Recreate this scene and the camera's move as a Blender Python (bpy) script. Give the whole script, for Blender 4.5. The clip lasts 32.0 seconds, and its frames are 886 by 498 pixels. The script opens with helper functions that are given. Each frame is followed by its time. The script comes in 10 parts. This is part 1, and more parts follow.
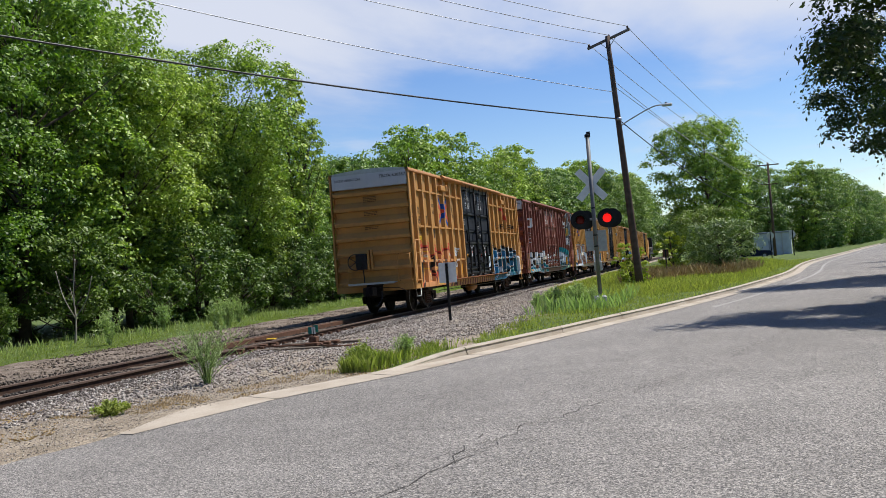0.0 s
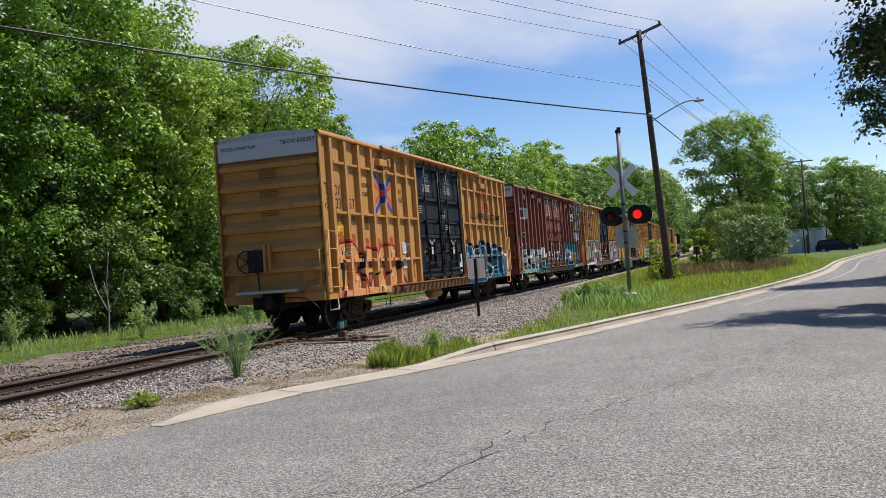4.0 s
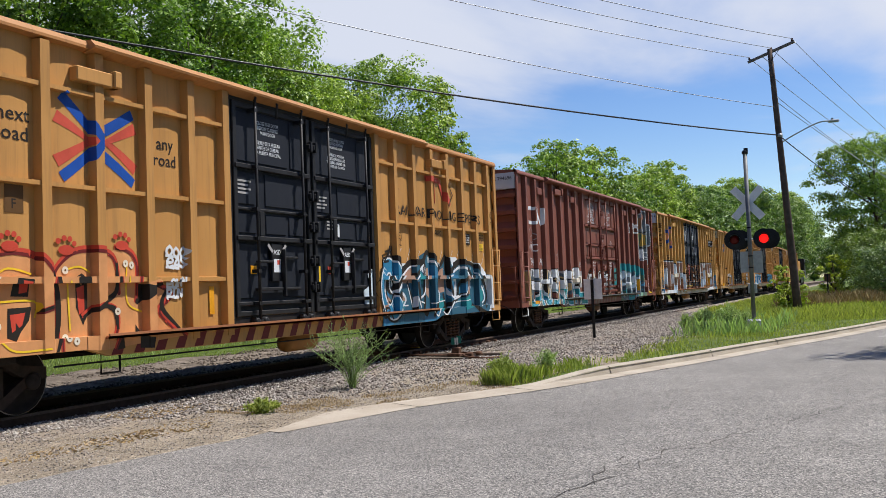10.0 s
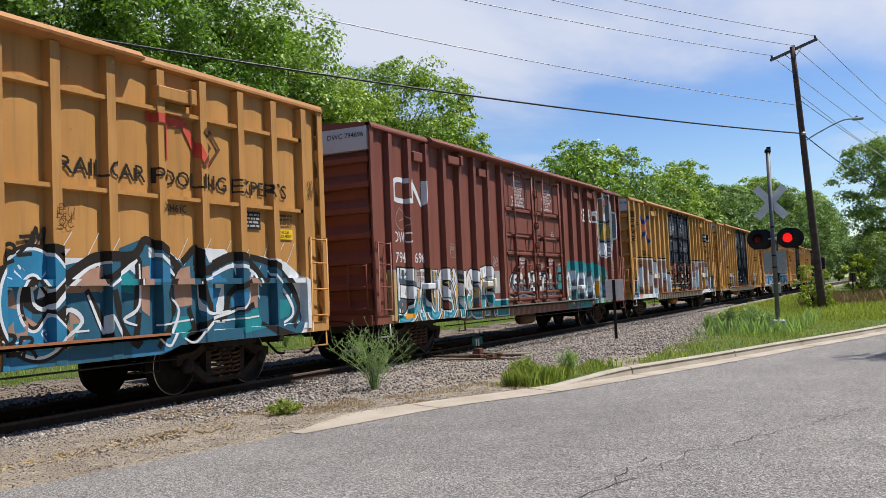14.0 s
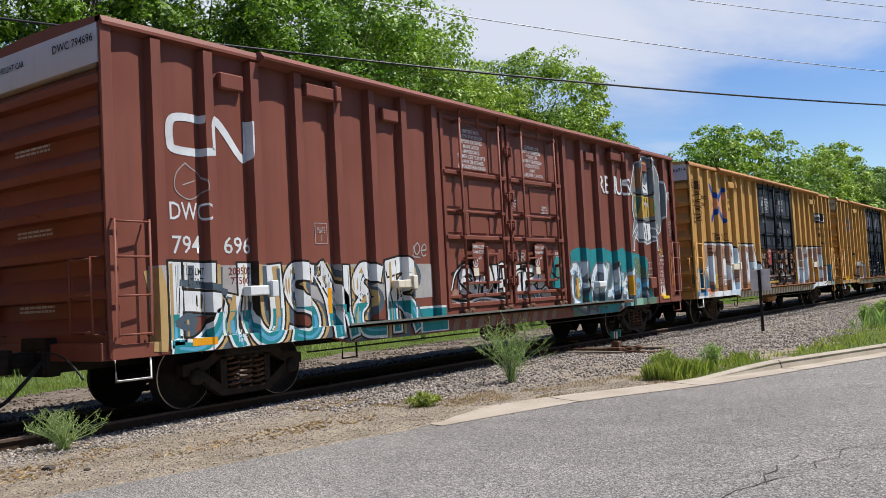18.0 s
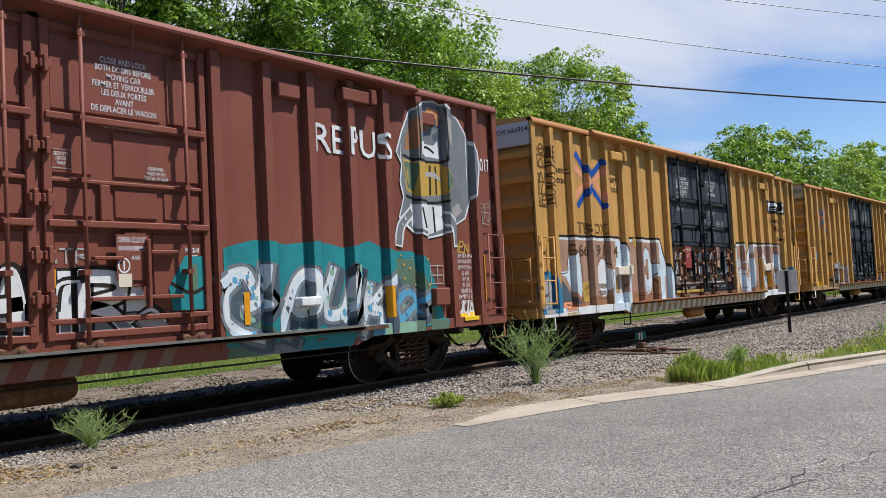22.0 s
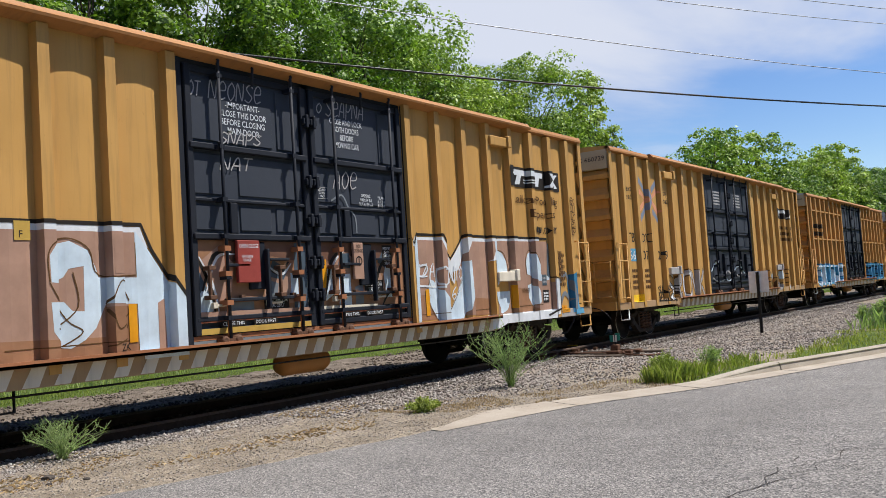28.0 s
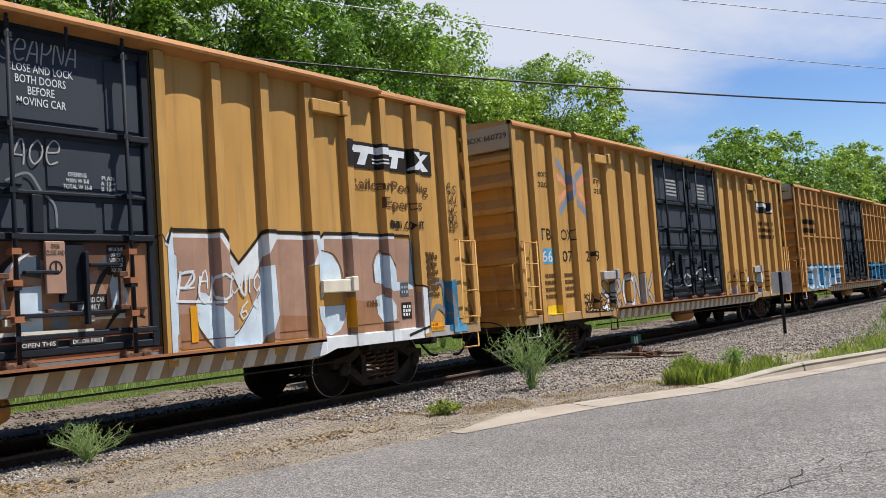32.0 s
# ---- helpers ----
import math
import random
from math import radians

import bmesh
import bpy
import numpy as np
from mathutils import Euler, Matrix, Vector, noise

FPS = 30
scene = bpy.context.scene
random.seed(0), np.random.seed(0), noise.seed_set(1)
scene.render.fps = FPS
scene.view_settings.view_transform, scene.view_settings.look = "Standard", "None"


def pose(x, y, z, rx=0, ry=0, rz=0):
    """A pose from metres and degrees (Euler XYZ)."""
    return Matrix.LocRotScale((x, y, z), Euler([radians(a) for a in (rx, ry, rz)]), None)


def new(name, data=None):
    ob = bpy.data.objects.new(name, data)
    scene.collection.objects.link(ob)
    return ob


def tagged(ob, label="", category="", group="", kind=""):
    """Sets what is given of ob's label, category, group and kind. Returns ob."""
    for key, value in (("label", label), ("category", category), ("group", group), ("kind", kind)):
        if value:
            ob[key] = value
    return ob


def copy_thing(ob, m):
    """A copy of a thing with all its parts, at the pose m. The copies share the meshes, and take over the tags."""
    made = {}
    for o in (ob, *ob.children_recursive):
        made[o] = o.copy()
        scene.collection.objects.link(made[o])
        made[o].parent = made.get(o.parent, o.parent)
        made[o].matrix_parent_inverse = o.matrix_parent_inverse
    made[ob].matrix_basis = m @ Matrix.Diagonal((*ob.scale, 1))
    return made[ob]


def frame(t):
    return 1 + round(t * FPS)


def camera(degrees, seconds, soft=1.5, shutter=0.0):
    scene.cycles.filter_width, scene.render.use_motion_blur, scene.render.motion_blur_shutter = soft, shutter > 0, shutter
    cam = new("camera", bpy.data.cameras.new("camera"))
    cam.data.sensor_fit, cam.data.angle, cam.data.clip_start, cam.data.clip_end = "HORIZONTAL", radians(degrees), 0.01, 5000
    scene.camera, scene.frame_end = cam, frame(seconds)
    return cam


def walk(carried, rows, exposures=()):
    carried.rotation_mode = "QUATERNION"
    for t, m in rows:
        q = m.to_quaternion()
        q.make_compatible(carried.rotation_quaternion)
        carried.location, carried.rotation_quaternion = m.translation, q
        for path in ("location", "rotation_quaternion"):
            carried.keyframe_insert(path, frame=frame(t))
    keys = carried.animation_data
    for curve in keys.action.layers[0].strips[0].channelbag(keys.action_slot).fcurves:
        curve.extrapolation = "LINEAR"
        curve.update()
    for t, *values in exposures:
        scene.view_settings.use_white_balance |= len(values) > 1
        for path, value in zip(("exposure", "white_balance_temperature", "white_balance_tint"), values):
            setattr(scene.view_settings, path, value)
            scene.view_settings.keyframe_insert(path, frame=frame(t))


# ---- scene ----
# Metres; the rail top is z = 0, the track runs along y, the camera stands by the road.
EYE = (11.03, 0.0, 1.43)
# seconds, yaw, pitch, roll
CAMERA_ROWS = [
    (0.0, 16.35, 1.30, 4.46),
    (0.5, 16.42, 1.58, 4.56),
    (1.0, 16.55, 1.75, 4.59),
    (1.5, 16.87, 1.44, 4.73),
    (2.0, 17.50, 1.24, 4.85),
    (2.5, 18.20, 1.12, 5.37),
    (4.5, 18.31, 1.36, 3.77),
    (5.0, 18.56, 1.68, 3.71),
    (5.5, 18.95, 1.94, 3.73),
    (6.0, 19.81, 2.41, 3.74),
    (6.5, 21.23, 2.39, 3.45),
    (7.0, 22.66, 2.37, 2.87),
    (7.5, 23.37, 2.42, 2.42),
    (8.0, 24.12, 2.53, 2.10),
    (8.5, 24.44, 2.53, 2.02),
    (9.0, 24.75, 2.57, 2.12),
    (9.5, 25.25, 2.66, 2.25),
    (10.0, 25.70, 2.72, 2.23),
    (10.5, 26.07, 2.73, 2.30),
    (11.0, 26.31, 2.79, 2.32),
    (11.5, 26.47, 2.77, 2.35),
    (12.0, 26.07, 2.70, 2.02),
    (12.5, 25.77, 2.60, 1.89),
    (13.0, 26.22, 2.71, 2.21),
    (13.5, 26.60, 2.84, 2.42),
    (14.0, 27.06, 2.85, 2.45),
    (14.5, 27.80, 2.94, 2.48),
    (16.5, 34.16, 2.72, 2.88),
    (17.0, 34.71, 2.68, 2.97),
    (17.5, 35.35, 2.70, 3.01),
    (18.0, 35.85, 2.83, 3.05),
    (18.5, 36.24, 2.94, 3.13),
    (19.0, 36.62, 3.09, 3.13),
    (19.5, 36.91, 3.12, 3.18),
    (20.0, 37.52, 3.13, 3.25),
    (20.5, 38.12, 3.12, 3.19),
    (21.0, 38.08, 3.14, 3.24),
    (21.5, 37.36, 2.92, 2.84),
    (22.0, 37.39, 2.95, 2.95),
    (22.5, 37.42, 3.00, 3.04),
    (23.0, 36.76, 3.06, 3.25),
    (23.5, 35.60, 3.18, 3.44),
    (24.0, 34.36, 3.25, 3.71),
    (24.5, 33.39, 3.08, 3.83),
    (26.5, 35.18, 3.01, 3.62),
    (27.0, 34.82, 3.10, 3.63),
    (27.5, 35.33, 3.11, 3.62),
    (28.0, 35.76, 3.16, 3.64),
    (28.5, 36.64, 3.17, 3.63),
    (29.0, 37.08, 3.20, 3.69),
    (29.5, 36.84, 3.22, 3.77),
    (30.0, 36.44, 3.27, 3.83),
    (30.5, 36.40, 3.33, 3.92),
    (31.0, 36.83, 3.37, 3.97),
    (31.5, 37.11, 3.40, 4.07),
    (32.0, 37.07, 3.40, 3.97),
]
# seconds, place of the last car's end along the track
TRAIN_ROWS = [
    (0.0, 29.12),
    (0.5, 27.99),
    (1.0, 26.86),
    (1.5, 25.72),
    (2.0, 24.57),
    (2.5, 23.40),
    (4.5, 18.67),
    (5.0, 17.46),
    (5.5, 16.23),
    (6.0, 14.99),
    (6.5, 13.72),
    (7.0, 12.44),
    (7.5, 11.15),
    (8.0, 9.86),
    (8.5, 8.57),
    (9.0, 7.30),
    (9.5, 6.04),
    (10.0, 4.79),
    (10.5, 3.55),
    (11.0, 2.30),
    (11.5, 1.05),
    (12.0, -0.19),
    (12.5, -1.41),
    (13.0, -2.61),
    (13.5, -3.77),
    (14.0, -4.91),
    (14.5, -6.04),
    (16.5, -10.62),
    (17.0, -11.80),
    (17.5, -13.01),
    (18.0, -14.24),
    (18.5, -15.50),
    (19.0, -16.77),
    (19.5, -18.04),
    (20.0, -19.33),
    (20.5, -20.65),
    (21.0, -22.02),
    (21.5, -23.43),
    (22.0, -24.87),
    (22.5, -26.32),
    (23.0, -27.75),
    (23.5, -29.18),
    (24.0, -30.59),
    (24.5, -31.96),
    (26.5, -36.83),
    (27.0, -37.99),
    (27.5, -39.11),
    (28.0, -40.19),
    (28.5, -41.20),
    (29.0, -42.15),
    (29.5, -43.04),
    (30.0, -43.81),
    (30.5, -44.47),
    (31.0, -45.05),
    (31.5, -45.45),
    (32.0, -45.77),
]
cam = camera(53.31, 32.0, soft=0.75)
walk(cam, [(t, pose(*EYE, 90 + p, r, a)) for t, a, p, r in CAMERA_ROWS])

# ---- light ----
SUN = Vector((0.36, 0.34, 0.87)).normalized()
sun = new("sun", bpy.data.lights.new("sun", "SUN"))
sun.data.energy, sun.data.angle, sun.data.color = 6.7, radians(0.53), (1.0, 0.95, 0.875)
sun.matrix_world = SUN.to_track_quat("Z", "Y").to_matrix().to_4x4()


def make_world():
    w = bpy.data.worlds.new("sky")
    scene.world = w
    w.use_nodes = True
    nt = w.node_tree
    nt.nodes.clear()
    N, L = nt.nodes.new, nt.links.new
    sky = N("ShaderNodeTexSky")
    sky.sky_type, sky.sun_disc = "NISHITA", False
    sky.sun_elevation = math.asin(SUN.z)
    sky.sun_rotation = math.atan2(SUN.x, SUN.y)
    sky.ozone_density, sky.dust_density, sky.air_density = 3.0, 0.2, 1.0
    tc = N("ShaderNodeTexCoord")
    sep = N("ShaderNodeSeparateXYZ")
    L(tc.outputs["Generated"], sep.inputs[0])
    # flat cloud layer: direction over height
    z = N("ShaderNodeMath")
    z.operation, z.inputs[1].default_value = "MAXIMUM", 0.04
    L(sep.outputs["Z"], z.inputs[0])
    div = N("ShaderNodeVectorMath")
    div.operation = "DIVIDE"
    comb = N("ShaderNodeCombineXYZ")
    for i in range(3):
        L(z.outputs[0], comb.inputs[i])
    L(tc.outputs["Generated"], div.inputs[0])
    L(comb.outputs[0], div.inputs[1])
    mp = N("ShaderNodeMapping")
    mp.inputs["Scale"].default_value = (0.34, 0.2, 0.0)
    mp.inputs["Rotation"].default_value = (0, 0, radians(35))
    mp.inputs["Location"].default_value = CLOUD_PLACE
    L(div.outputs[0], mp.inputs[0])
    n1 = N("ShaderNodeTexNoise")
    n1.inputs["Scale"].default_value, n1.inputs["Detail"].default_value, n1.inputs["Roughness"].default_value = 1.9, 7.0, 0.52
    n1.inputs["Distortion"].default_value = 0.3
    L(mp.outputs[0], n1.inputs["Vector"])
    # a long bank of thin cloud lies across the sky ahead; far off it is clearer, and overhead, out of view, it is kept
    # clearer to lower the fill light
    along = N("ShaderNodeVectorMath")
    along.operation = "DOT_PRODUCT"
    along.inputs[1].default_value = (-0.031, 0.095, 0.0)
    L(div.outputs[0], along.inputs[0])
    bank = N("ShaderNodeValToRGB")
    el = bank.color_ramp.elements
    el[0].position, el[0].color = 0.0, (0.28, 0.28, 0.28, 1)
    el[1].position, el[1].color = 0.8, (0.3, 0.3, 0.3, 1)
    for p, v in ((0.12, 0.38), (0.2, 0.62), (0.34, 0.6), (0.46, 0.4)):
        e = el.new(p)
        e.color = (v, v, v, 1)
    L(along.outputs["Value"], bank.inputs[0])
    add = N("ShaderNodeMath")
    add.operation = "ADD"
    L(n1.outputs["Fac"], add.inputs[0])
    L(bank.outputs[0], add.inputs[1])
    ramp = N("ShaderNodeValToRGB")
    ramp.color_ramp.interpolation = "EASE"
    half = N("ShaderNodeMath")
    half.operation, half.inputs[1].default_value = "MULTIPLY", 0.75
    L(add.outputs[0], half.inputs[0])
    ramp.color_ramp.elements[0].position, ramp.color_ramp.elements[1].position = 0.62, 0.87
    L(half.outputs[0], ramp.inputs[0])
    fac = N("ShaderNodeMath")
    fac.operation, fac.inputs[1].default_value = "MULTIPLY", 0.95
    L(ramp.outputs[0], fac.inputs[0])
    mix = N("ShaderNodeMixRGB")
    mix.inputs[2].default_value = (6.7, 7.1, 8.2, 1)
    L(fac.outputs[0], mix.inputs[0])
    hue = N("ShaderNodeHueSaturation")
    hue.inputs["Hue"].default_value = 0.512
    hue.inputs["Saturation"].default_value, hue.inputs["Value"].default_value = 1.22, 1.25
    L(sky.outputs[0], hue.inputs["Color"])
    L(hue.outputs[0], mix.inputs[1])
    bg = N("ShaderNodeBackground")
    bg.inputs["Strength"].default_value = 0.107
    L(mix.outputs[0], bg.inputs[0])
    out = N("ShaderNodeOutputWorld")
    L(bg.outputs[0], out.inputs[0])


CLOUD_PLACE = (0.35, 0.1, 0.0)
make_world()


# ---- materials ----
class Mat:
    """A node material with a few shorthands."""

    def __init__(self, name, rough=0.6, metal=0.0):
        self.m = bpy.data.materials.new(name)
        self.m.use_nodes = True
        self.nt = self.m.node_tree
        self.b = self.nt.nodes["Principled BSDF"]
        self.b.inputs["Roughness"].default_value, self.b.inputs["Metallic"].default_value = rough, metal
        self.b.inputs["Specular IOR Level"].default_value = 0.18
        self.coord = self.node("ShaderNodeTexCoord").outputs["Object"]

    def node(self, kind, **kw):
        n = self.nt.nodes.new(kind)
        for k, v in kw.items():
            n.inputs[k.replace("_", " ")].default_value = v
        return n

    def link(self, a, b):
        self.nt.links.new(a, b)

    def noise(self, scale, detail=5.0, rough=0.6, stretch=None, coord=None):
        n = self.node("ShaderNodeTexNoise", Scale=scale, Detail=detail, Roughness=rough)
        c = coord or self.coord
        if stretch:
            mp = self.node("ShaderNodeMapping")
            mp.inputs["Scale"].default_value = stretch
            self.link(c, mp.inputs[0])
            c = mp.outputs[0]
        self.link(c, n.inputs["Vector"])
        return n.outputs["Fac"]

    def ramp(self, fac, *stops):
        r = self.node("ShaderNodeValToRGB")
        el = r.color_ramp.elements
        while len(el) < len(stops):
            el.new(0.5)
        for e, (p, c) in zip(el, stops):
            e.position = p
            e.color = (*c, 1) if len(c) == 3 else c
        self.link(fac, r.inputs[0])
        return r.outputs[0]

    def mix(self, fac, a, b, blend="MIX"):
        n = self.node("ShaderNodeMixRGB")
        n.blend_type = blend
        for s, v in ((0, fac), (1, a), (2, b)):
            if isinstance(v, (int, float)):
                n.inputs[s].default_value = v
            elif isinstance(v, tuple):
                n.inputs[s].default_value = (*v, 1)
            else:
                self.link(v, n.inputs[s])
        return n.outputs[0]

    def color(self, v):
        if isinstance(v, tuple):
            self.b.inputs["Base Color"].default_value = (*v, 1)
        else:
            self.link(v, self.b.inputs["Base Color"])
        return self

    def bump(self, h, strength=0.3, dist=0.02):
        n = self.node("ShaderNodeBump", Strength=strength, Distance=dist)
        self.link(h, n.inputs["Height"])
        self.link(n.outputs[0], self.b.inputs["Normal"])
        return self


def g(v):
    return (v, v, v)


def paint(name, c, rust=(0.09, 0.035, 0.018), wear=0.5, rough=0.5, dirt=0.35):
    """Weathered vehicle paint: fading, streaks running down, rust freckles."""
    k = Mat(name, rough)
    fade = k.noise(0.35, 4, 0.6)
    base = k.ramp(fade, (0.3, tuple(x * 0.86 for x in c)), (0.7, tuple(min(1, x * 1.08 + 0.008) for x in c)))
    streak = k.noise(3.0, 6, 0.65, (1, 3.2, 0.16))
    s = k.ramp(streak, (0.5, g(0)), (0.78, g(1)))
    sf = k.mix(1.0, s, g(dirt), "MULTIPLY")
    base = k.mix(sf, base, tuple(x * 0.55 + 0.02 for x in c))
    spots = k.noise(7.0, 9, 0.72)
    f = k.ramp(spots, (0.68 - 0.05 * wear, g(0)), (0.74, g(1)))
    f2 = k.mix(1.0, f, g(wear), "MULTIPLY")
    base = k.mix(f2, base, rust)
    k.color(base)
    r = k.ramp(fade, (0.3, g(rough - 0.08)), (0.7, g(min(1, rough + 0.15))))
    k.link(r, k.b.inputs["Roughness"])
    return k.bump(k.noise(5.0, 4), 0.12, 0.02).m


def plain(name, c, rough=0.6, metal=0.0, var=0.2, scale=8.0, bump=0.15):
    k = Mat(name, rough, metal)
    n = k.noise(scale, 6)
    k.color(k.ramp(n, (0.3, tuple(x * (1 - var) for x in c)), (0.7, tuple(min(1, x * (1 + var)) for x in c))))
    return k.bump(n, bump, 0.01).m


def leaf_mat(name, a, b, trans=0.22):
    k = Mat(name, 0.5)
    geo = k.node("ShaderNodeNewGeometry")
    info = k.node("ShaderNodeObjectInfo")
    col = k.ramp(geo.outputs["Random Per Island"], (0.0, a), (1.0, b))
    tint = k.ramp(info.outputs["Random"], (0.0, (0.82, 0.9, 0.8)), (1.0, (1.12, 1.06, 1.0)))
    col = k.mix(1.0, col, tint, "MULTIPLY")
    k.color(col)
    k.b.inputs["Specular IOR Level"].default_value = 0.35
    tr = k.node("ShaderNodeBsdfTranslucent")
    bright = k.mix(1.0, col, (1.35, 1.6, 0.7), "MULTIPLY")
    k.link(bright, tr.inputs[0])
    ms = k.node("ShaderNodeMixShader")
    ms.inputs[0].default_value = trans
    k.link(k.b.outputs[0], ms.inputs[1])
    k.link(tr.outputs[0], ms.inputs[2])
    out = k.nt.nodes["Material Output"]
    k.link(ms.outputs[0], out.inputs[0])
    return k.m


def asphalt_mat():
    k = Mat("asphalt", 0.9)
    fine = k.node("ShaderNodeTexVoronoi", Scale=88.0)
    k.link(k.coord, fine.inputs["Vector"])
    sep = k.node("ShaderNodeSeparateColor")
    k.link(fine.outputs["Color"], sep.inputs[0])
    stone = k.ramp(sep.outputs[0], (0.0, g(0.015)), (0.28, (0.09, 0.086, 0.083)), (0.62, (0.20, 0.189, 0.177)), (0.86, (0.33, 0.306, 0.282)), (1.0, (0.48, 0.45, 0.41)))
    grit = k.noise(70, 4, 0.75)
    stone = k.mix(0.25, stone, k.ramp(grit, (0.4, g(0.03)), (0.6, (0.40, 0.385, 0.365))))
    big = k.noise(0.16, 6, 0.6)
    stain = k.ramp(big, (0.3, g(0.86)), (0.7, g(1.12)))
    col = k.mix(1.0, stone, stain, "MULTIPLY")
    mid = k.ramp(k.noise(1.3, 6, 0.65), (0.35, g(0.9)), (0.7, g(1.08)))
    col = k.mix(1.0, col, mid, "MULTIPLY")
    k.color(col)
    return k.bump(fine.outputs["Distance"], 0.5, 0.006).m


def gravel_mat():
    k = Mat("gravel", 0.95)
    v = k.node("ShaderNodeTexVoronoi", Scale=26.0)
    k.link(k.coord, v.inputs["Vector"])
    sep = k.node("ShaderNodeSeparateColor")
    k.link(v.outputs["Color"], sep.inputs[0])
    st = k.ramp(sep.outputs[0], (0.0, (0.10, 0.085, 0.075)), (0.5, (0.22, 0.19, 0.165)), (1.0, (0.42, 0.38, 0.33)))
    dirt = k.ramp(k.noise(0.55, 6, 0.62), (0.36, g(0)), (0.6, g(1)))
    sand = k.ramp(k.noise(30, 5, 0.7), (0.3, (0.17, 0.135, 0.10)), (0.7, (0.30, 0.25, 0.19)))
    col = k.mix(dirt, st, sand)
    k.color(col)
    return k.bump(v.outputs["Distance"], 0.7, 0.02).m


def sand_mat():
    k = Mat("sandy_dirt", 0.95)
    a = k.ramp(k.noise(3.0, 8, 0.7), (0.3, (0.19, 0.158, 0.118)), (0.7, (0.35, 0.295, 0.225)))
    b = k.ramp(k.noise(30, 7, 0.9), (0.36, g(0.22)), (0.5, g(0.95)), (0.64, g(1.65)))
    col = k.mix(1.0, a, b, "MULTIPLY")
    ruts = k.ramp(k.noise(2.6, 7, 0.7, (1.6, 0.28, 1.0)), (0.50, g(0)), (0.64, g(0.5)))
    col = k.mix(ruts, col, k.ramp(k.noise(50, 4, 0.8), (0.35, (0.055, 0.043, 0.032)), (0.65, (0.21, 0.165, 0.12))))
    k.color(col)
    return k.bump(k.noise(28, 6, 0.7), 0.8, 0.03).m


def soil_mat():
    k = Mat("grassy_soil", 0.95)
    a = k.ramp(k.noise(0.8, 6, 0.65), (0.3, (0.055, 0.085, 0.02)), (0.6, (0.10, 0.14, 0.035)), (0.8, (0.16, 0.15, 0.07)))
    b = k.ramp(k.noise(25, 5, 0.7), (0.3, g(0.6)), (0.7, g(1.25)))
    k.color(k.mix(1.0, a, b, "MULTIPLY"))
    return k.bump(k.noise(18, 6, 0.7), 0.7, 0.05).m


def concrete_mat():
    k = Mat("concrete", 0.85)
    a = k.ramp(k.noise(1.2, 7, 0.65), (0.3, (0.30, 0.255, 0.20)), (0.7, (0.44, 0.39, 0.325)))
    b = k.ramp(k.noise(60, 4, 0.7), (0.3, g(0.8)), (0.7, g(1.12)))
    k.color(k.mix(1.0, a, b, "MULTIPLY"))
    return k.bump(k.noise(50, 5, 0.7), 0.3, 0.006).m


def dirt_mat():
    k = Mat("dark_dirt", 0.95)
    a = k.ramp(k.noise(2.4, 8, 0.72), (0.3, (0.07, 0.056, 0.045)), (0.5, (0.19, 0.155, 0.125)), (0.7, (0.30, 0.25, 0.205)))
    b = k.ramp(k.noise(38, 4, 0.7), (0.3, g(0.7)), (0.7, g(1.2)))
    k.color(k.mix(1.0, a, b, "MULTIPLY"))
    return k.bump(k.noise(14, 7, 0.75), 1.0, 0.05).m


DIRT = dirt_mat()
ASPHALT, GRAVEL, SAND, SOIL, CONCRETE = asphalt_mat(), gravel_mat(), sand_mat(), soil_mat(), concrete_mat()
STONE = Mat("ballast_stone", 0.9)
_r = STONE.node("ShaderNodeNewGeometry").outputs["Random Per Island"]
STONE.color(STONE.ramp(_r, (0.0, (0.09, 0.075, 0.066)), (0.45, (0.21, 0.185, 0.165)), (0.8, (0.33, 0.30, 0.27)), (1.0, (0.50, 0.47, 0.43))))
STONE = STONE.bump(STONE.noise(60, 4), 0.4, 0.004).m
RUST_STEEL = plain("rusty_steel", (0.13, 0.07, 0.045), 0.75, 0.3, 0.35, 14)
RAIL_WEB = plain("rusty_rail_web", (0.055, 0.032, 0.022), 0.9, 0, 0.3, 14)
RAIL_HEAD = plain("worn_rail_steel", (0.11, 0.076, 0.06), 0.75, 0.0, 0.25, 30)
# in-gauge ballast coloured near black to deepen the shade under the train
SHADE_STONE = Mat("shade_toned_ballast", 0.9)
_r = SHADE_STONE.node("ShaderNodeNewGeometry").outputs["Random Per Island"]
SHADE_STONE.color(SHADE_STONE.ramp(_r, (0.0, (0.014, 0.012, 0.010)), (0.6, (0.045, 0.038, 0.033)), (1.0, (0.17, 0.15, 0.13))))
SHADE_STONE = SHADE_STONE.m
SHADE_BED = plain("shade_toned_bed", (0.028, 0.023, 0.020), 0.95, 0, 0.45, 22, 0.7)
TIE_WOOD = plain("weathered_tie", (0.12, 0.095, 0.075), 0.9, 0, 0.35, 6, 0.5)
TRUCK_STEEL = plain("grimy_truck_steel", (0.022, 0.018, 0.016), 0.75, 0.2, 0.4, 9, 0.3)
WHEEL_STEEL = plain("wheel_steel", (0.016, 0.013, 0.012), 0.7, 0.2, 0.35, 9)
RIM_STEEL = plain("polished_wheel_rim", (0.45, 0.43, 0.41), 0.35, 0.9, 0.15, 9)
BLACK = plain("black_steel", (0.02, 0.02, 0.022), 0.5, 0.1, 0.3, 6)
GALV = plain("galvanised_steel", (0.42, 0.43, 0.44), 0.45, 0.75, 0.15, 12)
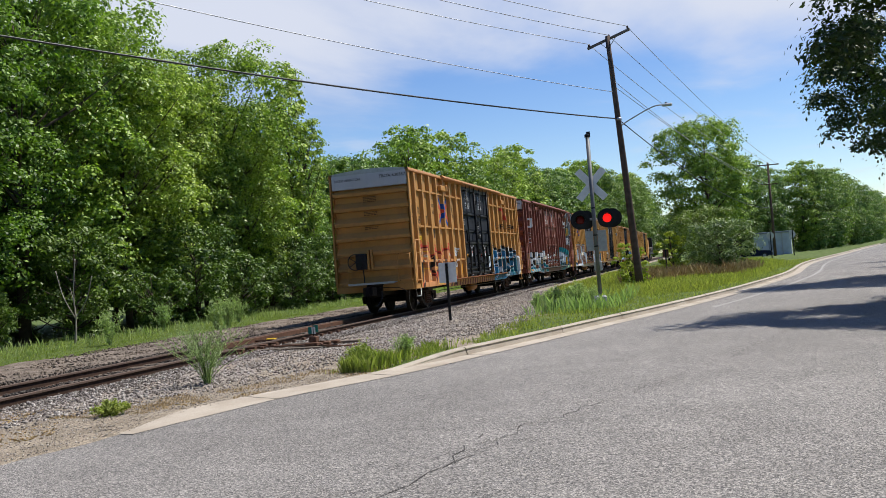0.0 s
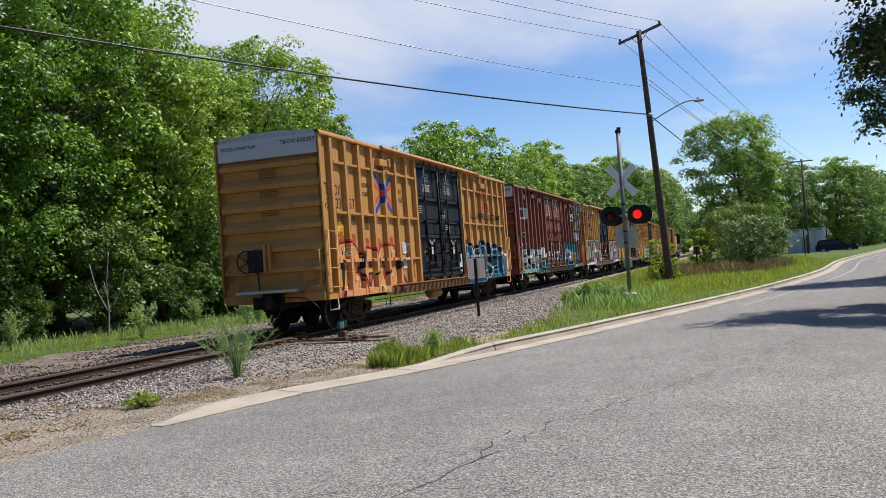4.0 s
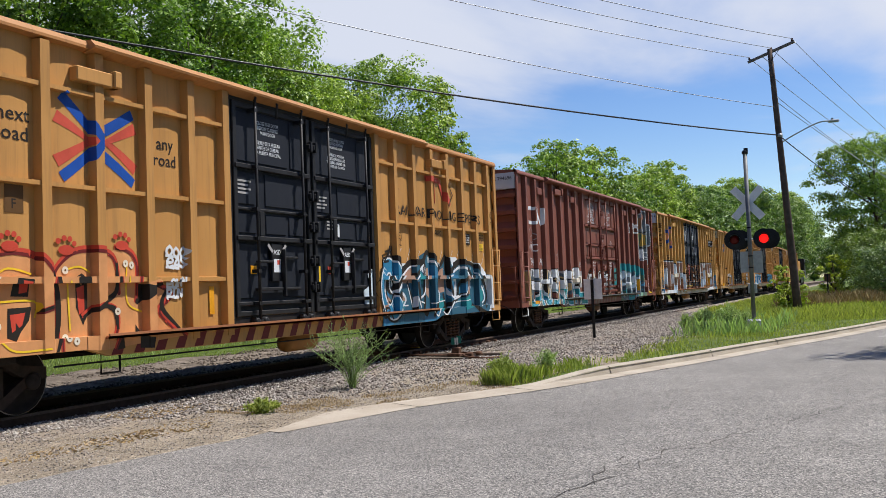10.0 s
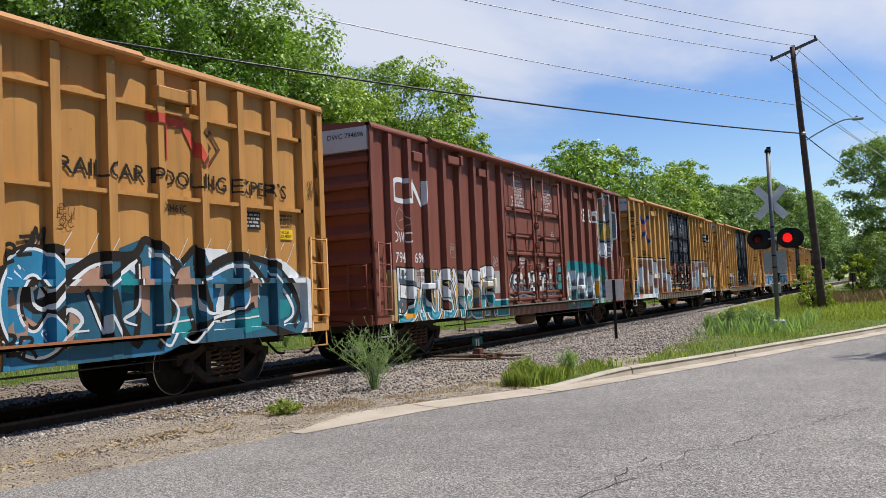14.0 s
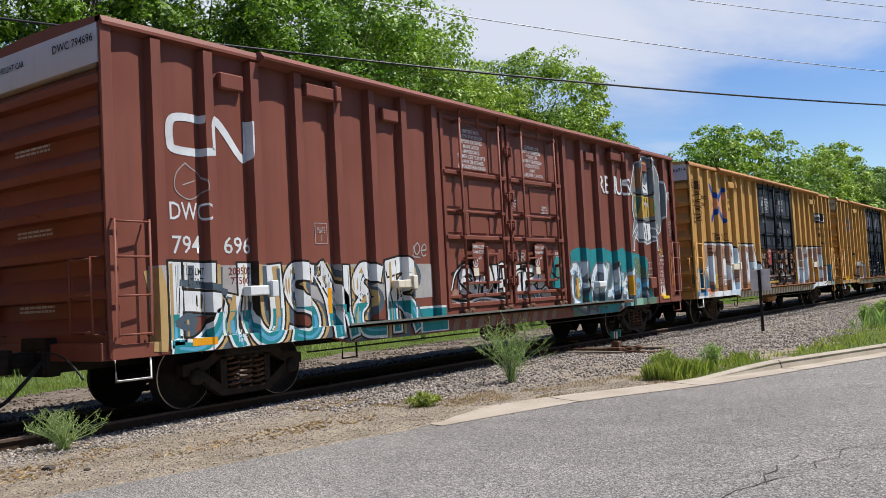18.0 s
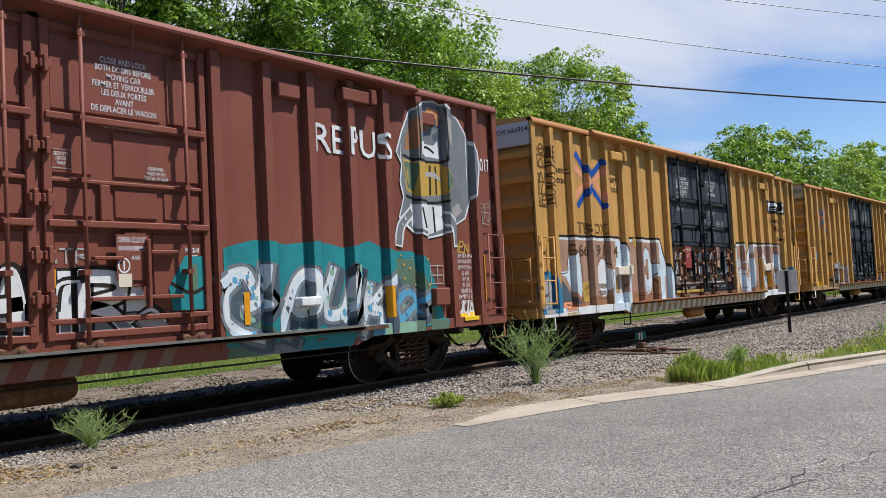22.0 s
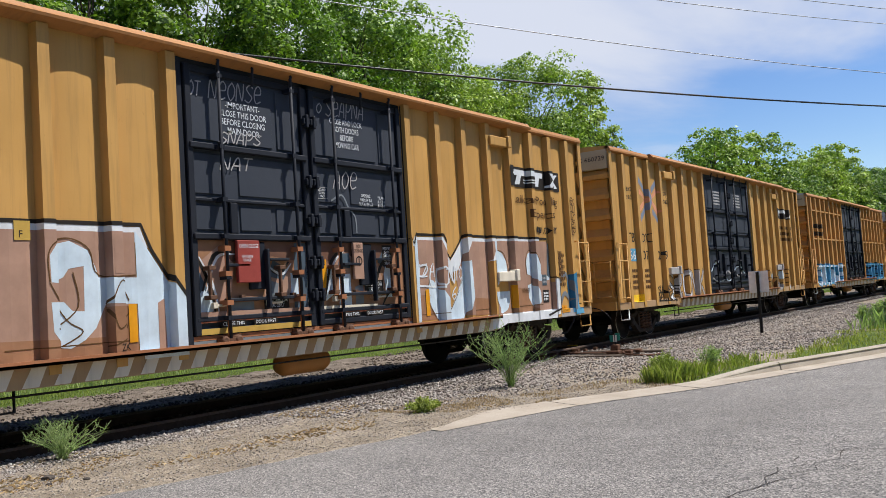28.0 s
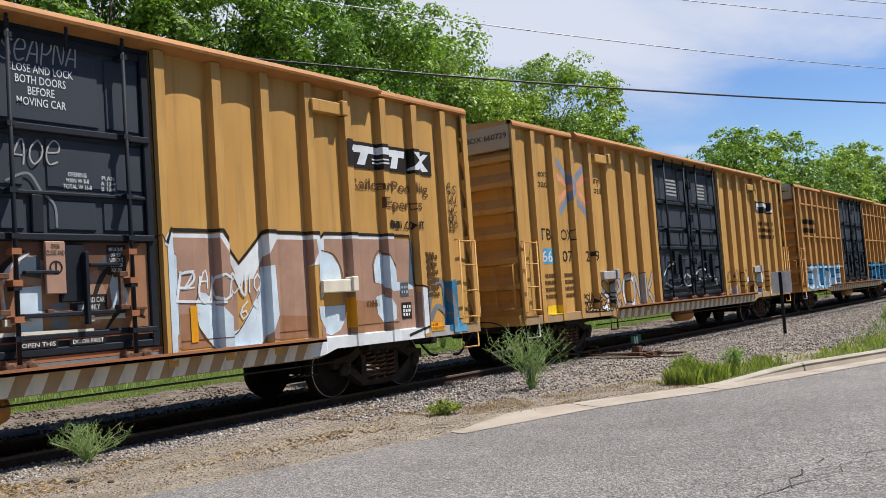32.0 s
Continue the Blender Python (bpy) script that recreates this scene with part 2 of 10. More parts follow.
MAST_STEEL = plain("dull_mast_steel", (0.17, 0.175, 0.18), 0.6, 0.4, 0.2, 9)
ALUM = plain("grey_aluminium", (0.40, 0.41, 0.42), 0.45, 0.6, 0.15, 9)
WHITE = plain("white_paint", (0.62, 0.62, 0.61), 0.5, 0, 0.12, 6)
ORANGE = paint("yellow_orange_paint", (0.47, 0.238, 0.07), dirt=0.75, wear=0.7)
ORANGE2 = paint("yellow_paint", (0.51, 0.285, 0.083), dirt=0.75, wear=0.6)
BROWN = paint("oxide_brown_paint", (0.196, 0.064, 0.044), wear=0.4, dirt=0.55)
DOOR_BLACK = paint("dark_door_paint", (0.010, 0.013, 0.021), wear=0.3, rough=0.6)
DOOR_GREY = paint("blue_black_door_paint", (0.036, 0.043, 0.058), wear=0.4, rough=0.6)
END_WHITE = paint("chalky_white_paint", (0.52, 0.53, 0.56), wear=0.25)
CREAM = paint("cream_paint", (0.45, 0.38, 0.25), wear=0.3)
BARK = plain("bark", (0.075, 0.058, 0.045), 0.95, 0, 0.4, 5, 0.8)
POLE_WOOD = plain("weathered_pole_wood", (0.10, 0.07, 0.055), 0.9, 0, 0.3, 4, 0.5)
LEAF = leaf_mat("leaf", (0.034, 0.074, 0.012), (0.26, 0.39, 0.062), 0.26)
LEAF_LIGHT = leaf_mat("light_leaf", (0.075, 0.14, 0.022), (0.42, 0.53, 0.10), 0.24)
LEAF_GREY = leaf_mat("grey_green_leaf", (0.04, 0.08, 0.026), (0.21, 0.30, 0.11))
LEAF_YELLOW = leaf_mat("yellow_green_leaf", (0.15, 0.21, 0.018), (0.46, 0.52, 0.06), 0.35)
LEAF_FAR = leaf_mat("far_leaf", (0.045, 0.10, 0.03), (0.25, 0.36, 0.095), 0.22)
GRASS = leaf_mat("grass_blade", (0.16, 0.20, 0.042), (0.43, 0.455, 0.13), 0.34)
GRASS_DRY = leaf_mat("dry_grass_blade", (0.30, 0.18, 0.085), (0.56, 0.40, 0.21), 0.02)
WEED = leaf_mat("grey_weed", (0.16, 0.23, 0.095), (0.46, 0.54, 0.28), 0.38)
# backlit shade of the overhanging trees, put into the leaf colour
LEAF_SHADED = leaf_mat("shaded_leaf", (0.022, 0.045, 0.010), (0.06, 0.10, 0.022), 0.15)
PLATE = plain("sign_back", (0.78, 0.79, 0.80), 0.5, 0.0, 0.08, 9)


# ---- mesh helpers ----
def mesh_of(name, verts, faces, mats):
    me = bpy.data.meshes.new(name)
    me.from_pydata([tuple(v) for v in verts], [], faces)
    for m in mats if isinstance(mats, (list, tuple)) else [mats]:
        me.materials.append(m)
    me.update()
    return me


def bm_mesh(name, bm, mat):
    me = bpy.data.meshes.new(name)
    bm.to_mesh(me)
    bm.free()
    for m in mat if isinstance(mat, (list, tuple)) else [mat]:
        me.materials.append(m)
    return me


def part(name, bm, mat, parent, label="", place=None):
    """Links a bmesh, or a mesh made before, as one part under a thing or a part."""
    me = bm if isinstance(bm, bpy.types.Mesh) else bm_mesh(name, bm, mat)
    ob = new(name, me)
    ob.parent = parent
    if place is not None:
        ob.matrix_basis = place
    return tagged(ob, label)


def thing(name, label, category, group="", kind="", at=None):
    ob = new(name)
    ob.empty_display_size = 0.3
    if at is not None:
        ob.matrix_basis = at
    return tagged(ob, label, category, group, kind)


def box(bm, x0, x1, y0, y1, z0, z1, bevel=0.0):
    vs = [bm.verts.new((x, y, z)) for x in (x0, x1) for y in (y0, y1) for z in (z0, z1)]
    fs = [bm.faces.new([vs[i] for i in f]) for f in ((0, 1, 3, 2), (4, 6, 7, 5), (0, 4, 5, 1), (2, 3, 7, 6), (0, 2, 6, 4), (1, 5, 7, 3))]
    if bevel:
        es = {e for f in fs for e in f.edges}
        bmesh.ops.bevel(bm, geom=list(es), offset=bevel, segments=1, affect="EDGES")
    return bm


def boxes(*specs, bevel=0.0):
    bm = bmesh.new()
    for s in specs:
        box(bm, *s, bevel=bevel)
    return bm


def prism(bm, pts, axis, a, b):
    """Extrudes a closed outline along an axis. pts are in the two other axes, in order."""
    def at(p, w):
        return {"x": (w, p[0], p[1]), "y": (p[0], w, p[1]), "z": (p[0], p[1], w)}[axis]
    lo = [bm.verts.new(at(p, a)) for p in pts]
    hi = [bm.verts.new(at(p, b)) for p in pts]
    n = len(pts)
    for i in range(n):
        bm.faces.new((lo[i], lo[(i + 1) % n], hi[(i + 1) % n], hi[i]))
    bm.faces.new(lo[::-1])
    bm.faces.new(hi)
    bmesh.ops.recalc_face_normals(bm, faces=bm.faces[:])
    return bm


def tube(bm, pts, radii, n=8, cap=True):
    """A round bar through the points."""
    pts = [Vector(p) for p in pts]
    if isinstance(radii, (int, float)):
        radii = [radii] * len(pts)
    rings = []
    for i, p in enumerate(pts):
        d = (pts[min(i + 1, len(pts) - 1)] - pts[max(i - 1, 0)]).normalized()
        u = d.orthogonal().normalized() if abs(d.z) > 0.9 else d.cross(Vector((0, 0, 1))).normalized()
        v = d.cross(u)
        rings.append([bm.verts.new(p + radii[i] * (math.cos(2 * math.pi * k / n) * u + math.sin(2 * math.pi * k / n) * v)) for k in range(n)])
    for a, b in zip(rings, rings[1:]):
        for k in range(n):
            f = bm.faces.new((a[k], a[(k + 1) % n], b[(k + 1) % n], b[k]))
            f.smooth = True
    if cap:
        bm.faces.new(rings[0][::-1])
        bm.faces.new(rings[-1])
    return bm


def lathe(bm, prof, axis="x", n=28, center=(0, 0, 0)):
    """Turns a profile of (along, radius) about an axis."""
    rings = []
    for a, r in prof:
        ring = []
        for k in range(n):
            c, s = r * math.cos(2 * math.pi * k / n), r * math.sin(2 * math.pi * k / n)
            p = {"x": (a, c, s), "y": (c, a, s), "z": (c, s, a)}[axis]
            ring.append(bm.verts.new(Vector(p) + Vector(center)))
        rings.append(ring)
    for a, b in zip(rings, rings[1:]):
        for k in range(n):
            f = bm.faces.new((a[k], a[(k + 1) % n], b[(k + 1) % n], b[k]))
            f.smooth = True
    for ring in (rings[0][::-1], rings[-1]):
        bm.faces.new(ring)
    bmesh.ops.recalc_face_normals(bm, faces=bm.faces[:])
    return bm


# ---- ground, road, kerb ----
KERB = [(-8.0, -12.0), (-1.2, -5.0), (1.9, 0.0), (3.2, 4.4), (3.72, 6.7), (4.12, 8.6), (4.44, 9.8), (4.9, 11.0), (5.42, 12.0), (5.93, 13.0), (6.4, 14.15), (6.84, 15.3), (7.8, 18.1), (8.75, 21.2), (9.95, 24.9), (11.5, 30.3), (12.75, 35.3), (15.1, 46.5), (18.3, 67.1), (25.2, 98.2), (34.2, 138.7), (52.0, 215.0), (90.0, 380.0), (140.0, 600.0)]
ROAD_Z = -0.15


def kerb_curve(step=0.8):
    """The kerb's road edge, smoothed and evenly cut."""
    P = [Vector((*p, 0)) for p in KERB]
    out = []
    for i in range(len(P) - 1):
        p0, p1, p2, p3 = P[max(i - 1, 0)], P[i], P[i + 1], P[min(i + 2, len(P) - 1)]
        n = max(2, min(14, int((p2 - p1).length / step)))
        for k in range(n):
            t = k / n
            out.append(0.5 * (2 * p1 + (p2 - p0) * t + (2 * p0 - 5 * p1 + 4 * p2 - p3) * t * t + (3 * p1 - p0 - 3 * p2 + p3) * t ** 3))
    out.append(P[-1])
    return out


KC = kerb_curve()
KN = []
for _i, _p in enumerate(KC):
    _d = (KC[min(_i + 1, len(KC) - 1)] - KC[max(_i - 1, 0)]).normalized()
    KN.append(Vector((-_d.y, _d.x, 0)))


def kerb_x(y):
    """The kerb's x at a y."""
    for a, b in zip(KC, KC[1:]):
        if a.y <= y <= b.y:
            return a.x + (b.x - a.x) * (y - a.y) / max(1e-6, b.y - a.y)
    return KC[-1].x


def strip(name, offs, mat, label, category, zs, lo=0, hi=None, kind="structure"):
    """A sheet along the kerb, between offsets to its left (negative: over the road)."""
    verts, faces = [], []
    ks = list(range(lo, hi if hi is not None else len(KC)))
    for i in ks:
        for o, z in zip(offs, zs):
            p = KC[i] + KN[i] * o
            verts.append((p.x, p.y, z))
    m = len(offs)
    for r in range(len(ks) - 1):
        for c in range(m - 1):
            a = r * m + c
            faces.append((a, a + m, a + m + 1, a + 1))
    return tagged(new(name, mesh_of(name, verts, faces, mat)), label, category, kind=kind)


def ground():
    n = 60
    xs = [math.copysign(abs(u) ** 2.6, u) * 1800 for u in np.linspace(-1, 1, n)]
    verts = [(x, y + 100, -0.36 + (0.0 if abs(x) < 400 and abs(y) < 600 else -0.3)) for y in xs for x in xs]
    faces = [(r * n + c, r * n + c + 1, (r + 1) * n + c + 1, (r + 1) * n + c) for r in range(n - 1) for c in range(n - 1)]
    tagged(new("ground", mesh_of("ground", verts, faces, SOIL)), "grassy ground reaching to the woods and the horizon", "ground", kind="structure")


def rough_sheet(name, x0, x1, y0, y1, step, z, amp, mat, label, category, edge=0.4):
    """A sheet with small bumps that dips under its neighbours at the rim."""
    nx, ny = int((x1 - x0) / step) + 1, int((y1 - y0) / step) + 1
    verts, faces = [], []
    for j in range(ny):
        for i in range(nx):
            x, y = x0 + (x1 - x0) * i / (nx - 1), y0 + (y1 - y0) * j / (ny - 1)
            h = amp * noise.noise(Vector((x * 0.9, y * 0.9, 3.1))) + 0.4 * amp * noise.noise(Vector((x * 4, y * 4, 1)))
            if i in (0, nx - 1):
                h -= 0.25
                x += edge * noise.noise(Vector((0.3, y * 0.5, i)))
            verts.append((x, y, z + h))
    for j in range(ny - 1):
        for i in range(nx - 1):
            a = j * nx + i
            faces.append((a, a + 1, a + nx + 1, a + nx))
    me = mesh_of(name, verts, faces, mat)
    for p in me.polygons:
        p.use_smooth = True
    return tagged(new(name, me), label, category, kind="structure")


ground()


def ramp01(a, b, v):
    t = min(1.0, max(0.0, (v - a) / (b - a)))
    return t * t * (3 - 2 * t)


def road():
    offs = (0.0, 1.0, 2.2, 3.6, 5.2, 7.0, 9.0, 11.2)
    verts = [(p.x + o, p.y, ROAD_Z + 0.03 * math.sin(math.pi * o / 11.2)) for p in KC for o in offs]
    m = len(offs)
    faces = [(r * m + c, r * m + c + 1, (r + 1) * m + c + 1, (r + 1) * m + c) for r in range(len(KC) - 1) for c in range(m - 1)]
    me = mesh_of("road", verts, faces, ASPHALT)
    for q in me.polygons:
        q.use_smooth = True
    tagged(new("road", me), "worn grey asphalt road with fine cracks", "road", kind="structure")
    verts = [(p.x + o, p.y, z) for p in KC for o, z in ((11.2, ROAD_Z - 0.01), (11.5, ROAD_Z + 0.03), (30.0, -0.3))]
    faces = [(r * 3 + c, r * 3 + c + 1, (r + 1) * 3 + c + 1, (r + 1) * 3 + c) for r in range(len(KC) - 1) for c in range(2)]
    tagged(new("right_verge", mesh_of("right_verge", verts, faces, SOIL)), "grassy bank on the far side of the road", "ground", kind="structure")


road()


# ---- track ----
def track():
    rough_sheet("dirt_strip", -6.7, -1.5, -14, 330, 0.4, -0.19, 0.07, DIRT, "dark cloddy dirt beside the track", "dirt")
    # bed colour carries the train's shade
    rough_sheet("ballast_bed", -1.9, 1.25, -14, 330, 0.4, -0.155, 0.03, SHADE_BED, "grey crushed stone ballast round the rails", "gravel")
    for name, x in (("rail", -0.7525), ("rail", 0.7525)):
        head = new(name)
        tagged(head, "rusty steel running rail on ties", "rail", group="rails", kind="structure")
        bm = bmesh.new()
        prism(bm, [(x - 0.0365, -0.035), (x - 0.0365, -0.004), (x - 0.03, 0.0), (x + 0.03, 0.0), (x + 0.0365, -0.004), (x + 0.0365, -0.035)], "y", -60, 330)
        part("rail_head", bm, RAIL_HEAD, head, "worn rail head")
        bm = bmesh.new()
        prism(bm, [(x - 0.075, -0.18), (x - 0.075, -0.168), (x - 0.012, -0.145), (x - 0.010, -0.0355), (x + 0.010, -0.0355), (x + 0.012, -0.145), (x + 0.075, -0.168), (x + 0.075, -0.18)], "y", -60, 330)
        part("rail_web", bm, RAIL_WEB, head)
    bed = thing("railway_ties", "weathered timber ties half sunk in ballast", "railway tie", kind="structure")
    rng = random.Random(4)
    me = bm_mesh("tie", boxes((-1.3, 1.3, -0.115, 0.115, -0.30, -0.13), bevel=0.012), TIE_WOOD)
    y = 14.0
    while y < 26:
        part("tie", me, None, bed, place=pose(rng.uniform(-0.05, 0.05), y, rng.uniform(-0.02, 0.0), 0, 0, rng.uniform(-1, 1)))
        y += 0.53 + rng.uniform(-0.02, 0.02)


track()


def stones(name, n, area, size, seed, label, z=-0.24, keep=None, mat=None):
    """Loose stones as one mesh of small angular lumps."""
    rng = np.random.default_rng(seed)
    x0, x1, y0, y1 = area
    u = rng.random((n, 2))
    px, py = x0 + (x1 - x0) * u[:, 0], y0 + (y1 - y0) * u[:, 1] ** 1.35
    if keep is not None:
        sel = np.array([keep(a, b) for a, b in zip(px, py)])
        px, py = px[sel], py[sel]
        n = len(px)
    base = np.array([(1, 0, 0), (-1, 0, 0), (0, 1, 0), (0, -1, 0), (0, 0, 1), (0, 0, -1)], float)
    tri = np.array([(0, 2, 4), (2, 1, 4), (1, 3, 4), (3, 0, 4), (2, 0, 5), (1, 2, 5), (3, 1, 5), (0, 3, 5)])
    s = size * rng.uniform(0.5, 1.4, (n, 1, 1))
    v = base[None] * rng.uniform(0.6, 1.15, (n, 6, 3)) * s
    a = rng.uniform(0, 6.28, n)
    t = rng.uniform(-0.7, 0.7, n)
    ca, sa, ct, st = np.cos(a), np.sin(a), np.cos(t), np.sin(t)
    y2, z2 = v[:, :, 1] * ct[:, None] - v[:, :, 2] * st[:, None], v[:, :, 1] * st[:, None] + v[:, :, 2] * ct[:, None]
    x3 = v[:, :, 0] * ca[:, None] - y2 * sa[:, None]
    y3 = v[:, :, 0] * sa[:, None] + y2 * ca[:, None]
    zz = z + rng.uniform(-0.2, 0.5, n) * size
    V = np.stack([x3 + px[:, None], y3 + py[:, None], z2 * 0.75 + zz[:, None]], 2).reshape(-1, 3)
    F = (tri[None] + 6 * np.arange(n)[:, None, None]).reshape(-1, 3)
    return tagged(new(name, big_mesh(name, V, F, mat or STONE)), label, "gravel", kind="stuff")


def big_mesh(name, V, F, mat):
    """A mesh of many faces from arrays."""
    me = bpy.data.meshes.new(name)
    k = F.shape[1]
    me.vertices.add(len(V))
    me.vertices.foreach_set("co", np.ascontiguousarray(V, dtype=np.float32).ravel())
    me.loops.add(F.size)
    me.loops.foreach_set("vertex_index", np.ascontiguousarray(F, dtype=np.int32).ravel())
    me.polygons.add(len(F))
    me.polygons.foreach_set("loop_start", np.arange(0, F.size, k, dtype=np.int32))
    me.materials.append(mat)
    me.update(calc_edges=True)
    return me


def leaves(pos, size, rng, up=0.3, aspect=0.55, out=None):
    """Small folded leaves at the places, facing out where that is given: arrays of corners and quads."""
    n = len(pos)
    nrm = rng.normal(size=(n, 3))
    if out is not None:
        nrm = nrm * 0.5 + out
    nrm[:, 2] += up * 2
    nrm /= np.linalg.norm(nrm, axis=1)[:, None]
    d = rng.normal(size=(n, 3))
    d -= nrm * (d * nrm).sum(1)[:, None]
    d /= np.linalg.norm(d, axis=1)[:, None]
    w = np.cross(nrm, d)
    s = (size * rng.uniform(0.6, 1.4, n))[:, None]
    V = np.stack([pos - d * s * 0.5, pos + w * s * aspect * 0.5 + nrm * s * 0.06, pos + d * s * 0.5, pos - w * s * aspect * 0.5 + nrm * s * 0.06], 1)
    F = np.arange(4 * n).reshape(n, 4)
    return V.reshape(-1, 3), F


def make_tree(name, seed, H, R, n_leaf, leaf, mat, label, category="tree", low=0.18, clumps=90, trunk=0.2, slim=1.0, twigs=10, gap=None):
    """A tree: tapered trunk and limbs, and a crown of many small leaves in uneven clumps."""
    rng = np.random.default_rng(seed)
    ob = thing(name, label, category)
    cen = []
    while len(cen) < clumps:
        h = rng.uniform(low, 1.0)
        # wide at mid height, narrow on top
        prof = (math.sin(math.pi * min(1, (1.04 - h) / (1.04 - low)) ** 0.75)) ** 0.55 if h < 1.03 else 0
        a = rng.uniform(0, 2 * math.pi)
        lob = 0.72 + 0.28 * math.sin(3 * a + 5 * h + seed) + rng.uniform(-0.12, 0.22)
        r = R * prof * lob * rng.uniform(0.35, 1.0) ** 0.45
        c = (r * math.cos(a) * slim, r * math.sin(a) * slim, h * H)
        if gap is None or not gap(c):
            cen.append(c)
    cen = np.array(cen)
    bm = bmesh.new()
    top = H * 0.9
    bend = rng.uniform(-0.05, 0.05, 2) * H
    spine = [Vector((bend[0] * (k / 6) ** 2, bend[1] * (k / 6) ** 2, top * k / 6 - 0.15)) for k in range(7)]
    tube(bm, spine, [trunk * (1 - 0.86 * k / 6) + 0.01 for k in range(7)], 8)
    order = rng.permutation(len(cen))[: 14 + twigs]
    for i in order:
        c = Vector(cen[i])
        k = max(0.12, min(0.85, (c.z - 0.25 * R) / top * 0.8))
        q = spine[0].lerp(spine[-1], k)
        mid = q.lerp(c, 0.5) + Vector((0, 0, -0.06 * R))
        tube(bm, [q, mid, c], [trunk * 0.42 * (1 - k) + 0.03, trunk * 0.24 * (1 - k) + 0.02, 0.012], 5, False)
    part("trunk", bm, BARK, ob)
    # each clump is a drooping cap of leaves over a hollow, so that its top is lit and its foot is dark
    per = n_leaf // clumps
    pos, out = [], []
    for c in cen:
        cr = R * rng.uniform(0.09, 0.21)
        q = rng.normal(size=(per, 3))
        q /= np.linalg.norm(q, axis=1)[:, None]
        q[:, 2] = np.where(q[:, 2] < -0.3, -q[:, 2], q[:, 2])
        far = np.where(rng.random(per) < 0.2, rng.uniform(1.0, 1.55, per), rng.uniform(0.7, 1.05, per))
        axes = rng.uniform(0.75, 1.3, 3) * (1, 1, 0.62)
        p = q * far[:, None] * cr * axes
        p[:, 2] -= 0.25 * (p[:, 0] ** 2 + p[:, 1] ** 2) / max(cr, 0.1)
        pos.append(c + p)
        out.append(q)
    pos, out = np.concatenate(pos), np.concatenate(out)
    keep = pos[:, 2] > 0.05
    pos, out = pos[keep], out[keep]
    V, F = leaves(pos, np.full(len(pos), leaf), rng, 0.2, 0.55, out)
    part("crown", big_mesh("crown", V, F, mat), None, ob)
    return ob


# ---- train ----
OFFSETS = [0.0, 20.56, 40.71, 61.15, 81.6, 102.1, 122.5, 143.0]
CAR_L = 18.8
FLOOR, EAVE = 0.84, 5.0
PANEL_X, BOW, RIB_X = 1.375, 0.035, 1.51
DOOR = (7.02, 11.9)
RAILS_A = (4.33, 3.03, 1.77)


def flat_mat(name, c, rough=0.55):
    """Spray paint or a stencil: thin, slightly uneven colour."""
    k = Mat(name, rough)
    n = k.noise(2.2, 5, 0.65)
    k.color(k.ramp(n, (0.3, tuple(x * 0.82 for x in c)), (0.7, tuple(min(1, x * 1.12) for x in c))))
    return k.m


INK = flat_mat("black_stencil_paint", (0.022, 0.018, 0.015))
INK_BROWN = flat_mat("faded_stencil_paint", (0.11, 0.055, 0.02))
SPRAY_WHITE = flat_mat("white_spray", (0.64, 0.67, 0.70))
SILL_TAN = paint("dirty_tan_sill_paint", (0.36, 0.235, 0.125), wear=0.9, dirt=0.8)
STRIPE = paint("dirty_white_stripe", (0.66, 0.60, 0.49), wear=0.8, dirt=0.6)
EAVE_RUST = paint("rust_edged_yellow_paint", (0.40, 0.185, 0.062), wear=0.95, dirt=0.8)
RUST_TRACK = paint("flaking_rust_paint", (0.34, 0.14, 0.065), wear=0.9, dirt=0.7)
TANK_PAINT = paint("rust_stained_yellow_paint", (0.36, 0.165, 0.05), wear=0.9)
SPRAY_BROWN = flat_mat("brown_spray", (0.30, 0.155, 0.085))
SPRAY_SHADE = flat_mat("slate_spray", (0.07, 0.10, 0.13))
SPRAY_MINT = flat_mat("mint_spray", (0.22, 0.40, 0.30))
SPRAY_ICE = flat_mat("ice_blue_spray", (0.53, 0.63, 0.71))
SPRAY_BLUE = flat_mat("blue_spray", (0.035, 0.17, 0.31))
SPRAY_SKY = flat_mat("sky_blue_spray", (0.10, 0.33, 0.52))
SPRAY_TEAL = flat_mat("teal_spray", (0.02, 0.22, 0.25))
SPRAY_GREEN = flat_mat("green_spray", (0.10, 0.17, 0.12))
SPRAY_RED = flat_mat("red_spray", (0.50, 0.06, 0.035))
SPRAY_MAROON = flat_mat("maroon_spray", (0.14, 0.02, 0.02))
SPRAY_PEACH = flat_mat("peach_spray", (0.58, 0.27, 0.11))
SPRAY_PINK = flat_mat("dusty_pink_spray", (0.36, 0.22, 0.16))
SPRAY_LAKE = flat_mat("lake_blue_spray", (0.03, 0.19, 0.34))
SPRAY_DEEP = flat_mat("deep_blue_spray", (0.028, 0.105, 0.165))
SPRAY_UMBER = flat_mat("umber_spray", (0.15, 0.075, 0.05))
SPRAY_TAN = flat_mat("tan_spray", (0.42, 0.29, 0.13))
SPRAY_GREY = flat_mat("grey_spray", (0.17, 0.19, 0.21))
SPRAY_SILVER = flat_mat("pale_grey_spray", (0.36, 0.35, 0.35))
SPRAY_GOLD = flat_mat("ochre_spray", (0.46, 0.30, 0.07))
SIGN_BLUE = flat_mat("blue_sign_paint", (0.012, 0.07, 0.33))
SIGN_RED = flat_mat("red_sign_paint", (0.52, 0.08, 0.05))
SIGN_PINK = flat_mat("faded_red_paint", (0.66, 0.29, 0.17))
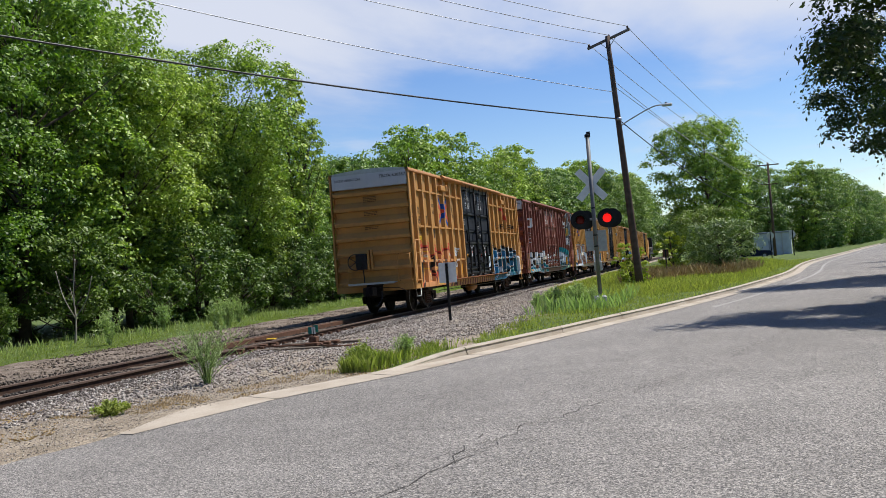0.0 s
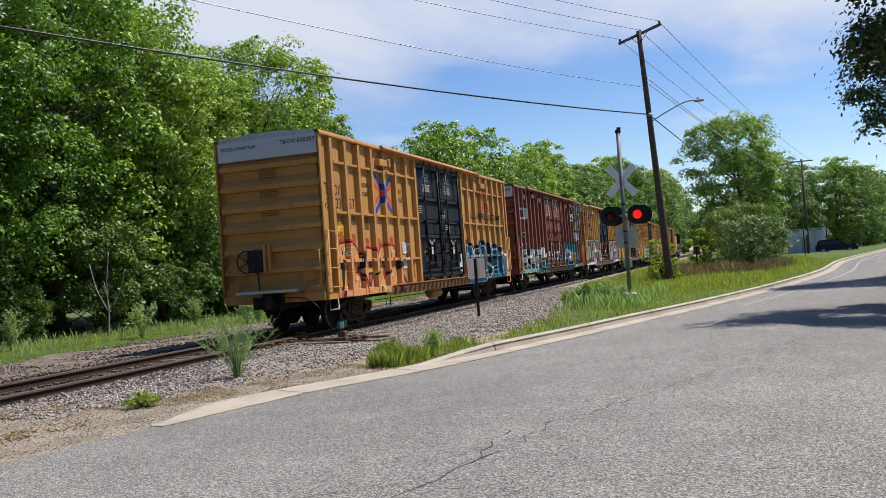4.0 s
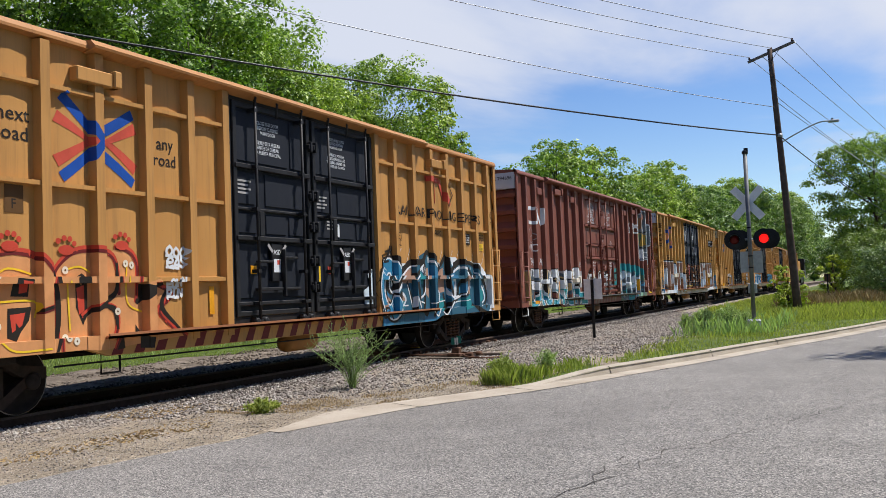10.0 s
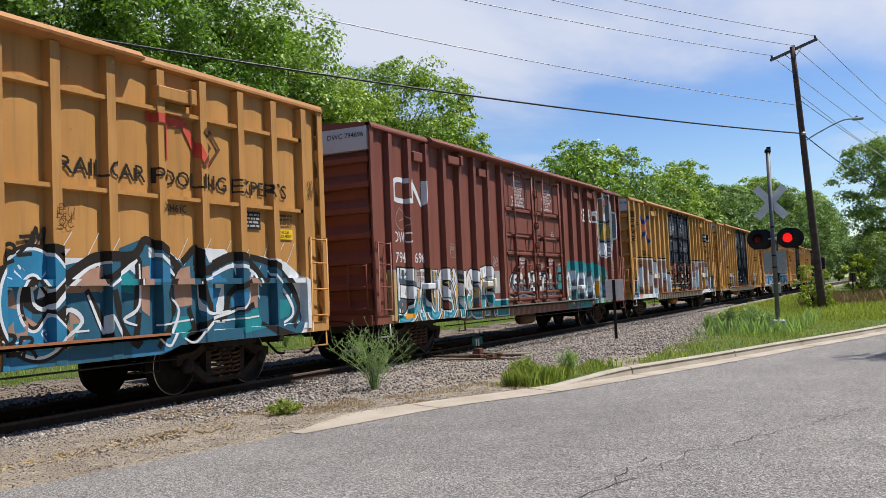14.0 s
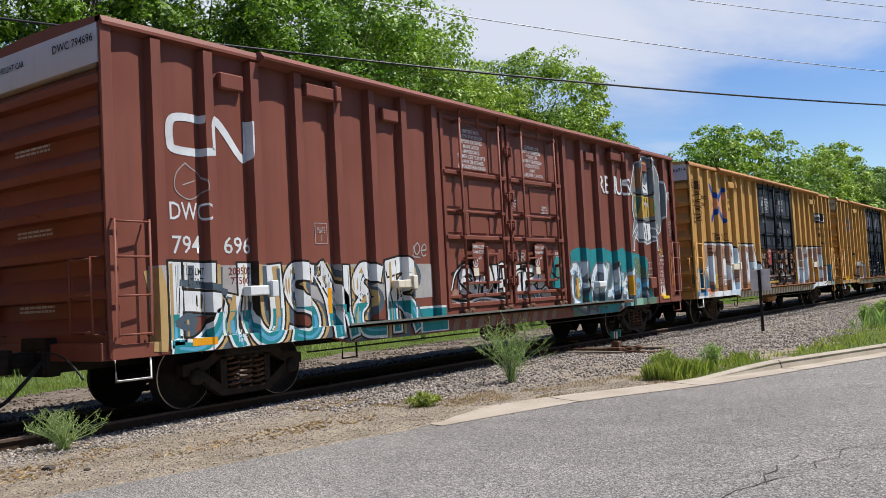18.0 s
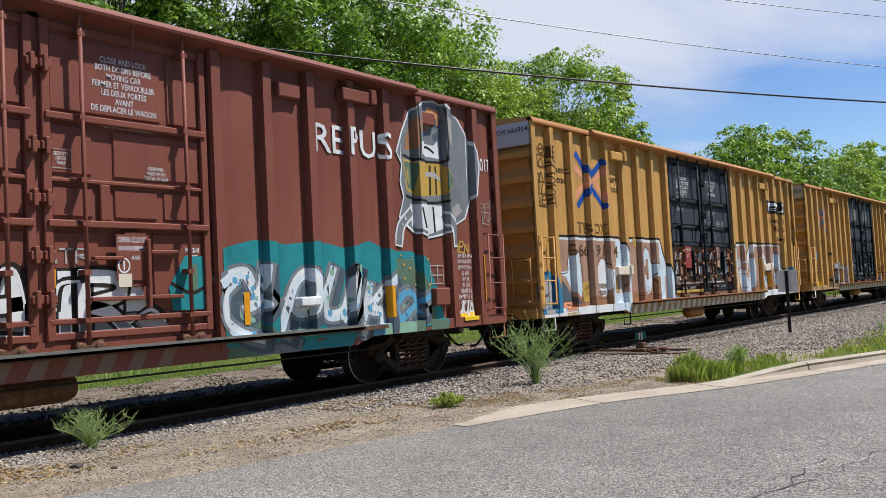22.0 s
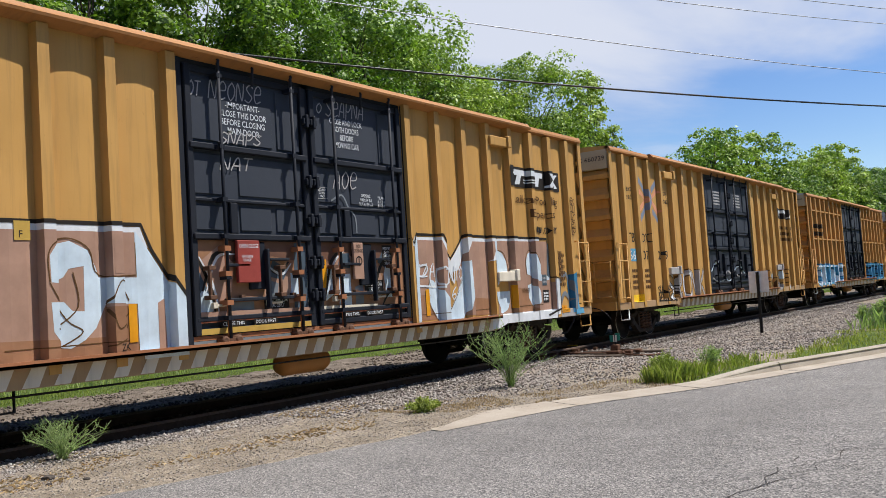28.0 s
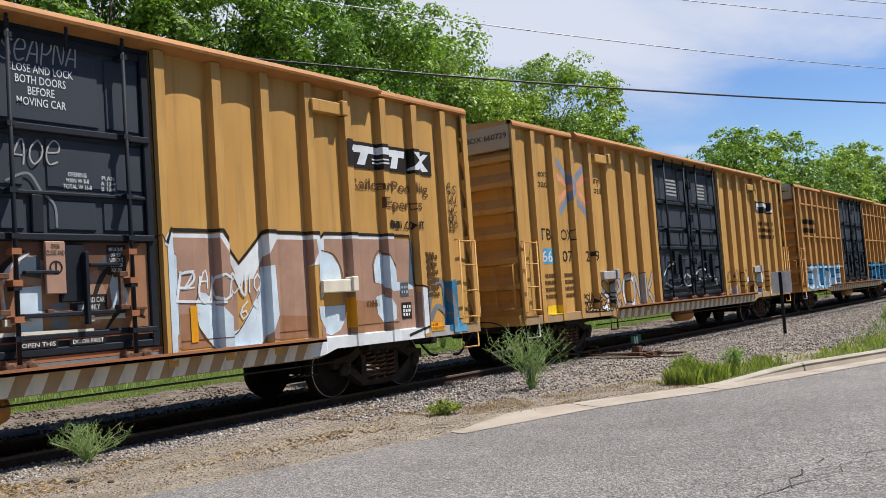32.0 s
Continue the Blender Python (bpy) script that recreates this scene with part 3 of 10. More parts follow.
FADED_BLUE = flat_mat("faded_blue_paint", (0.20, 0.24, 0.33))
TAPE_ORANGE = flat_mat("orange_reflective_tape", (0.68, 0.30, 0.015), 0.4)
TAPE_YELLOW = flat_mat("yellow_placard", (0.75, 0.50, 0.03), 0.4)
DULL_RED = flat_mat("dull_red_paint", (0.27, 0.05, 0.04))
RUST_PAINT = flat_mat("rusty_red_paint", (0.23, 0.075, 0.04))


def ribs_of(style):
    a = (0.62, 1.5, 2.38, 3.28, 4.18, 5.12, 6.04, 6.88) if style == "A" else (0.77, 1.62, 2.46, 3.34, 4.2, 5.08, 5.95, 6.86)
    return list(a) + [CAR_L - r for r in a[::-1]]


def paint_parts(name, bm, mat, parent, label=""):
    """Links a painted drawing: each separate shape is a part; small writing stays one piece."""
    bmesh.ops.recalc_face_normals(bm, faces=bm.faces[:])
    if name in ("lettering", "stencil", "graffiti_tag"):
        ob = part(name, bm, mat, parent, label)
        return tagged(ob, label, kind="stuff")
    bm.faces.ensure_lookup_table()
    seen, sets = set(), []
    for f in bm.faces:
        if f.index in seen:
            continue
        seen.add(f.index)
        todo, isle = [f], []
        while todo:
            q = todo.pop()
            isle.append(q)
            for e in q.edges:
                for o in e.link_faces:
                    if o.index not in seen:
                        seen.add(o.index)
                        todo.append(o)
        sets.append(isle)
    if len(sets) == 1:
        return part(name, bm, mat, parent, label)
    for isle in sets:
        ids, verts = {}, []
        for q in isle:
            for v in q.verts:
                if v not in ids:
                    ids[v] = len(verts)
                    verts.append(tuple(v.co))
        last = part(name, mesh_of(name, verts, [[ids[v] for v in q.verts] for q in isle], mat), None, parent, label)
    bm.free()
    return last


def foot(u):
    """The lower edge of the side sill along the car."""
    return float(np.interp(u, (0.0, 3.9, 4.3, CAR_L - 4.3, CAR_L - 3.9, CAR_L), (0.825, 0.825, 0.715, 0.715, 0.825, 0.825)))


class Side:
    """The near side of a car: the outline of its sheet and ribs, and what is painted on it."""

    def __init__(self, style):
        self.style = style
        self.ribs = ribs_of(style)
        ks = {0.0, CAR_L, DOOR[0], DOOR[1]}
        for r in self.ribs:
            ks |= {r - 0.10, r - 0.075, r + 0.075, r + 0.10}
        ed = [0.1] + self.ribs + [CAR_L - 0.1]
        for a, b in zip(ed, ed[1:]):
            if b - a < 2:
                ks |= {a + 0.1 + (b - a - 0.2) * f for f in (0.2, 0.5, 0.8)}
        self.cuts = sorted(k for k in ks if not (DOOR[0] + 0.01 < k < DOOR[1] - 0.01))
        self.rails = RAILS_A if style == "A" else ()
        self.lift = 0.0
        self.parent = None

    def sheet(self, u):
        ed = [0.1] + self.ribs + [CAR_L - 0.1]
        for a, b in zip(ed, ed[1:]):
            if a <= u <= b:
                if b - a > 2:
                    return PANEL_X - 0.02
                f = (u - a - 0.1) / max(0.05, b - a - 0.2)
                return PANEL_X + BOW * math.sin(math.pi * min(1, max(0, f))) ** 0.8
        return PANEL_X

    def x(self, u, v):
        s = self.sheet(u)
        for r in self.ribs:
            d = abs(u - r)
            if d < 0.1:
                s = max(s, RIB_X if d <= 0.0751 else PANEL_X + (RIB_X - PANEL_X) * (0.1 - d) / 0.025)
        for z in self.rails:
            if abs(v - z) < 0.045 and not DOOR[0] < u < DOOR[1]:
                s = max(s, RIB_X - 0.02)
        if v < 1.0015:
            s = max(s, 1.491 if u < 3.9 or u > CAR_L - 3.9 else 1.501)
        return s

    def drape(self, name, bm, mat, label="", lift=None):
        """Lays a flat drawing (u along the car, v up) on the side."""
        if not bm.verts:
            bm.free()
            return None
        self.lift += 0.00012
        up = 0.003 + (self.lift if lift is None else lift)
        us, vs = [v.co.x for v in bm.verts], [v.co.y for v in bm.verts]
        for c in self.cuts:
            if min(us) < c < max(us):
                bmesh.ops.bisect_plane(bm, geom=bm.verts[:] + bm.edges[:] + bm.faces[:], plane_co=(c, 0, 0), plane_no=(1, 0, 0))
        for z in self.rails:
            for c in (z - 0.046, z - 0.044, z + 0.044, z + 0.046):
                if min(vs) < c < max(vs):
                    bmesh.ops.bisect_plane(bm, geom=bm.verts[:] + bm.edges[:] + bm.faces[:], plane_co=(0, c, 0), plane_no=(0, 1, 0))
        for c in (1.001, 1.004):
            if min(vs) < c < max(vs):
                bmesh.ops.bisect_plane(bm, geom=bm.verts[:] + bm.edges[:] + bm.faces[:], plane_co=(0, c, 0), plane_no=(0, 1, 0))
        for c in (3.899, 3.901, CAR_L - 3.901, CAR_L - 3.899):
            if min(vs) < 1.0 and min(us) < c < max(us):
                bmesh.ops.bisect_plane(bm, geom=bm.verts[:] + bm.edges[:] + bm.faces[:], plane_co=(c, 0, 0), plane_no=(1, 0, 0))
        for v in bm.verts:
            u, w = v.co.x, max(v.co.y, foot(v.co.x))
            v.co = (self.x(u, w) + up, u, w)
        return paint_parts(name, bm, mat, self.parent, label)


def text2d(s, u, v, h, w=None):
    """Letters as a flat drawing, h high, w wide, from u and v on."""
    cu = bpy.data.curves.new("letters", "FONT")
    cu.body, cu.align_x, cu.space_line = s, "CENTER" if "\n" in s else "LEFT", 0.95
    cu.resolution_u = 2
    cu.offset = 0.006
    ob = bpy.data.objects.new("letters", cu)
    me = bpy.data.meshes.new_from_object(ob)
    bm = bmesh.new()
    bm.from_mesh(me)
    bpy.data.objects.remove(ob)
    bpy.data.curves.remove(cu)
    bpy.data.meshes.remove(me)
    xs, ys = [p.co.x for p in bm.verts], [p.co.y for p in bm.verts]
    kh = h / (max(ys) - min(ys))
    kw = w / (max(xs) - min(xs)) if w else kh
    x0, y0 = min(xs), min(ys)
    for p in bm.verts:
        p.co = (u + (p.co.x - x0) * kw, v + (p.co.y - y0) * kh, 0)
    return bm


def poly2d(*outlines):
    bm = bmesh.new()
    for pts in outlines:
        f = bm.faces.new([bm.verts.new((a, b, 0)) for a, b in pts])
        if len(pts) > 4:
            bmesh.ops.triangulate(bm, faces=[f])
    return bm


def rect2d(u0, u1, v0, v1):
    return poly2d([(u0, v0), (u1, v0), (u1, v1), (u0, v1)])


def below(bm, v):
    """Keeps the part of a flat drawing under a height."""
    bmesh.ops.bisect_plane(bm, geom=bm.verts[:] + bm.edges[:] + bm.faces[:], plane_co=(0, v, 0), plane_no=(0, 1, 0), clear_outer=True)
    return bm


def smooth2d(pts, n=5):
    if len(pts) < 3:
        return pts
    out = []
    for i in range(len(pts) - 1):
        p0, p1, p2, p3 = (np.array(pts[max(0, min(len(pts) - 1, j))], float) for j in (i - 1, i, i + 1, i + 2))
        for k in range(n):
            t = k / n
            out.append(tuple(0.5 * (2 * p1 + (p2 - p0) * t + (2 * p0 - 5 * p1 + 4 * p2 - p3) * t * t + (3 * p1 - p0 - 3 * p2 + p3) * t ** 3)))
    return out + [pts[-1]]


def stroke2d(lines, width, bm=None, soft=True, taper=0.0):
    """Ribbons along the lines."""
    bm = bm or bmesh.new()
    for pts in lines:
        p = smooth2d(list(pts)) if soft else list(pts)
        n = len(p)
        L, R = [], []
        for i in range(n):
            a, b = np.array(p[max(i - 1, 0)], float), np.array(p[min(i + 1, n - 1)], float)
            d = (b - a) / max(1e-6, np.linalg.norm(b - a))
            w = width / 2 * (1 - taper * abs(2 * i / max(1, n - 1) - 1))
            q = np.array(p[i], float)
            if i == 0:
                q = q - d * width * 0.4
            if i == n - 1:
                q = q + d * width * 0.4
            L.append(bm.verts.new((q[0] - d[1] * w, q[1] + d[0] * w, 0)))
            R.append(bm.verts.new((q[0] + d[1] * w, q[1] - d[0] * w, 0)))
        for i in range(n - 1):
            bm.faces.new((R[i], R[i + 1], L[i + 1], L[i]))
    return bm


GLYPH = {
    "B": [[(0, 0), (0.02, 1)], [(0, 1), (0.6, 0.97), (0.72, 0.75), (0.5, 0.55), (0.05, 0.5)], [(0.4, 0.5), (0.85, 0.4), (0.85, 0.12), (0.5, 0), (0.05, 0.02)]],
    "E": [[(0.1, 0.48), (0.8, 0.55), (0.78, 0.85), (0.4, 1), (0.08, 0.72), (0.06, 0.32), (0.35, 0.0), (0.85, 0.12)]],
    "A": [[(0, 0), (0.3, 0.85), (0.55, 1), (0.75, 0.6), (0.85, 0)], [(0.2, 0.36), (0.75, 0.36)]],
    "K": [[(0, 0), (0.05, 1)], [(0.85, 1), (0.45, 0.62), (0.12, 0.45), (0.5, 0.3), (0.9, -0.05)]],
    "S": [[(0.85, 0.88), (0.45, 1), (0.1, 0.78), (0.45, 0.52), (0.85, 0.3), (0.5, 0), (0.02, 0.1)]],
    "O": [[(0.45, 1), (0.08, 0.7), (0.08, 0.3), (0.45, 0), (0.82, 0.3), (0.82, 0.7), (0.45, 1)]],
    "U": [[(0.05, 1), (0.05, 0.35), (0.4, 0), (0.75, 0.3), (0.8, 1)], [(0.8, 0.9), (0.85, 0.0)]],
    "H": [[(0, 0), (0, 1)], [(0.8, 0), (0.8, 1)], [(0, 0.5), (0.8, 0.55)]],
    "R": [[(0, 0), (0, 1)], [(0, 1), (0.7, 0.95), (0.75, 0.65), (0.1, 0.48), (0.5, 0.35), (0.9, 0)]],
    "C": [[(0.85, 0.85), (0.45, 1), (0.08, 0.7), (0.08, 0.3), (0.45, 0), (0.88, 0.18)]],
    "P": [[(0.1, -0.1), (0.05, 1)], [(0.05, 0.95), (0.65, 1), (0.82, 0.72), (0.5, 0.42), (0.08, 0.42)]],
    "M": [[(0, 0), (0.1, 1), (0.45, 0.35), (0.8, 1), (0.9, 0)]],
    "Z": [[(0.0, 0.95), (0.85, 1.0), (0.75, 0.85), (0.1, 0.1), (0.0, 0.0), (0.9, 0.08)]],
    "T": [[(0, 0.98), (0.85, 1.0)], [(0.45, 1), (0.4, 0)]],
    "6": [[(0.7, 1.0), (0.25, 0.7), (0.05, 0.3), (0.35, 0.0), (0.75, 0.2), (0.6, 0.48), (0.1, 0.35)]],
    "9": [[(0.75, 0.7), (0.45, 0.5), (0.1, 0.7), (0.4, 1.0), (0.75, 0.8), (0.72, 0.4), (0.55, -0.05)]],
    "N": [[(0, 0), (0.05, 1), (0.75, 0.05), (0.8, 1)]],
}


def graffiti(side, letters, u0, u1, v0, v1, fill, edge, w=0.2, rim=0.07, name="graffiti", shine=None, slant=0.0):
    """Bubble shapes in a row: a dark rim, a fill, and highlights."""
    n = len(letters)
    cell = (u1 - u0) / n
    lines = []
    for i, ch in enumerate(letters):
        for ln in GLYPH[ch]:
            lines.append([(u0 + cell * (i + 0.08 + 0.86 * a) + slant * b, v0 + (v1 - v0) * b) for a, b in ln])
    side.drape(name, stroke2d(lines, w + 2 * rim), edge, "sprayed graffiti outline")
    fills = fill if isinstance(fill, (list, tuple)) else [fill]
    for k, m in enumerate(fills):
        side.drape(name, stroke2d(lines[k::len(fills)], w), m, "sprayed graffiti letters")
    if shine:
        side.drape(name, stroke2d([[(a - w * 0.15, b + w * 0.2) for a, b in ln] for ln in lines], w * 0.14, taper=0.8), shine)


def scribble(side, u0, u1, v0, v1, mat, n=3, w=0.03, seed=1):
    rng = random.Random(seed)
    lines = []
    for i in range(n):
        h = (v1 - v0) / n
        v = v1 - (i + 1) * h
        k = max(3, int((u1 - u0) / (h * 0.75)))
        for j in range(k):
            c = (u1 - u0) / k
            a0, b0, sl = u0 + c * j + rng.uniform(-0.1, 0.1) * c, v + rng.uniform(-0.12, 0.15) * h, rng.uniform(0.0, 0.3)
            for ln in GLYPH[rng.choice("SCEPUNAO")]:
                lines.append([(a0 + c * (0.95 * a + sl * b), b0 + h * 0.85 * b) for a, b in ln])
        lines.append([(u0, v + 0.05 * h), (u0 + (u1 - u0) * 0.6, v - 0.06 * h)])
    side.drape("graffiti_tag", stroke2d(lines, w), mat, "thin scrawled spray tag")


def bars(side, u0, u1, v0, v1, rows, mat, seed=0, fill=0.55):
    """Writing too small to read, as plain bars."""
    rng = random.Random(seed)
    bm = bmesh.new()
    h = (v1 - v0) / rows
    for r in range(rows):
        u = u0
        while u < u1 - 0.02:
            w = rng.uniform(0.05, 0.2) * min(1.0, (u1 - u0) * 2)
            e = min(u1, u + w)
            v = v1 - (r + 1) * h + h * (1 - fill) / 2
            bm.faces.new([bm.verts.new(p) for p in ((u, v, 0), (e, v, 0), (e, v + h * fill, 0), (u, v + h * fill, 0))])
            u = e + 0.025
    side.drape("stencil", bm, mat)


def blotches(side, u0, u1, v0, v1, mats, n, size, seed):
    """Ragged patches of spray paint."""
    rng = random.Random(seed)
    sets = [[] for _ in mats]
    for i in range(n):
        cu, cv = rng.uniform(u0, u1), rng.uniform(v0, v1)
        a, b = size * rng.uniform(0.4, 1.2), size * rng.uniform(0.3, 0.9)
        k = rng.randint(5, 8)
        ph = rng.uniform(0, 6.28)
        pts = [(min(u1, max(u0, cu + a * rng.uniform(0.6, 1.1) * math.cos(ph + 6.283 * j / k))), min(v1, max(v0, cv + b * rng.uniform(0.6, 1.1) * math.sin(ph + 6.283 * j / k)))) for j in range(k)]
        sets[i % len(mats)].append(pts)
    for m, pl in zip(mats, sets):
        for p in pl:
            side.drape("graffiti", poly2d(p), m)


def arrow_cross(side, u0, u1, v0, v1, red, blue):
    """The crossed-arrows emblem: two bent arrows, red and blue, as plain shapes."""
    du, dv = u1 - u0, v1 - v0

    def P(a, b):
        return (u0 + a * du, v0 + b * dv)
    for m, lines in ((red, ([(0.05, 0.72), (0.42, 0.5), (0.05, 0.22)], [(0.95, 0.74), (0.62, 0.52), (0.95, 0.24)])),):
        side.drape("emblem", stroke2d([[P(a, b) for a, b in ln] for ln in lines], 0.17, soft=False), m, "faded red arrow emblem")
    lines = [[P(0.1, 0.98), P(0.42, 0.66), P(0.52, 0.5), P(0.42, 0.34), P(0.1, 0.03)], [P(0.92, 0.92), P(0.62, 0.68)], [P(0.92, 0.05), P(0.6, 0.32)]]
    side.drape("emblem", stroke2d(lines, 0.15, soft=False), blue, "blue arrow emblem")


def wheelset_mesh():
    bm = bmesh.new()
    r = 0.457
    for s in (-1, 1):
        lathe(bm, [(s * 0.685, r + 0.028), (s * 0.70, r + 0.028), (s * 0.72, r), (s * 0.82, r - 0.004), (s * 0.8225, r - 0.017), (s * 0.822, r - 0.05), (s * 0.79, r - 0.075), (s * 0.775, 0.16), (s * 0.84, 0.13), (s * 0.84, 0.08)], "x", 36)
        lathe(bm, [(s * 0.84, 0.075), (s * 1.05, 0.07)], "x", 14)
    lathe(bm, [(-0.69, 0.08), (0.69, 0.08)], "x", 14)
    me = bm_mesh("wheelset", bm, [WHEEL_STEEL, RIM_STEEL])
    for p in me.polygons:
        c = p.center
        if r - 0.018 < math.hypot(c.y, c.z) < r - 0.003 and abs(c.x) > 0.8:
            p.material_index = 1
    return me


def truck_meshes():
    out = {}
    FRAME_STEEL = plain("brown_cast_steel", (0.028, 0.02, 0.016), 0.8, 0, 0.4, 9, 0.3)
    # open casting: top chord, bottom chord with sloping arms, two columns round the springs
    bm = bmesh.new()
    prism(bm, [(-1.12, 0.47), (-0.75, 0.52), (-0.5, 0.66), (0.5, 0.66), (0.75, 0.52), (1.12, 0.47), (1.12, 0.63), (0.74, 0.67), (0.5, 0.81), (-0.5, 0.81), (-0.74, 0.67), (-1.12, 0.63)], "x", 0.95, 1.09)
    prism(bm, [(-0.98, 0.52), (-0.46, 0.14), (0.46, 0.14), (0.98, 0.52), (0.84, 0.56), (0.36, 0.23), (-0.36, 0.23), (-0.84, 0.56)], "x", 0.96, 1.10)
    for y in (-0.41, 0.41):
        box(bm, 0.96, 1.09, y - 0.055, y + 0.055, 0.19, 0.69)
    out["side_frame"] = bm_mesh("side_frame", bm, FRAME_STEEL)
    bm = bmesh.new()
    tube(bm, [(0.085 * math.cos(0.7 * k), 0.085 * math.sin(0.7 * k), 0.23 + 0.0082 * k) for k in range(54)], 0.019, 6)
    out["spring"] = bm_mesh("coil_spring", bm, RUST_STEEL)
    bm = bmesh.new()
    lathe(bm, [(1.03, 0.115), (1.12, 0.115), (1.14, 0.09), (1.15, 0.045)], "x", 18)
    out["bearing"] = bm_mesh("bearing_cap", bm, TRUCK_STEEL)
    out["bolster"] = bm_mesh("bolster", boxes((-1.1, 1.1, -0.2, 0.2, 0.48, 0.74), bevel=0.02), TRUCK_STEEL)
    out["wheelset"] = wheelset_mesh()
    return out


TRUCK = truck_meshes()
AXLES = []


def truck(parent, y):
    t = part("truck", TRUCK["bolster"], None, parent, "grimy cast steel freight truck", pose(0, y, 0))
    for rz in (0, 180):
        part("side_frame", TRUCK["side_frame"], None, t, place=pose(0, 0, 0, 0, 0, rz))
        for a in (-0.23, 0.0, 0.23):
            part("coil_spring", TRUCK["spring"], None, t, "rusty coil spring", pose(0, 0, 0, 0, 0, rz) @ pose(1.07, a, 0))
        for a in (-0.895, 0.895):
            part("bearing_cap", TRUCK["bearing"], None, t, place=pose(0, a, 0.457) @ pose(0, 0, 0, 0, 0, rz))
    for a in (-0.895, 0.895):
        w = part("wheelset", TRUCK["wheelset"], None, t, "steel wheels with bright worn rims", pose(0, a, 0.457))
        AXLES.append((w, a))
    return t


def end_wall_mesh(mat, white):
    """Corrugated end, facing -y, with a painted band on top."""
    zs = [(FLOOR + 0.02, 0.0)]
    z = 1.02
    while z < 4.45:
        zs += [(z, 0.0), (z + 0.02, -0.15), (z + 0.13, -0.16), (z + 0.33, 0.0)]
        z += 0.535
    zs = [q for q in zs if q[0] < 4.5] + [(4.5, 0.0), (4.505, -0.15), (4.62, -0.155), (5.0, -0.15), (5.07, -0.13)]
    verts, faces, mi = [], [], []
    xs = (-1.46, -1.40, 1.40, 1.46)
    for zz, d in zs:
        for i, x in enumerate(xs):
            verts.append((x, (d if 0 < i < 3 else 0.0), zz))
    for r in range(len(zs) - 1):
        for c in range(3):
            a = r * 4 + c
            faces.append((a, a + 1, a + 5, a + 4))
            mi.append(1 if zs[r][0] >= 4.49 else 0)
    me = mesh_of("end_wall", verts, faces, [mat, white])
    for p, m in zip(me.polygons, mi):
        p.material_index = m
    return me


def ladder_bm(w, zs, depth, axis="side"):
    bm = bmesh.new()
    lo, hi = min(zs), max(zs)
    for u in (0, w):
        pts = [(0, u, hi + 0.03), (depth, u, hi + 0.03), (depth, u, lo - 0.03), (0, u, lo - 0.03)]
        tube(bm, pts, 0.017, 6)
    for z in zs:
        tube(bm, [(depth, 0, z), (depth, w, z)], 0.015, 6)
    if axis == "end":
        for v in bm.verts:
            v.co = (v.co.y, -v.co.x, v.co.z)
    return bm


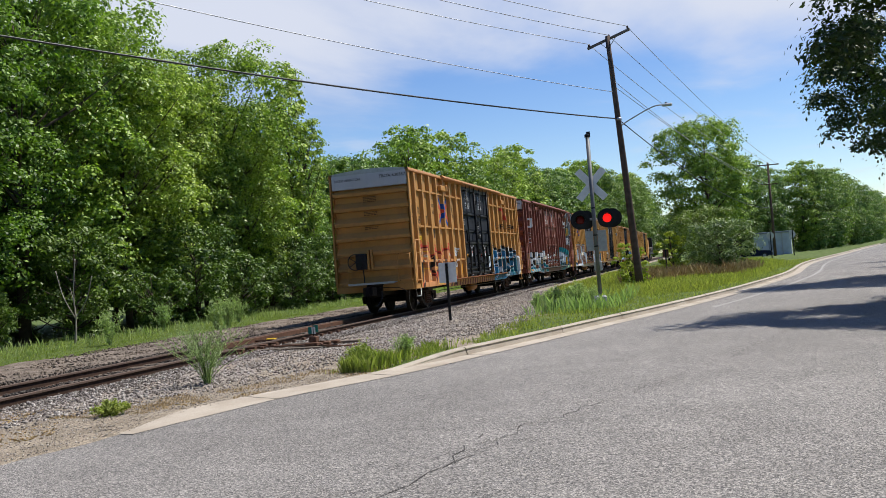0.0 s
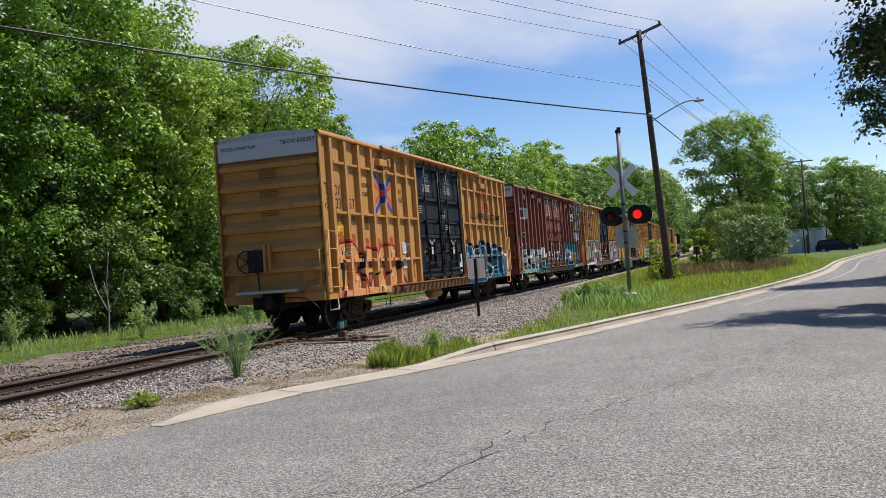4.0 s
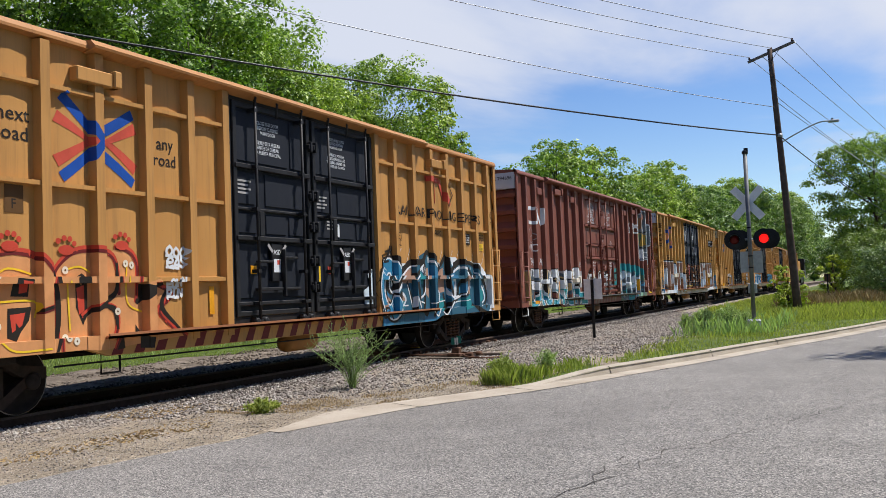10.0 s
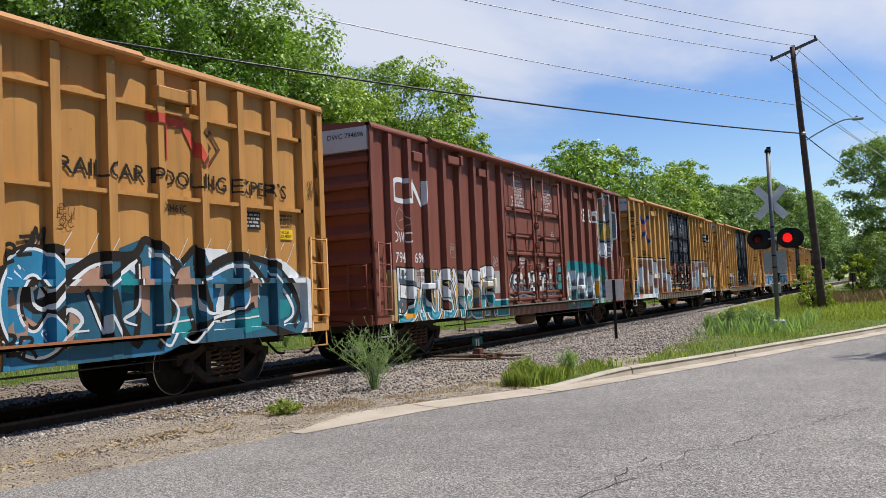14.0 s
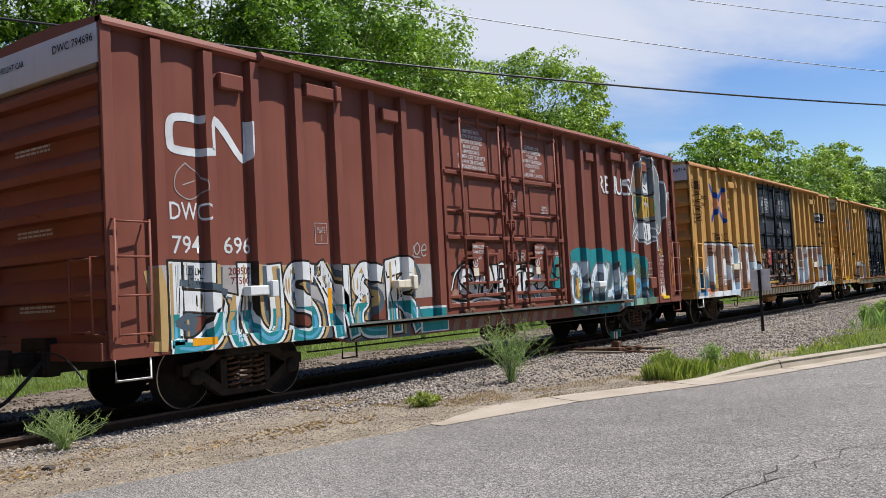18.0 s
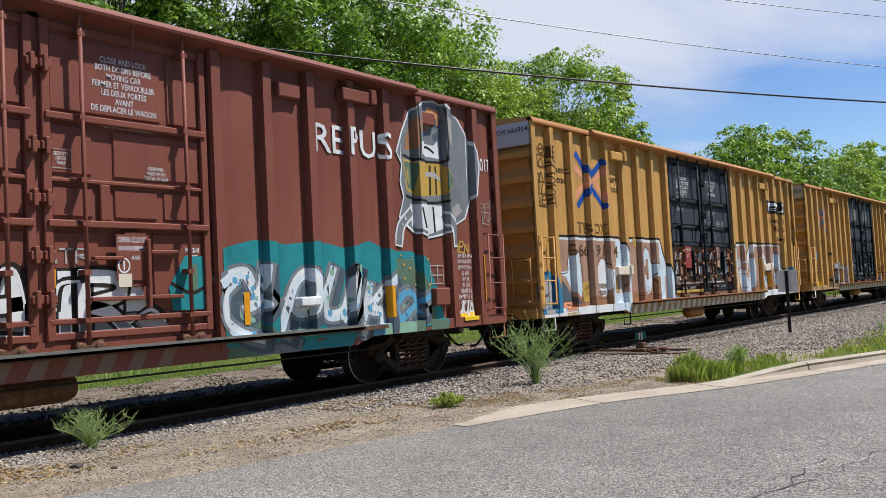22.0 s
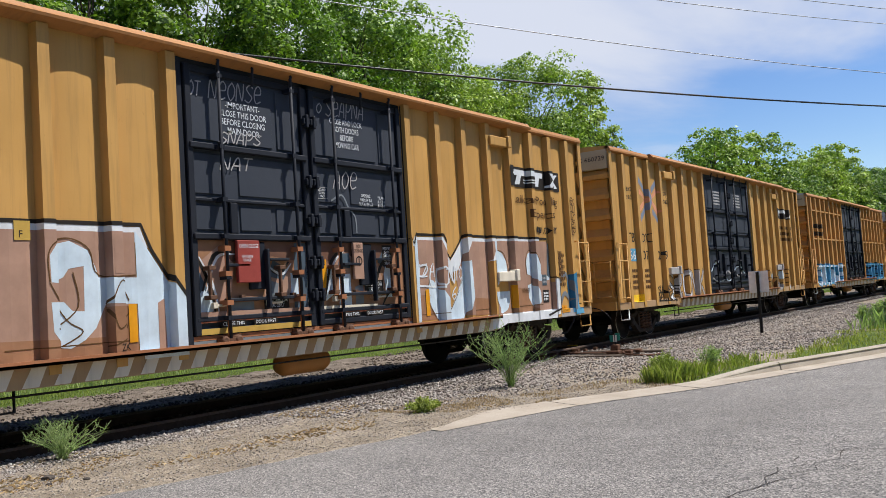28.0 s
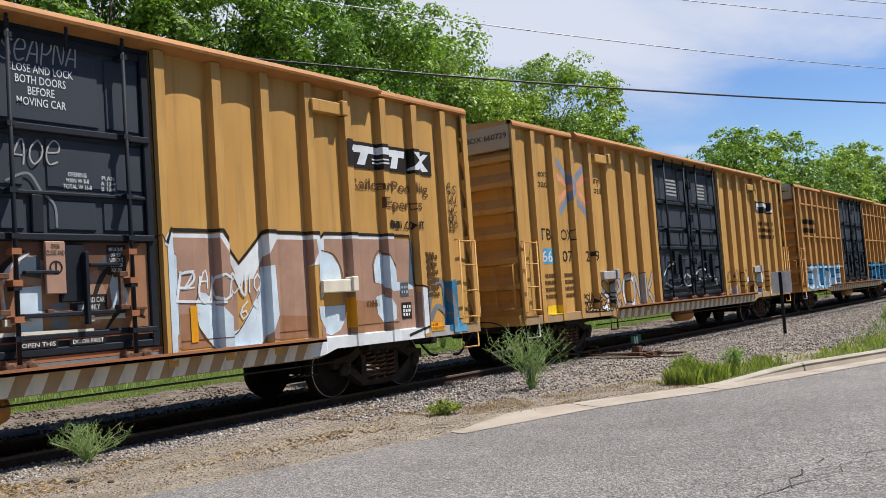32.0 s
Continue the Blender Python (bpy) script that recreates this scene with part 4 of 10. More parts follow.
def door_leaf(parent, side, u0, u1, mat, frame_mat, seed, rods):
    """One plug door leaf with its rails, pressed panels, rods, hangers and locking gear."""
    w = u1 - u0
    leaf = part("door", boxes((1.30, 1.385, u0 + 0.03, u1 - 0.03, 1.12, 4.86), bevel=0.012), mat, parent, "plug door leaf with raised rails")
    for z, h, d in ((4.79, 0.10, 0.04), (3.72, 0.085, 0.09), (2.98, 0.05, 0.05), (2.47, 0.085, 0.095), (1.34, 0.07, 0.07), (1.17, 0.09, 0.06)):
        part("door_rail", boxes((1.38, 1.385 + d, u0 + 0.05, u1 - 0.05, z - h / 2, z + h / 2), bevel=0.012), frame_mat, leaf)
    for u in (u0 + 0.07, u1 - 0.07):
        part("door_stile", boxes((1.38, 1.45, u - 0.055, u + 0.055, 1.12, 4.84), bevel=0.012), frame_mat, leaf)
    # pressed panels between the rails, of uneven width
    for z0, z1, cuts in ((3.78, 4.72, ((0.06, 0.70), (0.74, 0.94))), (3.03, 3.66, ((0.06, 0.28), (0.40, 0.94))), (2.53, 2.94, ((0.06, 0.28), (0.40, 0.66), (0.70, 0.94))), (1.40, 2.41, ((0.06, 0.30), (0.62, 0.94)))):
        for a, b in cuts:
            part("door_panel", boxes((1.38, 1.404, u0 + w * a, u0 + w * b, z0 + 0.03, z1 - 0.03), bevel=0.012), mat, leaf)
    part("stiffener", boxes((1.38, 1.44, u0 + w * 0.31, u0 + w * 0.37, 2.52, 2.96), bevel=0.012), frame_mat, leaf)
    for k, u in enumerate(rods):
        bm = bmesh.new()
        tube(bm, [(1.53, u, 0.98), (1.53, u, 4.9)], 0.026, 8)
        for z in (4.72, 3.72, 2.98, 2.47, 1.9, 1.34):
            box(bm, 1.38, 1.555, u - 0.045, u + 0.045, z - 0.03, z + 0.03)
        part("lock_rod", bm, frame_mat, leaf, "long vertical locking rod")
        # hanger at the head, crank at the foot
        bm = bmesh.new()
        tube(bm, [(1.50, u - 0.02, 4.99), (1.57, u - 0.02, 4.93), (1.53, u - 0.02, 4.78)], 0.02, 6)
        part("rod_hanger", bm, frame_mat, leaf)
        bm = bmesh.new()
        prism(bm, [(u - 0.17, 0.96), (u - 0.05, 1.02), (u + 0.05, 1.02), (u + 0.17, 0.96), (u + 0.17, 1.11), (u + 0.05, 1.06), (u - 0.05, 1.06), (u - 0.17, 1.11)], "x", 1.46, 1.56)
        for a in (-0.12, 0.12):
            lathe(bm, [(1.45, 0.06), (1.575, 0.06), (1.585, 0.035)], "x", 12, (0, u + a, 1.035))
        part("door_roller", bm, RUST_STEEL if frame_mat is not BLACK else BLACK, leaf, "bow-shaped roller carriage at the rod's foot")
    um = (u0 + u1) / 2
    bm = bmesh.new()
    tube(bm, [(1.50, um, 5.0), (1.55, um, 4.92), (1.52, um, 4.66)], 0.02, 6)
    part("rod_hanger", bm, frame_mat, leaf)
    bm = boxes((1.39, 1.455, um - 0.15, um + 0.16, 1.72, 2.40), bevel=0.012)
    part("lock_case", bm, frame_mat, leaf, "door operating lock case")
    bm = boxes((1.46, 1.54, um + 0.12, um + 0.17, 1.45, 2.30), (1.42, 1.5, um - 0.62, um + 0.66, 1.56, 1.61), (1.42, 1.5, um - 0.58, um - 0.18, 2.05, 2.09), (1.42, 1.5, um + 0.2, um + 0.6, 2.13, 2.17), bevel=0.008)
    part("lock_lever", bm, frame_mat, leaf, "levers and links of the door lock")
    # hinge lugs along the stile next to the pillar
    for z in (4.3, 3.35, 2.75, 2.1, 1.6):
        u = u1 - 0.05 if seed == 1 else u0 + 0.05
        part("hinge_lug", boxes((1.40, 1.51, u - 0.07, u + 0.07, z - 0.05, z + 0.05), (1.44, 1.53, u - 0.03, u + 0.03, z - 0.1, z + 0.1), bevel=0.01), frame_mat, leaf)
    return leaf


def make_car(style, mat, door_mat, frame_mat, end_top, label, sill_mat=None, track_mat=None):
    """A sixty-foot high-cube boxcar; y = 0 is its near end, z = 0 the rail top."""
    side = Side(style)
    car = thing("boxcar", label, "boxcar", group="freight train")
    sill_mat = sill_mat or mat
    eave_mat = mat if mat is BROWN else EAVE_RUST
    # sheet with bowed panels, open at the doorway
    verts, faces = [], []
    cuts = side.cuts
    for u in cuts:
        verts += [(side.sheet(u), u, FLOOR), (side.sheet(u), u, EAVE)]
    for i in range(len(cuts) - 1):
        if not (DOOR[0] - 0.01 <= cuts[i] and cuts[i + 1] <= DOOR[1] + 0.01):
            a = 2 * i
            faces.append((a, a + 2, a + 3, a + 1))
    turn = pose(0, CAR_L, 0, 0, 0, 180)
    mid = CAR_L / 2
    sheets = []
    for fs in ([f for f in faces if verts[f[0]][1] < mid], [f for f in faces if verts[f[0]][1] > mid]):
        ids = sorted({i for f in fs for i in f})
        sh = mesh_of("side_panel", [verts[i] for i in ids], [tuple(ids.index(i) for i in f) for f in fs], mat)
        for p in sh.polygons:
            p.use_smooth = True
        sheets.append(sh)
    sp = part("side_panel", sheets[0], None, car, "weathered painted steel side with ribs")
    part("side_panel", sheets[1], None, car, "weathered painted steel side with ribs")
    far = part("side_panel", sheets[0], None, car, "", turn)
    part("side_panel", sheets[1], None, car, "", turn)
    side.parent = sp
    bm = bmesh.new()
    prism(bm, [(PANEL_X - 0.02, -0.1), (RIB_X, -0.075), (RIB_X, 0.075), (PANEL_X - 0.02, 0.1)], "z", FLOOR, EAVE - 0.08)
    rib = bm_mesh("rib", bm, mat)
    for r in side.ribs:
        part("rib", rib, None, sp, place=pose(0, r, 0))
        part("rib", rib, None, far, place=pose(0, r, 0))
    for z in side.rails:
        ed = [0.72] + [r for r in side.ribs if r > 1] + [CAR_L - 0.7]
        for a, b in zip(ed, ed[1:]):
            if b - a < 2:
                bm = bmesh.new()
                prism(bm, [(PANEL_X - 0.01, z - 0.045), (RIB_X - 0.02, z - 0.03), (RIB_X - 0.02, z + 0.03), (PANEL_X - 0.01, z + 0.045)], "y", a + 0.07, b - 0.07)
                part("side_rail", bm, mat, sp)
    # inside shell, floor and roof
    part("body", boxes((-1.36, 1.36, 0.2, CAR_L - 0.2, FLOOR + 0.02, 5.0)), mat, car)
    bm = bmesh.new()
    prism(bm, [(-1.46, 5.0), (-1.46, 5.075), (-0.4, 5.16), (0.4, 5.16), (1.46, 5.075), (1.46, 5.0)], "y", 0.0, CAR_L)
    for k in range(14):
        y = 0.9 + k * 1.31
        prism(bm, [(-1.42, 5.07), (0, 5.165), (1.42, 5.07), (1.42, 5.09), (0, 5.19), (-1.42, 5.09)], "y", y - 0.04, y + 0.04)
    part("roof", bm, GALV if style == "A" else mat, car, "low pitched steel roof")
    for s in (1, -1):
        bm = bmesh.new()
        prism(bm, [(s * 1.37, 4.93), (s * 1.515, 4.96), (s * 1.515, 5.0), (s * 1.475, 5.075), (s * 1.37, 5.075)], "y", 0.0, CAR_L)
        part("eave", bm, eave_mat, car)
        bm = bmesh.new()
        prism(bm, [(s * 1.40, 4.91), (s * 1.63, 4.965), (s * 1.64, 5.0), (s * 1.60, 5.03), (s * 1.56, 5.085), (s * 1.40, 5.085)], "y", 2.55 if style == "B" else 4.0, CAR_L - (2.6 if style == "B" else 4.6))
        part("door_track_hood", bm, eave_mat, car, "hood over the door track")
    # ends
    ew = end_wall_mesh(mat, end_top)
    e1 = part("end_wall", ew, None, car, "corrugated steel end with a pale top band", pose(0, 0.15, 0))
    part("end_wall", ew, None, car, "", turn @ pose(0, 0.15, 0))
    for s in (-1, 1):
        for y in (0.0, CAR_L):
            bm = boxes((s * 1.47 - 0.03, s * 1.47 + 0.012, y - 0.02 if y == 0 else y - 0.14, y + 0.14 if y == 0 else y + 0.02, FLOOR, 5.0), bevel=0.008)
            part("corner_post", bm, mat, car)
    # sills
    for s in (-1, 1):
        bm = boxes((s * 1.44 - 0.05, s * 1.44 + 0.05, 0.0, 3.9, 0.82, 1.0), (s * 1.44 - 0.05, s * 1.44 + 0.05, CAR_L - 3.9, CAR_L, 0.82, 1.0), bevel=0.006)
        prism(bm, [(3.9, 1.0), (3.9, 0.82), (4.3, 0.71), (CAR_L - 4.3, 0.71), (CAR_L - 3.9, 0.82), (CAR_L - 3.9, 1.0)], "x", s * 1.44 - 0.05, s * 1.44 + 0.06)
        part("side_sill", bm, sill_mat, car, "side sill with hazard stripes")
        bm = boxes((s * 1.46, s * 1.46 + s * 0.14, 4.2, CAR_L - 4.2, 0.95, 0.985), (s * 1.57, s * 1.57 + s * 0.03, 4.2, CAR_L - 4.2, 0.95, 1.02)) if s > 0 else boxes((-1.6, -1.46, 4.2, CAR_L - 4.2, 0.95, 0.985))
        part("door_track", bm, track_mat or RUST_TRACK, car, "worn lower door track")
    part("center_sill", boxes((-0.28, 0.28, -0.2, CAR_L + 0.2, 0.66, 0.95), (-1.3, 1.3, 1.9, 2.95, 0.72, 0.9), (-1.3, 1.3, CAR_L - 2.95, CAR_L - 1.9, 0.72, 0.9), bevel=0.01), TRUCK_STEEL, car)
    for k in range(7):
        y = 4.6 + k * 1.6
        part("crossbearer", boxes((-1.36, 1.36, y - 0.08, y + 0.08, 0.74, 0.92)), TRUCK_STEEL, car)
    bm = bmesh.new()
    lathe(bm, [(9.03, 0.04), (9.05, 0.14), (9.13, 0.18), (9.97, 0.18), (10.06, 0.14), (10.08, 0.04)], "y", 18, (0.95, 0, 0.56))
    part("air_reservoir", bm, TANK_PAINT if mat != BROWN else RUST_STEEL, car, "rusty brake air reservoir")
    bm = bmesh.new()
    tube(bm, [(1.2, 3.6, 0.62), (1.2, 15.2, 0.60)], 0.014, 5)
    for y in (4.4, 14.4):
        tube(bm, [(1.2, y, 0.85), (1.2, y, 0.45), (1.2, y + 0.35, 0.45), (1.2, y + 0.35, 0.85)], 0.02, 5)
    part("brake_rod", bm, BLACK, car)
    # ladders, steps
    rl = ladder_bm(0.5, (1.12, 1.6, 2.08, 2.52), 0.11)
    lm = bm_mesh("ladder", rl, mat)
    for u in (0.06, CAR_L - 0.56):
        part("ladder", lm, None, car, "side ladder", pose(1.43, u, 0))
        part("ladder", lm, None, car, "", turn @ pose(1.43, u, 0))
        bm = bmesh.new()
        tube(bm, [(1.45, u, 0.95), (1.47, u, 0.56), (1.47, u + 0.5, 0.56), (1.45, u + 0.5, 0.95)], 0.02, 6)
        part("stirrup_step", bm, GALV if u < 1 else mat, car, "bent steel stirrup step")
    el = bm_mesh("end_ladder", ladder_bm(0.46, (1.18, 1.62, 2.06), 0.16, "end"), mat)
    for x in (0.92, -1.38):
        part("end_ladder", el, None, car, "", pose(x, -0.02, 0))
        part("end_ladder", el, None, car, "", turn @ pose(x, -0.02, 0))
    bm = bmesh.new()
    tube(bm, [(-1.3, -0.1, 2.62), (-1.3, -0.16, 2.66), (0.15, -0.16, 2.72), (0.15, -0.1, 2.68)], 0.014, 5)
    part("end_handhold", bm, mat, car)
    # couplers, hoses, platform
    for y, rz in ((0.0, 0), (CAR_L, 180)):
        bm = boxes((-0.09, 0.09, -0.55, 0.2, 0.76, 0.95), (-0.3, 0.3, -0.16, 0.05, 0.62, 1.12), bevel=0.02)
        prism(bm, [(-0.16, -0.55), (-0.2, -0.78), (-0.06, -0.86), (0.0, -0.72), (0.1, -0.74), (0.2, -0.88), (0.24, -0.62), (0.12, -0.5)], "z", 0.70, 1.0)
        part("coupler", bm, TRUCK_STEEL, car, "knuckle coupler", pose(0, y, 0, 0, 0, rz))
        bm = bmesh.new()
        tube(bm, smooth3([(0.28, -0.2, 0.82), (0.36, -0.45, 0.62), (0.30, -0.72, 0.36), (0.22, -0.85, 0.34)]), 0.025, 7)
        tube(bm, smooth3([(0.2, -0.2, 0.95), (0.9, -0.35, 0.92), (1.2, -0.35, 0.8), (1.35, -0.3, 0.62)]), 0.014, 5)
        part("air_hose", bm, BLACK, car, "hanging brake hose and uncoupling lever", pose(0, y, 0, 0, 0, rz))
        part("end_sill", boxes((-1.42, 1.42, -0.1, 0.05, 0.82, 1.04), bevel=0.01), mat, car, place=pose(0, y, 0, 0, 0, rz))
    truck(car, 2.45)
    truck(car, CAR_L - 2.45)
    # doors, near and far side
    mid = (DOOR[0] + DOOR[1]) / 2
    part("door_frame", boxes((1.28, 1.40, DOOR[0] - 0.02, DOOR[1] + 0.02, 4.84, 4.95), (1.28, 1.44, DOOR[0] - 0.04, DOOR[0] + 0.05, 0.98, 4.9), (1.28, 1.44, DOOR[1] - 0.05, DOOR[1] + 0.04, 0.98, 4.9), (1.28, 1.40, mid - 0.06, mid + 0.06, 1.0, 4.9), (1.28, 1.42, DOOR[0], DOOR[1], 0.98, 1.12)), frame_mat, car)
    door_leaf(car, side, DOOR[0] + 0.08, mid - 0.03, door_mat, frame_mat, 1, (DOOR[0] + 0.62, mid - 0.42))
    door_leaf(car, side, mid + 0.03, DOOR[1] - 0.08, door_mat, frame_mat, 2, (mid + 0.5, DOOR[1] - 0.5))
    part("door", boxes((-1.41, -1.36, CAR_L - DOOR[1], CAR_L - DOOR[0], 1.0, 4.9)), door_mat, car)
    # small boxes near the roof: door-track stops and vents
    return car, side, e1


def smooth3(pts, n=5):
    P = [Vector(p) for p in pts]
    out = []
    for i in range(len(P) - 1):
        p0, p1, p2, p3 = P[max(i - 1, 0)], P[i], P[i + 1], P[min(i + 2, len(P) - 1)]
        for k in range(n):
            t = k / n
            out.append(0.5 * (2 * p1 + (p2 - p0) * t + (2 * p0 - 5 * p1 + 4 * p2 - p3) * t * t + (3 * p1 - p0 - 3 * p2 + p3) * t ** 3))
    return out + [P[-1]]


def end_text(e1, s, x0, z, h, mat, w=None, d=-0.156):
    bm = text2d(s, 0, 0, h, w)
    for v in bm.verts:
        v.co = (x0 + v.co.x, d - 0.004, z + v.co.y)
    part("lettering", bm, mat, e1)


def end_bars(e1, x0, x1, z, rows, mat, seed, d=-0.165):
    rng = random.Random(seed)
    bm = bmesh.new()
    for r in range(rows):
        x = x0
        while x < x1:
            w = rng.uniform(0.04, 0.14)
            zz = z - r * 0.055
            bm.faces.new([bm.verts.new(p) for p in ((x, d, zz), (min(x1, x + w), d, zz), (min(x1, x + w), d, zz + 0.03), (x, d, zz + 0.03))])
            x += w + 0.02
    part("stencil", bm, mat, e1)


def door_drape(side, u0, bm, mat, name="lettering", d=1.408):
    d = d + 0.002 if d < 1.42 else d
    for v in bm.verts:
        v.co = (d, v.co.x, v.co.y)
    paint_parts(name, bm, mat, side.parent)


def track_box(car, u, z, mat, w=0.75, h=0.2):
    bm = boxes((1.40, 1.56, u - w / 2, u + w / 2, z - h / 2, z + h / 2), (1.42, 1.6, u + w / 2 - 0.12, u + w / 2 + 0.02, z - 0.1, z + 0.14), bevel=0.015)
    part("door_stop", bm, mat, car, "projecting door stop bracket")


def sill_stripes(side, mat, step=0.4, v0=0.72, v1=0.84, u0=4.3, u1=14.4):
    me = mesh_of("hazard_stripe", [(0, 0, v0), (0, 0.2, v0), (0, 0.3, v1 + 0.1), (0, 0.12, v1 + 0.1)], [(0, 1, 2, 3)], mat)
    u = u0
    while u < u1:
        part("hazard_stripe", me, None, side.parent, "slanted dirty white stripe on the sill", pose(1.505, u, 0))
        u += step


TRAIN = []


def car_one():
    car, s, e = make_car("A", ORANGE, DOOR_BLACK, BLACK, END_WHITE, "yellow-orange high-cube boxcar with black doors and red and blue graffiti", ORANGE)
    # the brake gear on the last end
    bm = bmesh.new()
    for k in range(24):
        a, b = 2 * math.pi * k / 24, 2 * math.pi * (k + 1) / 24
        tube(bm, [(-0.62 + 0.28 * math.cos(a), -0.24, 1.9 + 0.28 * math.sin(a)), (-0.62 + 0.28 * math.cos(b), -0.24, 1.9 + 0.28 * math.sin(b))], 0.018, 6, False)
    for k in range(5):
        a = 2 * math.pi * k / 5
        tube(bm, [(-0.62, -0.22, 1.9), (-0.62 + 0.28 * math.cos(a), -0.24, 1.9 + 0.28 * math.sin(a))], 0.014, 5)
    part("brake_wheel", bm, BLACK, car, "black spoked hand brake wheel")
    part("brake_housing", boxes((-0.62, -0.22, -0.23, -0.05, 1.62, 2.18), bevel=0.03), BLACK, car)
    part("brake_bracket", boxes((-0.2, -0.13, -0.17, -0.02, 1.62, 2.3), (-0.08, -0.02, -0.13, -0.02, 1.62, 2.3)), ORANGE, car)
    bm = bmesh.new()
    tube(bm, [(-0.38, -0.14, 1.62), (-0.36, -0.14, 1.1)], 0.02, 6)
    part("brake_chain", bm, BLACK, car)
    part("crossover_platform", boxes((-0.85, 0.85, -0.46, -0.12, 1.10, 1.14), (-0.85, 0.85, -0.47, -0.45, 1.08, 1.15)), ALUM, car, "pale grated crossover platform")
    end_text(e, "EXCESS HEIGHT CAR", -1.3, 4.78, 0.085, INK, 1.02)
    end_text(e, "TBOX 630357", 0.4, 4.80, 0.11, INK, 0.99)
    for z, k in ((4.15, 4), (3.62, 3), (3.08, 2)):
        end_bars(e, -0.25, 0.25, z, k, INK_BROWN, k)
    T = lambda t, u, v, h, w=None, m=INK: s.drape("lettering", text2d(t, u, v, h, w), m)
    T("TB", 0.17, 3.48, 0.29, 0.35)
    T("OX", 0.85, 3.47, 0.29, 0.42)
    T("63", 0.17, 3.10, 0.29, 0.34)
    T("03", 0.86, 3.12, 0.29, 0.40)
    T("57", 1.73, 3.14, 0.29, 0.40)
    T("next\nload", 2.62, 3.55, 0.40, 0.5)
    T("any\nroad", 5.31, 3.50, 0.38, 0.46)
    arrow_cross(s, 3.5, 4.95, 3.15, 4.25, SIGN_RED, SIGN_BLUE)
    T("LD LMT\nLT WT", 0.9, 2.72, 0.24, 0.5)
    T("205700\n80300", 1.7, 2.72, 0.24, 0.46)
    s.drape("plate", poly2d([(2.72, 2.62), (3.0, 2.62), (3.0, 2.98), (2.72, 2.98)]), INK_BROWN)
    T("F", 2.82, 2.68, 0.12)
    s.drape("placard", rect2d(0.84, 1.38, 2.46, 2.68), TAPE_YELLOW, "yellow warning placard")
    T("THIS CAR\nEXCESS HEIGHT", 0.88, 2.50, 0.14, 0.46)
    # graffiti in peach, red, black and thin yellow
    whole = [(0.74, 0.85), (0.76, 2.16), (1.03, 2.25), (1.4, 2.28), (1.79, 2.25), (2.04, 2.11), (2.2, 1.9), (2.47, 2.07), (2.81, 2.13), (3.17, 2.08), (3.4, 1.88), (3.74, 2.13), (4.08, 2.18), (4.4, 2.14), (4.52, 2.22), (4.87, 2.1), (4.92, 1.7), (5.32, 1.78), (5.5, 1.5), (5.4, 1.3), (5.75, 0.9), (4.2, 0.8), (2.6, 0.8)]
    s.drape("graffiti", poly2d(whole), SPRAY_PEACH, "peach sprayed letter field")
    for q, m in (([(0.76, 2.12), (1.07, 2.15), (1.16, 1.93), (0.76, 1.88)], INK), ([(0.97, 1.8), (1.16, 1.72), (1.13, 1.33), (1.0, 0.82), (0.78, 0.82), (0.93, 1.27)], INK), ([(0.83, 1.12), (0.96, 1.12), (0.82, 0.83), (0.7, 0.83)], SPRAY_RED), ([(0.75, 1.49), (0.97, 1.48), (0.93, 1.15), (0.74, 1.16)], SPRAY_GOLD), ([(0.76, 1.86), (1.0, 1.88), (1.0, 1.82), (0.76, 1.8)], SPRAY_RED),
                 ([(2.5, 2.06), (2.3, 1.92), (2.24, 1.65), (1.97, 1.47), (2.2, 1.45), (2.37, 1.62), (2.46, 1.9), (2.62, 2.08)], INK), ([(2.84, 1.8), (3.08, 1.78), (3.05, 1.56), (2.78, 1.57)], INK), ([(2.92, 1.77), (3.06, 1.75), (3.03, 1.62), (2.9, 1.6)], SPRAY_RED), ([(2.74, 1.42), (3.1, 1.43), (3.06, 1.26), (2.93, 1.12), (2.86, 1.0), (2.73, 1.05)], INK), ([(2.77, 1.34), (3.0, 1.36), (2.95, 1.2), (2.8, 1.12)], SPRAY_RED),
                 ([(3.78, 1.8), (3.9, 1.86), (4.0, 1.8), (4.0, 1.3), (3.91, 1.15), (3.79, 1.4)], INK), ([(3.8, 1.66), (3.94, 1.7), (3.94, 1.35), (3.84, 1.3)], SPRAY_RED), ([(4.9, 1.72), (5.32, 1.66), (5.2, 1.55), (4.9, 1.4)], INK), ([(4.86, 1.12), (5.05, 0.92), (5.16, 0.92), (5.12, 0.76), (4.85, 0.78)], INK), ([(1.6, 1.4), (1.88, 1.22), (1.6, 1.05)], INK), ([(1.63, 1.33), (1.8, 1.22), (1.63, 1.1)], SPRAY_RED), ([(4.4, 0.95), (4.52, 1.1), (4.56, 0.8), (4.4, 0.78)], INK), ([(5.28, 1.36), (5.4, 1.42), (5.48, 1.26), (5.36, 1.18)], SPRAY_RED), ([(1.58, 1.88), (1.66, 1.88), (1.66, 1.62), (1.56, 1.62)], SPRAY_MAROON)):
        s.drape("graffiti", poly2d(q), m, "sprayed inner shape of a letter")
